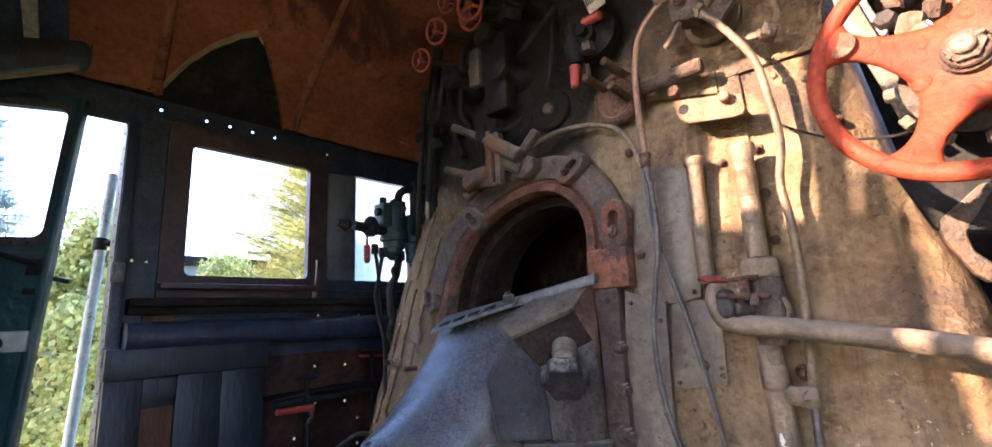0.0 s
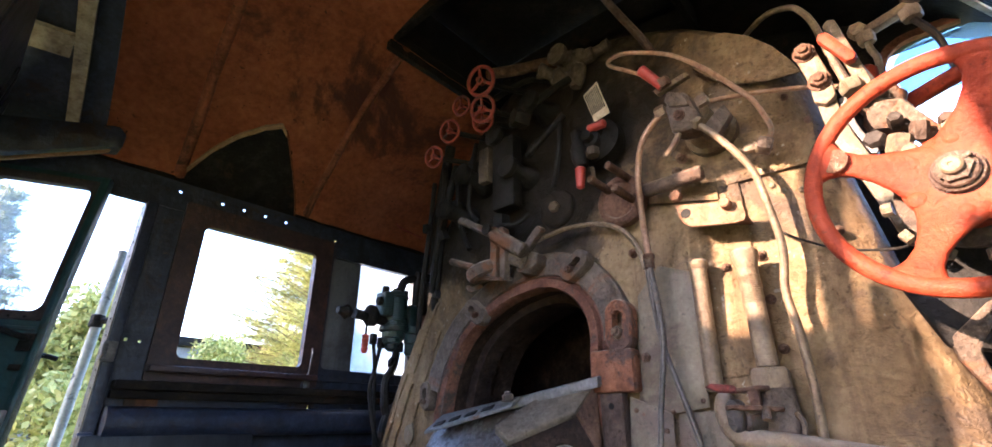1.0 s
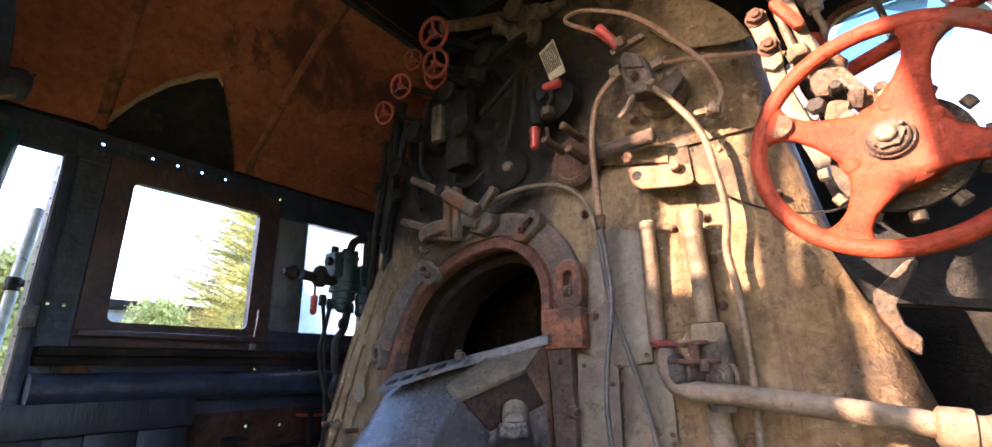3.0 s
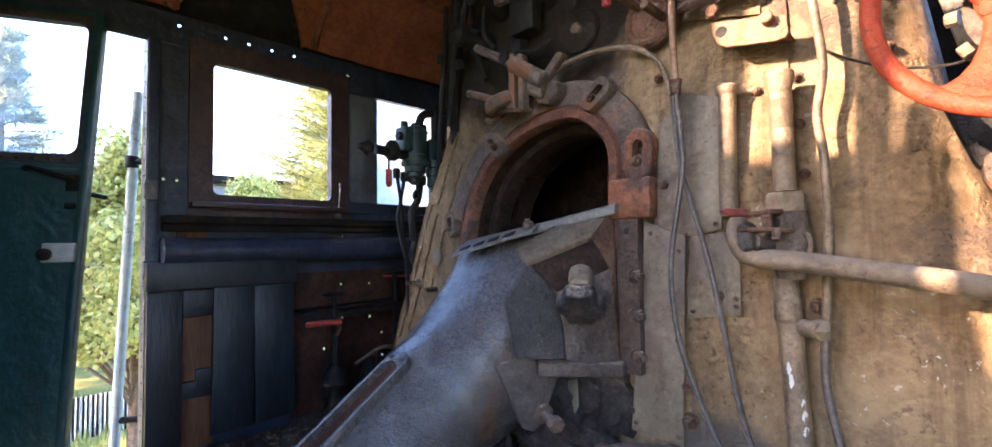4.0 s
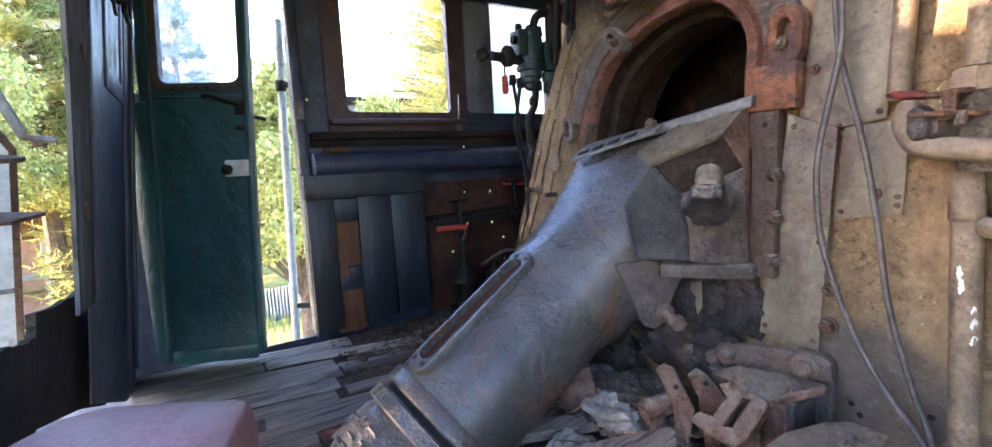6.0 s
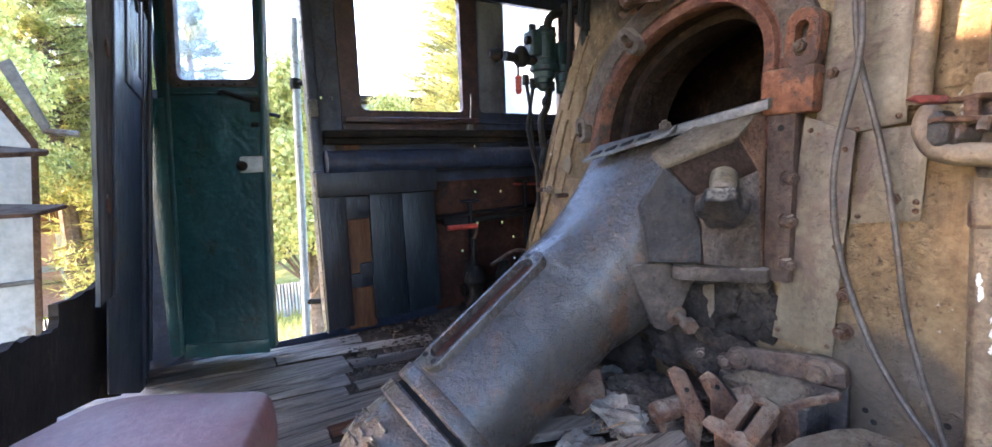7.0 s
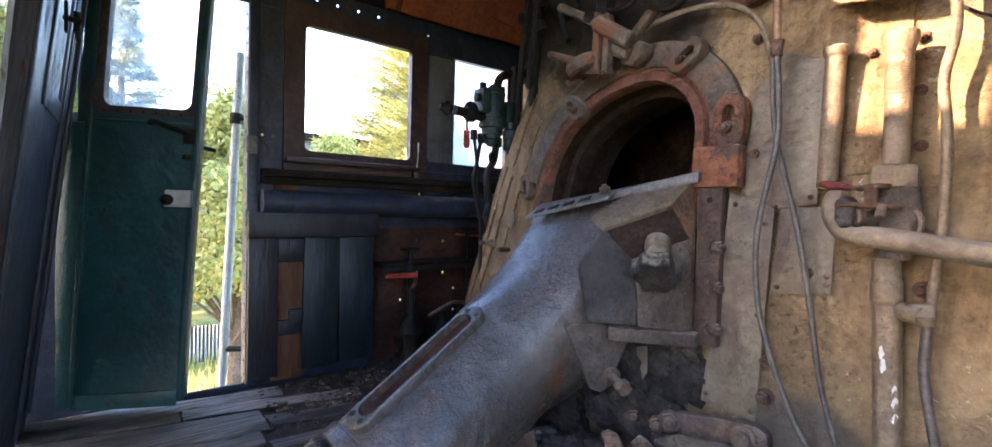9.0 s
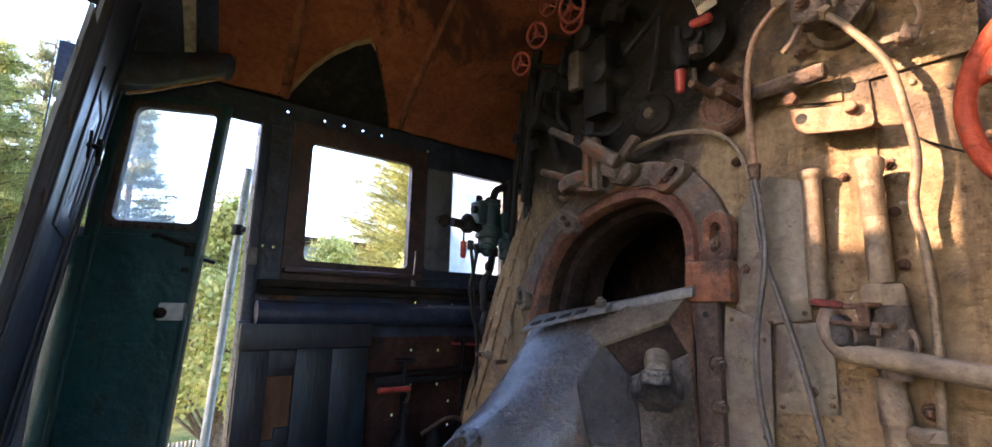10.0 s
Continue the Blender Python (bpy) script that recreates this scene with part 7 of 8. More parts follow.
part("slide_bar", prism([(1.20, 0.02, 1.385), (1.20, -0.22, 1.355), (1.20, -0.22, 1.33), (1.20, 0.01, 1.36)], (0.07, 0, 0), 0.006), M_BROWN, lk)
part("spindle", rod((1.30, 0.0, 1.47), (1.22, 0.0, 1.36), 0.018), M_DARK, lk)
part("wedge", prism([(1.26, -0.10, 1.45), (1.26, -0.125, 1.44), (1.24, -0.16, 1.36), (1.24, -0.13, 1.36)], (0.02, 0, 0), 0.003), M_STEEL, lk)
part("cross_shaft", rod((1.55, -0.05, 1.66), (1.5, -0.55, 1.80), 0.022), M_RED, lk, "red painted cross shaft")
ov = thing("overhead_valve", (1.4, 0.0, 1.95), "dusty overhead pipe bracket with hanging pipes", "pipework")
part("bar", prism([(1.385, -0.045, 1.845), (1.385, -0.052, 1.825), (1.385, -0.172, 1.855), (1.385, -0.172, 1.882)], (0.03, 0, 0), 0.004), M_PIPE, ov)
part("end_lug", hexnut((1.40, -0.055, 1.845), (-1, 0, 0), 0.022, 0.03), M_PIPE, ov)
part("end_lug", turned((1.40, -0.178, 1.885), (-1, 0, 0.2), [(0, 0.024), (0.03, 0.024), (0.034, 0.014), (0.045, 0.014)], 14), M_PIPE, ov)
part("nut", hexnut((1.38, -0.164, 1.845), (0, 0, -1), 0.024, 0.032), M_PIPE, ov)
part("nut", hexnut((1.375, -0.067, 1.822), (0, 0, -1), 0.021, 0.032), M_PIPE, ov)
part("pipe", tube([(1.38, -0.163, 1.815), (1.40, -0.178, 1.800), (1.43, -0.195, 1.785), (1.46, -0.206, 1.76), (1.47, -0.21, 1.70)], 0.009, 8, 6), M_GREYPIPE, ov)
part("pipe", tube([(1.372, -0.066, 1.79), (1.362, -0.068, 1.76), (1.36, -0.074, 1.73), (1.36, -0.071, 1.695), (1.35, -0.06, 1.66)], 0.008, 8, 6), M_PIPE, ov)
part("main_pipe", tube([(1.23, -0.001, 1.604), (1.24, 0.012, 1.704), (1.25, 0.018, 1.763), (1.26, 0.026, 1.831), (1.28, 0.039, 1.89), (1.30, 0.061, 1.942), (1.32, 0.097, 1.973), (1.36, 0.132, 2.006), (1.42, 0.174, 2.038), (1.55, 0.229, 2.115)], 0.0085, 10, 6), M_PIPE, ov)
brace = single("roof_stay", tube([(1.30, 0.46, 2.02), (1.29, 0.49, 2.10), (1.24, 0.58, 2.30), (1.22, 0.62, 2.45)], 0.014, 8, 4), M_DBROWN, "dusty roof stay above the boiler", "stay")
# front spectacle window on the near side, with a blue-tinted pane
w4 = thing("window_4", (FRONT_X, -0.34, 1.5), "front spectacle window with a blue-tinted sun pane", "window", kind="structure")
def spectacle(y0, y1, z0, z1, g):
    out = []
    for cy, cz, s in ((y1 - 0.1, z1 - 0.1, 0), (y0 + 0.1, z1 - 0.1, 1), (y0 + 0.1, z0 + 0.1, 2), (y1 - 0.1, z0 + 0.1, 3)):
        for k in range(6):
            t = (s + k / 5) * math.pi / 2
            out.append((cy + (0.1 + g) * math.cos(t), cz + (0.1 + g) * math.sin(t)))
    return out
def spec_frame():
    bm = bmesh.new()
    lps = []
    for g, x in ((0.0, 2.098), (0.0, 2.07), (0.03, 2.07), (0.03, 2.098)):
        lps.append([Vector((x, y, z)) for y, z in spectacle(-0.56, -0.12, 1.5, 2.2, g)])
    return rings(bm, lps, caps=False, closed=True)
part("window_frame", spec_frame(), M_RUST, w4)
part("sun_pane", prism([(2.085, y, z) for y, z in spectacle(-0.50, -0.13, 1.95, 2.19, -0.01)], (0.004, 0, 0), 0), M_BLUEGLASS, w4, "blue-tinted sun pane").visible_shadow = False

# ---- floor: timber planks, dirt, seat, and things lying about ----
def floor_dirt():
    bm = bmesh.new()
    bmesh.ops.create_grid(bm, x_segments=110, y_segments=110, size=1)
    for v in bm.verts:
        v.co = Vector((0.62 + v.co.x * 1.46, 0.95 + v.co.y * 1.56, 0))
        h = -0.018 + 0.014 * noise.noise(v.co * 5) + 0.010 * noise.noise(v.co * 17) + 0.006 * noise.noise(v.co * 45)
        if v.co.x > 0.85 and v.co.y > 0.2:
            h += 0.04 * min(1, (v.co.x - 0.85) * 3) * (0.6 + 0.5 * noise.noise(v.co * 7))
        v.co.z = h
    return bm
single("floor_dirt", floor_dirt(), M_DEBRIS, "coal dust and dirt over the cab floor", "dirt", kind="stuff")
rnd = random.Random(11)
planks = [  # x from, x to, y at x = 0.2, width, slope
    (0.15, 0.56, 2.415, 0.115, -0.14), (-0.78, 0.16, 2.44, 0.16, -0.05), (0.17, 0.86, 2.305, 0.095, -0.20), (-0.78, 0.43, 2.135, 0.205, -0.18), (-0.78, 0.16, 2.30, 0.12, -0.15),
    (0.44, 0.95, 2.135, 0.105, -0.22), (-0.78, 0.39, 1.955, 0.115, -0.14), (0.40, 1.02, 1.85, 0.085, -0.06), (-0.78, 0.36, 1.845, 0.085, -0.10), (0.10, 1.0, 1.755, 0.085, -0.07),
    (-0.78, 0.92, 1.655, 0.105, -0.07), (0.24, 0.52, 1.565, 0.075, -0.05), (-0.78, 0.23, 1.545, 0.105, -0.04), (-0.78, 0.36, 1.43, 0.115, -0.03)]
planks += [(0.50, 0.93, 1.225, 0.10, -0.40), (0.84, 1.10, 1.265, 0.085, -0.50)]
planks += [(-0.34, 0.25 + 0.05 * k, 1.30 - 0.125 * k, 0.12, 0.0) for k in range(16)]
def plank_bm(x0, x1, yc, w, slope, seed):
    """A worn plank: split ends, cupped face, cracks along the grain."""
    bm = bmesh.new()
    r_ = random.Random(seed)
    nx, ny = 18, 10
    th = 0.035
    crack, crack_from = r_.randint(3, 7), r_.uniform(-0.5, 0.7)
    crack_to = crack_from + r_.uniform(0.3, 0.8)
    top = []
    for i in range(nx + 1):
        row = []
        for j in range(ny + 1):
            f, g = i / nx, j / ny
            x = x0 + (x1 - x0) * f
            if i in (0, nx):
                x += 0.006 * noise.noise((g * 2.5, seed, i)) + r_.uniform(-0.002, 0.002)
            y = yc + slope * (x - 0.2) + w * (g - 0.5) + 0.004 * noise.noise((x * 6, seed, g))
            z = 0.004 * math.sin(g * math.pi) - (0.006 if j in (0, ny) else 0) + 0.0004 * noise.noise((x * 5, y * 40, seed))
            if j == crack and crack_from < f < crack_to:
                z -= 0.008
            row.append(bm.verts.new((x, y, z + 0.006 * noise.noise((seed * 3.1, f * 1.5, 0)))))
        top.append(row)
    for i in range(nx):
        for j in range(ny):
            bm.faces.new((top[i][j], top[i + 1][j], top[i + 1][j + 1], top[i][j + 1]))
    bmesh.ops.solidify(bm, geom=bm.faces[:], thickness=th)
    return bm
for k, (x0, x1, yc, w, slope) in enumerate(planks):
    part("plank", plank_bm(x0, x1, yc, w, slope, k), M_WOODE if k == 11 else M_WOOD, cab, smooth=False)
seat = thing("seat_pad", (-0.1, 0.5, 0.0), "dusty maroon vinyl driver's seat pad", "seat")
def seat_bm():
    """A flat pad with rounded corners and a soft edge."""
    corners = [(0.010, 0.569), (-0.158, 0.672), (-0.245, 0.575), (-0.25, 0.34), (-0.065, 0.34)]
    rads = [0.022, 0.05, 0.04, 0.03, 0.03]
    line = []
    n = len(corners)
    for i, c in enumerate(corners):
        p, a, b = Vector(c), (Vector(corners[i - 1]) - Vector(c)).normalized(), (Vector(corners[(i + 1) % n]) - Vector(c)).normalized()
        for k in range(7):
            f = k / 6
            q = p + a * rads[i] * (1 - f) ** 2 + b * rads[i] * f ** 2
            line.append(q)
    mid = Vector((-0.10, 0.5))
    bm = bmesh.new()
    def lp(sc, z):
        return [Vector((mid.x + (q.x - mid.x) * sc, mid.y + (q.y - mid.y) * sc, z)) for q in line]
    return rings(bm, [lp(0.95, 0.555), lp(0.99, 0.562), lp(1.005, 0.575), lp(1.005, 0.588), lp(0.995, 0.601), lp(0.975, 0.611), lp(0.945, 0.617), lp(0.90, 0.620), lp(0.6, 0.623), lp(0.2, 0.624)])
part("cushion", seat_bm(), M_SEAT, seat)
part("base", box((-0.20, 0.40, 0.0), (-0.10, 0.52, 0.563), 0.01), M_DARK, seat, "dark wooden seat box")

# floor bracket, yoke and levers in front of the boiler
fb = thing("floor_bracket", (1.2, 0.6, 0.05), "rusty dust-covered bracket bolted below the boiler", "bracket")
part("block", prism([(1.196, 0.746, 0.322), (1.222, 0.636, 0.338), (1.244, 0.541, 0.345), (1.246, 0.513, 0.329), (1.239, 0.505, 0.285), (1.214, 0.616, 0.275), (1.189, 0.721, 0.262)], (0.06, 0.013, -0.013), 0.008), M_DBROWN, fb)
part("shelf", prism([(1.107, 0.749, 0.266), (1.153, 0.699, 0.290), (1.182, 0.600, 0.298), (1.200, 0.505, 0.298), (1.188, 0.499, 0.290), (1.145, 0.554, 0.268), (1.106, 0.588, 0.246), (1.112, 0.673, 0.260)], (0.017, 0.003, -0.026), 0.006), M_DUSTY, fb, "dust-covered sloping shelf")
part("lip", prism([(1.103, 0.589, 0.252), (1.123, 0.543, 0.284), (1.144, 0.483, 0.317), (1.138, 0.477, 0.300), (1.121, 0.524, 0.272), (1.105, 0.571, 0.246)], (0.026, 0.003, -0.008), 0.006), M_BROWN, fb, "red-brown rolled lip")
part("cheek", prism([(1.178, 0.567, 0.245), (1.193, 0.501, 0.284), (1.20, 0.487, 0.312), (1.21, 0.480, 0.02), (1.19, 0.549, 0.02)], (0.02, 0.004, 0), 0.004), M_SLATE, fb)
part("rust_panel", prism([(1.092, 0.612, 0.03), (1.108, 0.588, 0.240), (1.119, 0.543, 0.268), (1.112, 0.527, 0.03)], (0.012, 0.002, 0), 0.003), M_BROWN, fb, "rust-brown side panel")
part("base", box((1.13, 0.52, 0.0), (1.26, 0.78, 0.26), 0.012, (0, 0, -8)), M_SLATE, fb)
for p, r in (((1.185, 0.783, 0.273), 0.021), ((1.18, 0.744, 0.299), 0.025), ((1.20, 0.87, 0.262), 0.022)):
    part("bolt", bolt(p, (-0.7, -0.35, 0.25), r, 0.036), M_DBROWN, fb)
part("bolt", turned((1.215, 0.560, 0.316), (-0.9, -0.2, 0.05), [(0, 0.032), (0.006, 0.032), (0.010, 0.022), (0.028, 0.021), (0.034, 0.015), (0.040, 0.014), (0.043, 0.008)], 18), M_BROWN, fb)
yk = thing("yoke", (1.0, 0.6, 0.05), "rust-brown forked iron yoke lying by the boiler", "yoke")
def yoke_bm():
    """Three webs round an open slot, in one tilted plane."""
    bm = bmesh.new()
    deep = (0.026, 0.004, -0.021)
    prism([(1.052, 0.687, 0.271), (1.069, 0.655, 0.286), (1.053, 0.622, 0.260), (1.000, 0.639, 0.197), (1.004, 0.670, 0.208), (1.041, 0.657, 0.252)], deep, 0.003, bm)
    prism([(0.978, 0.719, 0.185), (0.998, 0.705, 0.207), (1.004, 0.670, 0.208), (1.000, 0.639, 0.197), (1.006, 0.620, 0.201), (0.996, 0.584, 0.181), (0.983, 0.600, 0.168), (0.978, 0.632, 0.168)], deep, 0.003, bm)
    prism([(1.069, 0.655, 0.286), (1.067, 0.570, 0.267), (1.060, 0.564, 0.258), (0.996, 0.584, 0.181), (1.006, 0.620, 0.201), (1.056, 0.604, 0.260), (1.053, 0.622, 0.260)], deep, 0.003, bm)
    return bm
part("fork", yoke_bm(), M_BROWN, yk)
part("leg", prism([(1.02, 0.63, 0.17), (1.06, 0.58, 0.20), (1.08, 0.58, 0.0), (1.03, 0.63, 0.0)], (0.02, 0.02, 0), 0.005), M_BROWN, yk)
for k, (tip, q) in enumerate((("bare worn tip", [(1.019, 0.857, 0.262), (1.035, 0.843, 0.277), (1.047, 0.817, 0.268), (1.047, 0.750, 0.174), (1.025, 0.757, 0.05), (1.005, 0.777, 0.05), (1.018, 0.796, 0.172)]),
                              ("bare worn tip", [(1.043, 0.773, 0.264), (1.062, 0.758, 0.287), (1.071, 0.737, 0.277), (1.081, 0.682, 0.223), (1.065, 0.690, 0.04), (1.045, 0.710, 0.04), (1.045, 0.738, 0.219)]))):
    lv = thing("lever_arm", q[4], "flat rusty lever arm with a pin hole", "lever", "lever arms by the boiler")
    n_ = Vector((0.795, 0.497, -0.348))
    part("arm", prism(q, n_ * 0.03, 0.007), M_BROWN, lv)
    c = (Vector(q[1]) + Vector(q[2]) + Vector(q[3]) + Vector(q[6])) / 4
    part("pin_hole", turned(c - n_ * 0.001, -n_, [(0, 0.007), (0.0012, 0.006)], 10), M_DARK, lv)
    d = (Vector(q[1]) + Vector(q[2])) / 2
    part("worn_tip", prism([Vector(q[0]) - n_ * 0.001, Vector(q[1]) - n_ * 0.001, Vector(q[2]) - n_ * 0.001, d + Vector((-0.004, -0.006, -0.026)) - n_ * 0.001], n_ * 0.02, 0.004), M_CAST, lv, tip)
for q, mat in ((((0.60, 1.21, 0.060), (0.62, 1.12, 0.060), (0.93, 0.99, 0.070), (0.95, 1.06, 0.070)), 0), (((0.772, 0.923, 0.087), (0.931, 0.854, 0.103), (1.020, 0.803, 0.113), (1.008, 0.779, 0.111), (0.915, 0.700, 0.102), (0.729, 0.845, 0.083)), 1)):
    single("loose_plank", prism(q, (0, 0, -0.03), 0.004), M_WOODL, "short loose weathered plank among the rubbish", "plank", "loose planks", smooth=False)
stub = thing("short_pipe", (1.0, 0.84, 0.05), "short rusty pipe stub lying in the rubbish", "pipe stub")
part("pipe", turned((0.968, 0.856, 0.150), (0.09, -0.026, 0.012), [(0.012, 0.014), (0.0, 0.016), (0.0, 0.027), (0.01, 0.030), (0.095, 0.029), (0.10, 0.02)], 18), M_BROWN, stub)
part("foot", box((0.985, 0.825, 0.03), (1.03, 0.875, 0.128), 0.008), M_DBROWN, stub)
part("gusset", prism([(0.863, 1.119, 0.170), (0.896, 1.085, 0.196), (0.940, 1.039, 0.222), (0.951, 1.007, 0.103), (0.891, 1.061, 0.004)], (0.012, 0.012, 0), 0.005), M_BROWN, stoker, "rusty gusset plate")
def crumpled(c, s, seed, flat=0.25):
    bm = bmesh.new()
    bmesh.ops.create_icosphere(bm, subdivisions=3, radius=1)
    for v in bm.verts:
        n = noise.noise(v.co * 1.7 + Vector((seed, 0, 0))) + 0.5 * noise.noise(v.co * 4 + Vector((0, seed, 0)))
        k = 1 + 0.45 * n
        v.co = Vector((v.co.x * s[0] * k, v.co.y * s[1] * k, v.co.z * s[2] * (k + flat * n)))
        v.co += Vector(c)
    return bm
single("crumpled_paper", crumpled((0.955, 0.965, 0.10), (0.07, 0.095, 0.045), 3), M_PAPER, "crumpled grey paper on the floor", "paper", smooth=False)
single("crumpled_paper", crumpled((0.80, 0.98, 0.045), (0.075, 0.05, 0.03), 8), M_PAPER, "torn crumpled grey paper on the floor", "paper", smooth=False)
single("foil_scrap", crumpled((1.07, 1.13, 0.14), (0.045, 0.035, 0.018), 5), M_STEEL, "shiny scrap of foil among the rubbish", "foil", smooth=False)
for k in range(14):
    a, L = rnd.uniform(0, 3.14), rnd.uniform(0.05, 0.16)
    c = Vector((rnd.uniform(0.9, 1.15), rnd.uniform(0.85, 1.15), 0.06 + rnd.uniform(0, 0.05)))
    o = Vector((math.cos(a), math.sin(a), rnd.uniform(-0.15, 0.3))) * L / 2
    single("straw", tube([c - o, c + Vector((0, 0, 0.012)), c + o], 0.0022, 5, 3), M_LINING_EDGE, "dry straw stalk in the rubbish", "straw", "straw stalks")
def stones(n, x0, x1, y0, y1, z, s, seed):
    bm = bmesh.new()
    r_ = random.Random(seed)
    for k in range(n):
        b = bmesh.new()
        bmesh.ops.create_icosphere(b, subdivisions=1, radius=1)
        q = s * r_.uniform(0.4, 1.3)
        c = Vector((r_.uniform(x0, x1), r_.uniform(y0, y1), z))
        for v in b.verts:
            v.co = c + Vector((v.co.x, v.co.y * r_.uniform(0.7, 1.1), v.co.z * 0.6)) * q * r_.uniform(0.75, 1.2)
        join(bm, b)
    return bm
def heap(c, s3, seed, sub=4, rough=0.5):
    """A rough lump of broken clinker and mortar."""
    bm = bmesh.new()
    bmesh.ops.create_icosphere(bm, subdivisions=sub, radius=1)
    for v in bm.verts:
        q = v.co.copy()
        k = 1 + rough * (noise.noise(q * 1.6 + Vector((seed, 0, 0))) + 0.55 * noise.noise(q * 4.3 + Vector((0, seed, 0))) + 0.3 * noise.noise(q * 11))
        v.co = Vector(c) + Vector((q.x * s3[0], q.y * s3[1], q.z * s3[2])) * k
    return bm
single("clinker_lump", heap((1.27, 0.95, 0.42), (0.05, 0.16, 0.12), 2), M_CLINKER, "dark broken fire-clay below the stoker box", "clinker")
single("clinker_lump", heap((1.25, 0.90, 0.25), (0.08, 0.20, 0.10), 5), M_CLINKER, "dusty crumbled fire-clay against the boiler", "clinker")
single("clinker_lump", heap((1.10, 0.98, 0.085), (0.17, 0.18, 0.075), 9, 5), M_DEBRIS, "heap of dirt and crumbs under the stoker", "dirt heap", smooth=False)
# dark lump stands for broken clay and for the shade in the recess
single("clinker_lump", heap((1.30, 0.81, 0.42), (0.035, 0.12, 0.10), 14), M_CLINKER, "crumbled fire-clay below the box, dark also for the recess's shade", "clinker")
# added lump, its dark colour stands in for the shade behind the tube
single("clinker_lump", heap((1.220, 1.218, 0.140), (0.07, 0.13, 0.11), 21), M_CLINKER, "added dark lump standing in for shade behind the stoker tube", "clinker")
single("clay_flake", prism([(1.235, 0.90, 0.46), (1.225, 0.855, 0.475), (1.215, 0.845, 0.40), (1.22, 0.87, 0.36), (1.235, 0.91, 0.38)], (0.015, 0.01, 0), 0.004), M_PLATE, "pale flake of fire-clay", "flake")
single("coal_rubble", stones(260, 0.45, 1.35, 2.05, 2.45, 0.0, 0.014, 5), M_DEBRIS, "lumps of coal and rubble by the locker", "rubble", kind="stuff", smooth=False)
single("rubble", stones(420, 0.88, 1.22, 0.74, 1.25, 0.085, 0.012, 6), M_DIRT, "rusty crumbs and rubble under the stoker", "rubble", kind="stuff", smooth=False)
single("chippings", stones(120, 0.40, 0.95, 1.93, 2.03, -0.012, 0.009, 7), M_DEBRIS, "grey chippings between the planks", "chippings", kind="stuff", smooth=False)
single("end_plate", prism([(0.986, 0.531, 0.206), (1.043, 0.519, 0.224), (1.113, 0.472, 0.246), (1.145, 0.432, 0.256), (1.15, 0.36, 0.256), (1.03, 0.36, 0.215)], (0.006, 0, -0.02), 0.006), M_DUSTY, "dusty loose steel plate by the boiler", "plate")
single("plate_prop", box((1.05, 0.38, 0.0), (1.12, 0.45, 0.222), 0.006), M_WOODL, "short timber block propping a loose plate", "block")

# ---- overhead at the rear: beams under the roof ----
def on_roof(outline_xy, off, thick):
    """A thin piece lying under the roof's curve, from rows of left and right (x, y)."""
    bm = bmesh.new()
    loops = []
    for (xa, ya), (xb, yb) in outline_xy:
        loops.append([Vector((xa, ya, roof_z(ya, off))), Vector((xb, yb, roof_z(yb, off))), Vector((xb, yb, roof_z(yb, off + thick))), Vector((xa, ya, roof_z(ya, off + thick)))])
    return rings(bm, loops)
single("roof_panel", arch(-0.23, 0.32, 1.70, 2.50, 0.018, 0.008), M_WALL, "dark blue painted roof sheet over the side door", "roof sheet", kind="structure")
rb = thing("roof_batten", (0.1, 2.4, 2.0), "pale dusty timber batten under the roof with a cross piece", "batten")
part("batten", on_roof([((0.092 - 0.245 * (2.46 - y), y), (0.130 - 0.215 * (2.46 - y), y - 0.008)) for y in [2.465 - 0.06 * k for k in range(22)]], 0.045, 0.02), M_BATTEN, rb)
part("cross_piece", on_roof([((-0.24 + 0.05 * k, 2.145 - 0.005 * k), (-0.24 + 0.05 * k + 0.006, 2.222 - 0.005 * k)) for k in range(6)], 0.047, 0.014), M_BATTEN, rb)
single("bent_sheet", on_roof([((0.172 - 0.30 * f + 0.20 * f * f, 2.41 - 0.75 * f), (0.20 - 0.17 * f, 2.36 - 0.72 * f)) for f in [k / 14 for k in range(15)]], 0.06, 0.008), M_WALL, "bent dark sheet strip hanging from the roof", "sheet")
# strip out of view, added to cut off the sun above the linkage
single("roof_valance", box((REAR_X - 0.05, -0.1, 2.27), (REAR_X - 0.01, 0.748, 2.6), 0), M_DARK, "unseen strip added under the roof's rear edge to cut the sun", "wall", kind="structure", smooth=False)
# rear bulkhead under the roof
rbk = thing("rear_bulkhead", (REAR_X, 1.5, 2.3), "sooty bulkhead over the rear opening", "wall", kind="structure")
part("sheet", box((REAR_X - 0.05, 1.25, 2.0), (REAR_X - 0.01, 2.2, 2.6), 0), M_DARK, rbk)
# added sheet out of view, its lower edge set to trim the sun
part("sheet", box((REAR_X - 0.05, 0.75, 2.10), (REAR_X - 0.01, 1.248, 2.6), 0), M_DARK, rbk)

# sheet and strip out of view, added to bound the sun on the boiler
cv = thing("sun_screen", (-0.62, 1.6, 2.6), "unseen dark sheet and strip added behind the roof to block the sun", "canvas")
part("sheet", box((-0.64, 1.27, 1.5), (-0.62, 2.1, 2.62), 0.004), M_DARK, cv)
part("strip", box((-0.66, 0.99, 1.60), (-0.64, 1.055, 2.33), 0.004), M_DARK, cv)
part("cord", rod((-0.65, 1.02, 2.33), (-0.65, 1.02, 2.62), 0.006, seg=6), M_DARK, cv)

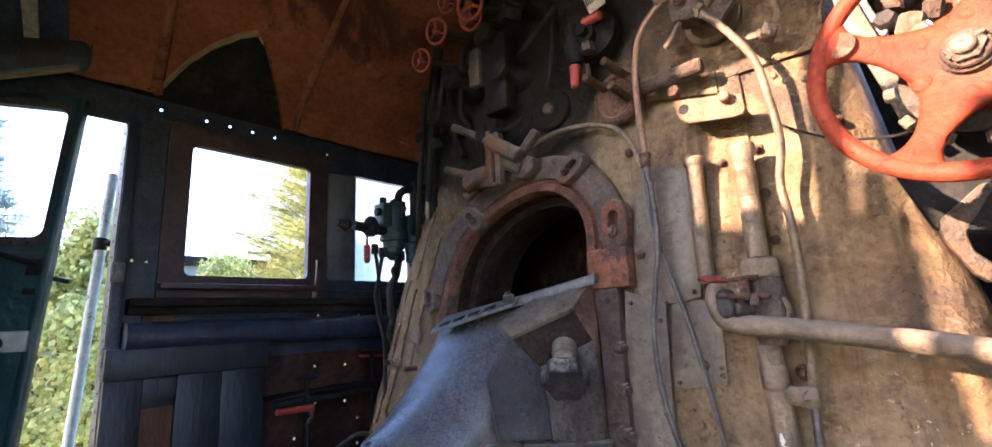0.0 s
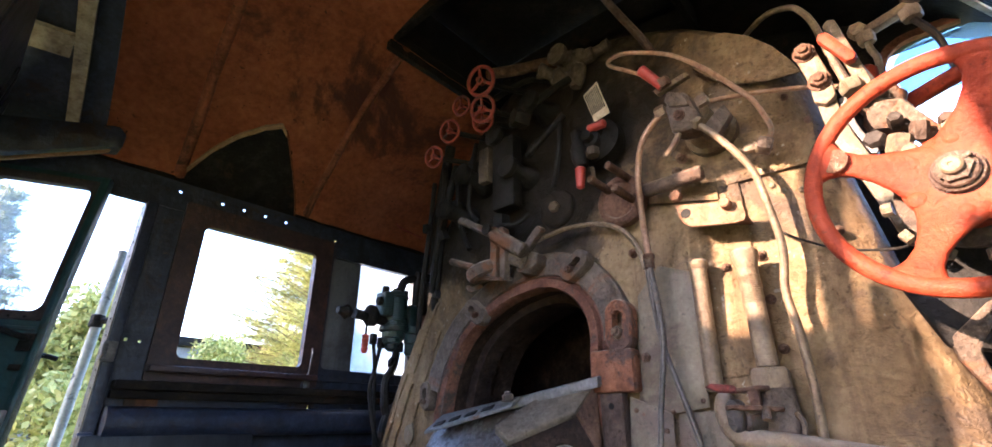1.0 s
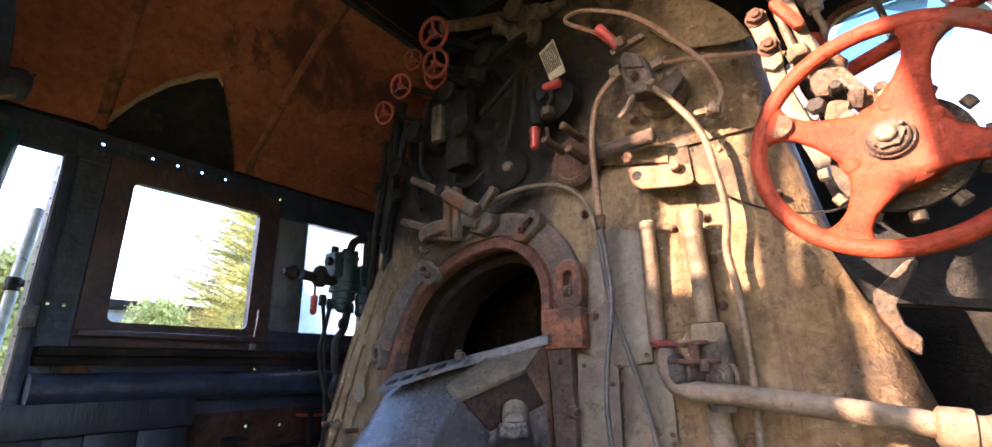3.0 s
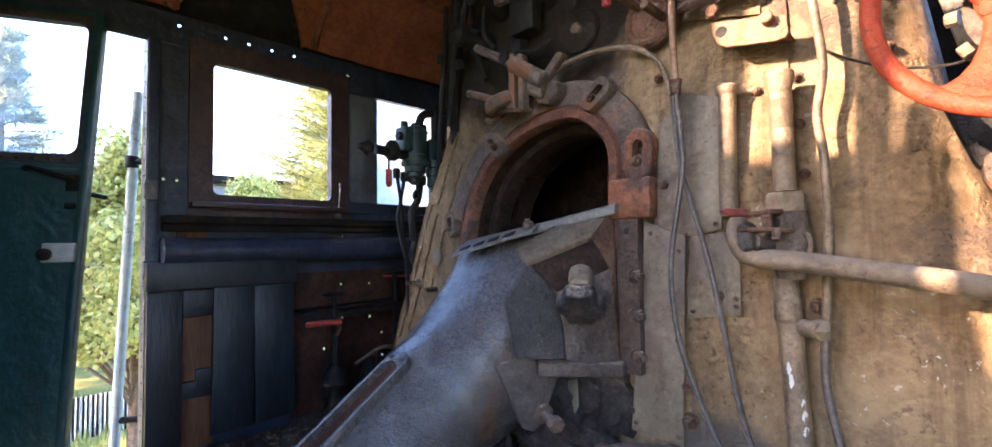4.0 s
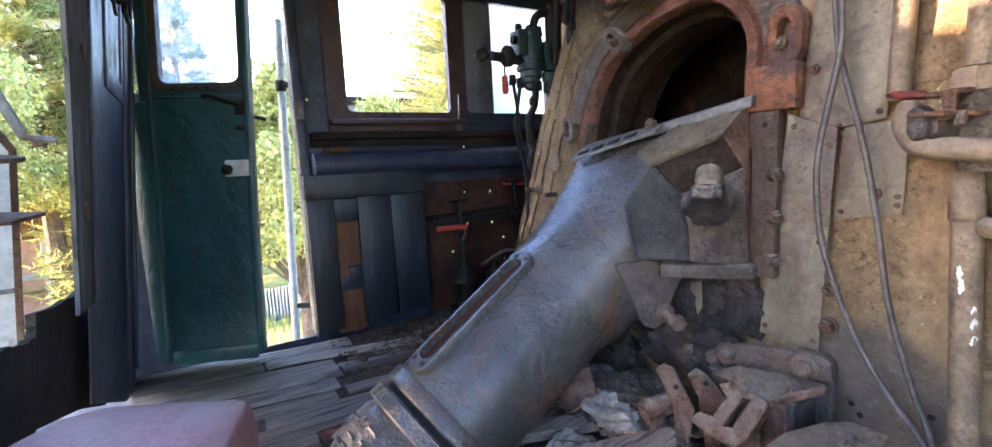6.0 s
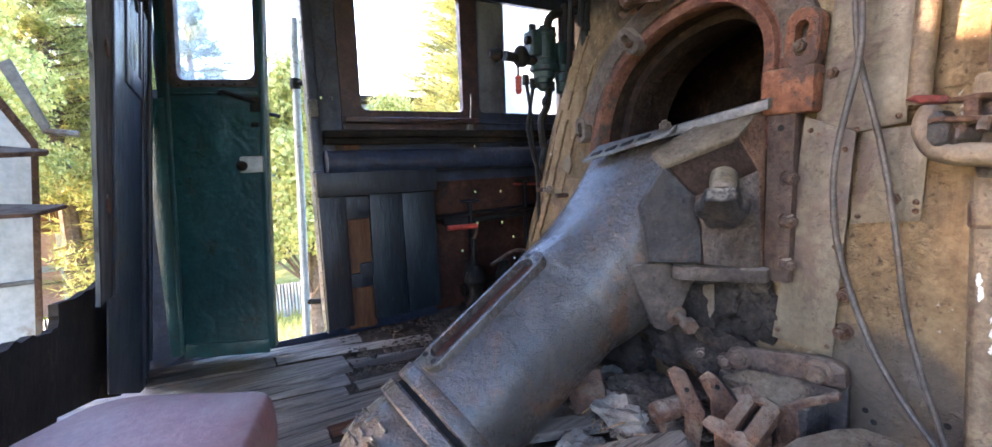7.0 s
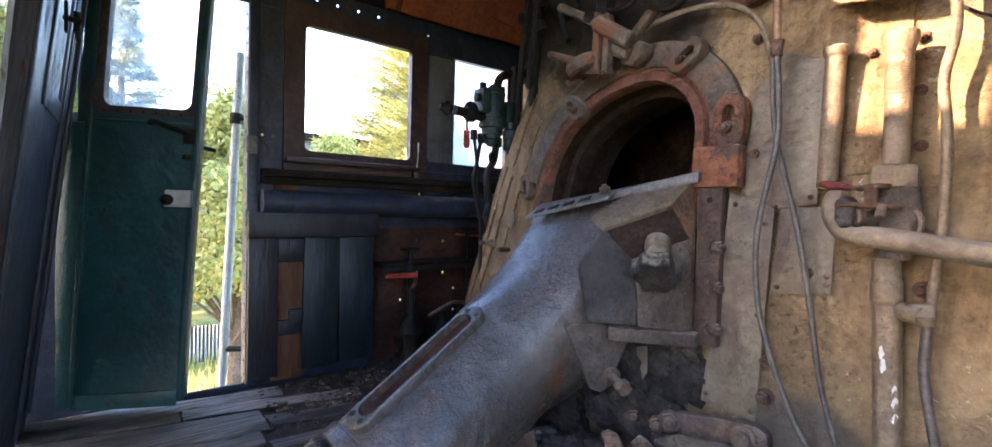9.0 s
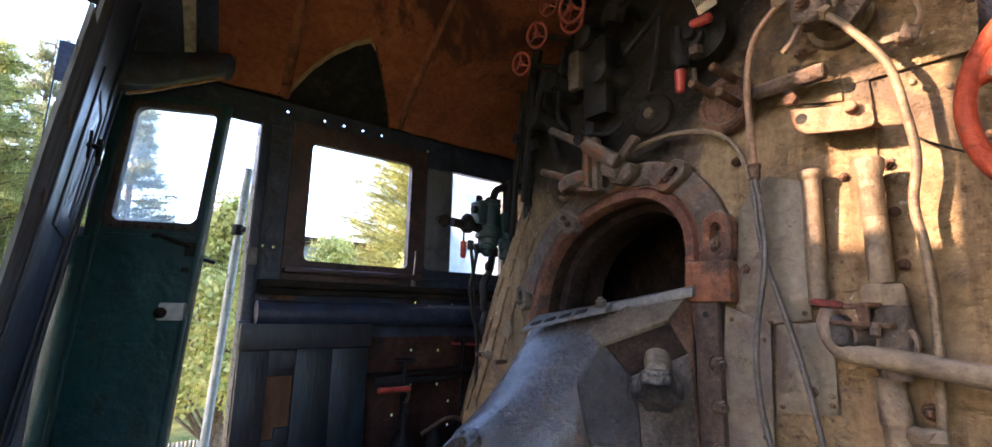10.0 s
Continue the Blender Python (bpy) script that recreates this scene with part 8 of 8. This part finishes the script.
# ---- tender gear seen through the rear opening, with added sun blockers ----
td = thing("tender_front", (-0.9, 2.2, -0.3), "pale grey steel tender front with rusted bent plates", "tender")
part("side_sheet", prism([(-0.64, 2.2, -0.4), (-0.505, 2.2, 0.97), (-0.60, 2.2, 1.16), (-1.6, 2.2, 1.5), (-1.6, 2.2, -0.4)], (0, 0.03, 0), 0.004), M_GALV, td)
part("edge_angle", prism([(-0.632, 2.19, -0.4), (-0.495, 2.19, 0.975), (-0.59, 2.19, 1.17), (-0.61, 2.19, 1.155), (-0.515, 2.19, 0.965), (-0.652, 2.19, -0.4)], (0, 0.008, 0), 0.002), M_BROWN, td)
part("strap", box((-1.5, 2.185, 0.50), (-0.56, 2.199, 0.515), 0.002), M_STEEL, td)
part("bent_plate", prism([(-0.62, 1.62, 0.95), (-0.345, 1.55, 0.915), (-0.34, 1.5, 0.91), (-0.40, 1.42, 0.905), (-0.62, 1.40, 0.93)], (0, 0, 0.012), 0.003), M_BROWN, td)
part("bent_plate", prism([(-0.55, 1.6, 0.80), (-0.32, 1.52, 0.785), (-0.36, 1.42, 0.775), (-0.55, 1.42, 0.78)], (0, 0, 0.010), 0.003), M_BROWN, td)
part("crank", prism([(-0.425, 1.6, 1.13), (-0.40, 1.6, 1.145), (-0.345, 1.6, 0.985), (-0.36, 1.6, 0.965)], (0, 0.012, 0), 0.004), M_STEEL, td, "bare steel crank arm")
part("crank_pin", rod((-0.355, 1.6, 0.973), (-0.292, 1.6, 0.966), 0.008, seg=10), M_STEEL, td)
# boards, box, wedge and posts below are unseen, added to shape the sunlight
part("coal_board", box((-1.05, 1.08, 1.15), (-1.0, 2.2, 1.91), 0.01), M_WOODB, td, "unseen board added across the tender to block the sun")
part("coal_board", box((-1.05, 2.201, 1.15), (-1.0, 3.0, 1.98), 0.01), M_WOODB, td)
part("coal_board", box((-1.05, 0.3, 1.15), (-1.0, 0.80, 1.87), 0.01), M_WOODB, td)
part("coal_board", box((-1.05, 0.803, 1.15), (-1.0, 1.078, 1.45), 0.01), M_WOODB, td)
part("tool_locker", box((-1.16, 0.30, 1.872), (-1.06, 0.772, 2.36), 0.012), M_DARK, td, "unseen sooty box added on the tender to block the sun")
part("lamp_post", box((-1.11, 0.98, 1.45), (-1.06, 1.03, 2.10), 0.005), M_DARK, td)
part("post_gusset", prism([(-1.058, 1.045, 1.46), (-1.058, 1.165, 1.46), (-1.058, 1.165, 2.03), (-1.058, 1.125, 2.03)], (-0.012, 0, 0), 0.003), M_DARK, td)
part("coal_board", box((-1.05, 0.72, 0.80), (-1.0, 1.15, 1.146), 0.01), M_WOODB, td)
part("coal_board", box((-1.05, 1.153, 0.55), (-1.0, 2.18, 1.146), 0.01), M_WOODB, td)
for y in (0.35, 0.70, 1.14, 1.47, 2.9):
    part("board_post", box((-1.12, y - 0.04, -0.4), (-1.055, y + 0.04, 1.86), 0.005), M_DARK, td)
part("gangway", box((-1.6, 0.3, -0.42), (-0.5, 2.3, -0.40), 0), M_DARK, td)

# ---- outside: ground, fence, buildings, trees ----
GZ = -1.35
gbm = bmesh.new()
bmesh.ops.create_grid(gbm, x_segments=80, y_segments=80, size=1)
for v in gbm.verts:
    v.co = Vector((v.co.x * 500, v.co.y * 500, 0))
    d = Vector((v.co.x, v.co.y)).length
    v.co.z = GZ + (0.4 * noise.noise(v.co * 0.05) * min(1, max(0, d - 25) / 40))
single("ground", gbm, M_GRASS, "dry yellow-green grass ground beside the engine", "ground", kind="structure")
fence = thing("sheet_fence", (1.0, 7.6, GZ), "low white corrugated sheet fence in the grass", "fence")
def corrugated(x0, x1, y, z0, z1, pitch=0.09, depth=0.015):
    bm = bmesh.new()
    n = int((x1 - x0) / pitch * 4)
    lo, hi = [], []
    for k in range(n + 1):
        x = x0 + (x1 - x0) * k / n
        yy = y + depth * (1 if (k // 2) % 2 else -1)
        lo.append(bm.verts.new((x, yy, z0)))
        hi.append(bm.verts.new((x, yy, z1)))
    for k in range(n):
        bm.faces.new((lo[k], lo[k + 1], hi[k + 1], hi[k]))
    bmesh.ops.solidify(bm, geom=bm.faces[:], thickness=0.004)
    return bm
for k in range(5):
    part("panel", corrugated(-6.0 + k * 2.6, -6.0 + k * 2.6 + 2.58, 7.6, GZ, GZ + 0.5), M_WHITE, fence, smooth=False)
bw = thing("yard_wall", (-2.0, 10.0, GZ), "pale brown brick yard wall with board fence above", "wall")
part("wall", box((-9, 10.0, GZ - 0.2), (0.6, 10.2, -0.02), 0.01), M_BRICK, bw)
for k in range(10):
    part("pier", box((-8.95 + k * 0.99 - 0.05, 9.94, GZ), (-8.95 + k * 0.99 + 0.05, 9.997, -0.02), 0.006), M_CONC, bw, "pale concrete pier")
part("rail", box((-9, 9.95, -0.64), (0.6, 9.995, -0.54), 0.006), M_CONC, bw, "pale concrete rail")
for k in range(60):
    part("board", box((-9 + k * 0.16, 10.05, -0.019), (-9 + k * 0.16 + 0.145, 10.08, 0.45), 0.004), M_WOODB, bw)
shed = thing("grey_building", (3.0, 15.0, GZ), "long low grey building with a flat dark roof edge", "building")
part("wall", box((-5, 14.0, GZ), (22, 20, 2.55), 0.02), M_CONC, shed)
part("roof", box((-5.2, 13.8, 2.56), (22.2, 20.2, 2.78), 0.02), M_DARK, shed)
for k in range(9):
    wn = part("window", box((-3 + k * 2.6, 13.955, 0.6), (-1.7 + k * 2.6, 13.99, 1.8), 0.01), M_BLACKGLASS, shed)
    part("frame", box((-2.38 + k * 2.6, 13.93, 0.6), (-2.32 + k * 2.6, 13.953, 1.8), 0.0), M_WHITE, wn)


def leaves(centres, count, size, seed, droop=0.3):
    """Small folded leaves scattered about clump centres (place, radius)."""
    r_ = random.Random(seed)
    verts, faces = [], []
    tot = sum(c[1] ** 2 for c in centres)
    for c, rad in centres:
        for _ in range(max(4, int(count * rad * rad / tot))):
            d = Vector((r_.gauss(0, 1), r_.gauss(0, 1), r_.gauss(0, 1))).normalized() * rad * r_.random() ** 0.45
            p = Vector(c) + Vector((d.x, d.y, d.z * 0.75))
            a = Vector((r_.uniform(-1, 1), r_.uniform(-1, 1), r_.uniform(-1, 0.4) - droop)).normalized()
            b = a.cross(Vector((r_.uniform(-1, 1), r_.uniform(-1, 1), r_.uniform(-1, 1)))).normalized()
            s = size * r_.uniform(0.6, 1.3)
            i = len(verts)
            verts += [p, p + a * s * 0.5 + b * s * 0.32, p + a * s, p + a * s * 0.5 - b * s * 0.32]
            faces.append((i, i + 1, i + 2, i + 3))
    return verts, faces


def leaf_mesh(name, data, mat, parent):
    me = bpy.data.meshes.new(name)
    me.from_pydata([tuple(v) for v in data[0]], [], data[1])
    me.materials.append(mat)
    ob = new(name, me)
    ob.parent = parent
    ob.matrix_parent_inverse = Matrix.Translation(parent.location).inverted()
    return ob


def broad_tree(name, at, height, width, mat, n, size, seed, label, low=0.1):
    r_ = random.Random(seed)
    tr = thing(name, at, label, "tree" if height > 3.2 else "bush")
    base = Vector(at)
    bm = tube([base, base + Vector((0.05, 0.03, height * 0.35)), base + Vector((-0.05, 0.08, height * 0.7))], 0.03 + 0.012 * height, 9, 4)
    cl = []
    for k in range(60):
        f = low + (1 - low) * r_.random() ** 0.8
        a = r_.uniform(0, 6.28)
        reach = width * math.sin(min(1, f * 0.95 + 0.15) * math.pi) ** 0.6 * r_.uniform(0.35, 1.0)
        c = base + Vector((math.cos(a) * reach, math.sin(a) * reach, height * f))
        cl.append((c, width * r_.uniform(0.16, 0.34)))
        tube([base + Vector((0, 0, height * f * 0.6)), base.lerp(c, 0.6) + Vector((0, 0, height * f * 0.25)), c], 0.006 + 0.0025 * height, 5, 3, bm)
    part("trunk", bm, M_BARK, tr)
    leaf_mesh("crown", leaves(cl, n, size, seed), mat, tr)
    return tr


def conifer(name, at, height, width, mat, seed, label, sparse=1.0, size=0.16, n=26, low=0.12):
    """Whorls of drooping boughs with needle tufts along them."""
    r_ = random.Random(seed)
    tr = thing(name, at, label, "tree")
    base = Vector(at)
    bm = turned(base, (0, 0, 1), [(0, 0.05 * height ** 0.6), (height * 0.5, 0.03 * height ** 0.6), (height, 0.01)], 9)
    verts, faces = [], []
    whorls = int(n * sparse)
    for k in range(whorls):
        f = low + (0.98 - low) * k / whorls
        for _ in range(9):
            a = r_.uniform(0, 6.28)
            L = width * (1 - f) ** 0.8 * r_.uniform(0.6, 1.1) + 0.12
            out = Vector((math.cos(a), math.sin(a), 0))
            p0 = base + Vector((0, 0, height * f + r_.uniform(-0.25, 0.25)))
            tip = p0 + out * L + Vector((0, 0, r_.uniform(-0.15, 0.5) * L))
            tube([p0, p0.lerp(tip, 0.5) + Vector((0, 0, 0.04 * L)), tip], 0.012, 4, 2, bm)
            steps = int(6 + L * 9)
            for s in range(steps):
                g = 0.2 + 0.8 * s / steps
                c = p0.lerp(tip, g)
                for _ in range(9):
                    d = (out * r_.uniform(0.1, 1.0) + Vector((r_.uniform(-1, 1), r_.uniform(-1, 1), r_.uniform(-0.5, 0.9)))).normalized()
                    b = d.cross(Vector((r_.uniform(-1, 1), r_.uniform(-1, 1), 1))).normalized()
                    z = size * r_.uniform(0.7, 1.3)
                    i = len(verts)
                    q = c + Vector((r_.uniform(-1, 1), r_.uniform(-1, 1), r_.uniform(-1, 1))) * 0.05
                    verts += [q - b * 0.008, q + b * 0.008, q + d * z]
                    faces.append((i, i + 1, i + 2))
    part("trunk", bm, M_BARK, tr)
    leaf_mesh("crown", (verts, faces), mat, tr)
    return tr


conifer("pine_tree", (6.7, 12.0, GZ), 8.8, 3.7, M_NEEDLE, 21, "sunlit green pine tree beyond the window", 1.0, 0.26, 74)
conifer("spruce_tree", (0.0, 10.6, GZ), 5.8, 1.6, M_SPRUCE, 22, "blue-green spruce behind the yard wall", 1.0, 0.2, 26)
conifer("spruce_tree", (-1.5, 12.5, GZ), 7.4, 2.2, M_SPRUCE, 23, "tall blue-green spruce behind the yard wall", 1.0, 0.24, 26)
conifer("pine_tree", (-1.7, 9.0, GZ), 5.7, 2.2, M_NEEDLE, 26, "sunlit yellow-green pine behind the tender", 1.0, 0.22, 26, 0.34)
broad_tree("bush", (0.85, 5.3, GZ), 3.2, 0.95, M_LEAFY, 26000, 0.055, 31, "tall bush with sunlit yellow-green leaves", 0.4)
broad_tree("bush", (2.6, 7.4, GZ), 3.2, 1.3, M_LEAFY, 15000, 0.06, 32, "sunlit yellow-leaved hedge bush")
broad_tree("bush", (4.3, 7.8, GZ), 3.1, 1.3, M_LEAFY, 13000, 0.06, 33, "yellowing hedge bush before the grey building")
broad_tree("broad_tree", (-3.1, 7.2, GZ), 5.2, 2.4, M_LEAFY, 210000, 0.05, 34, "sunlit yellow-green tree behind the tender", 0.36)
conifer("pine_tree", (-0.75, 9.4, GZ), 4.6, 1.7, M_NEEDLE, 41, "young yellow-green pine before the spruces", 1.0, 0.2, 26)
# tree out of view, added to keep the sun off the side door
broad_tree("broad_tree", (-7.0, 5.7, GZ), 6.5, 2.2, M_LEAF, 16000, 0.14, 35, "unseen leafy green tree added to shade the side door", 0.25)
# tall dry grass tufts by the fence
def tufts(n, seed):
    r_ = random.Random(seed)
    verts, faces = [], []
    for _ in range(n):
        p = Vector((r_.uniform(-5, 6), r_.uniform(4.2, 9.5), GZ))
        a = r_.uniform(0, 6.28)
        u = Vector((math.cos(a), math.sin(a), 0)) * 0.012
        h = r_.uniform(0.06, 0.2)
        i = len(verts)
        verts += [p - u, p + u, p + Vector((r_.uniform(-0.06, 0.06), r_.uniform(-0.06, 0.06), h))]
        faces.append((i, i + 1, i + 2))
    return verts, faces
gt = thing("grass", (0, 6, GZ), "dry yellow-green grass blades", "grass", kind="stuff")
leaf_mesh("blades", tufts(14000, 9), M_LEAFY, gt)
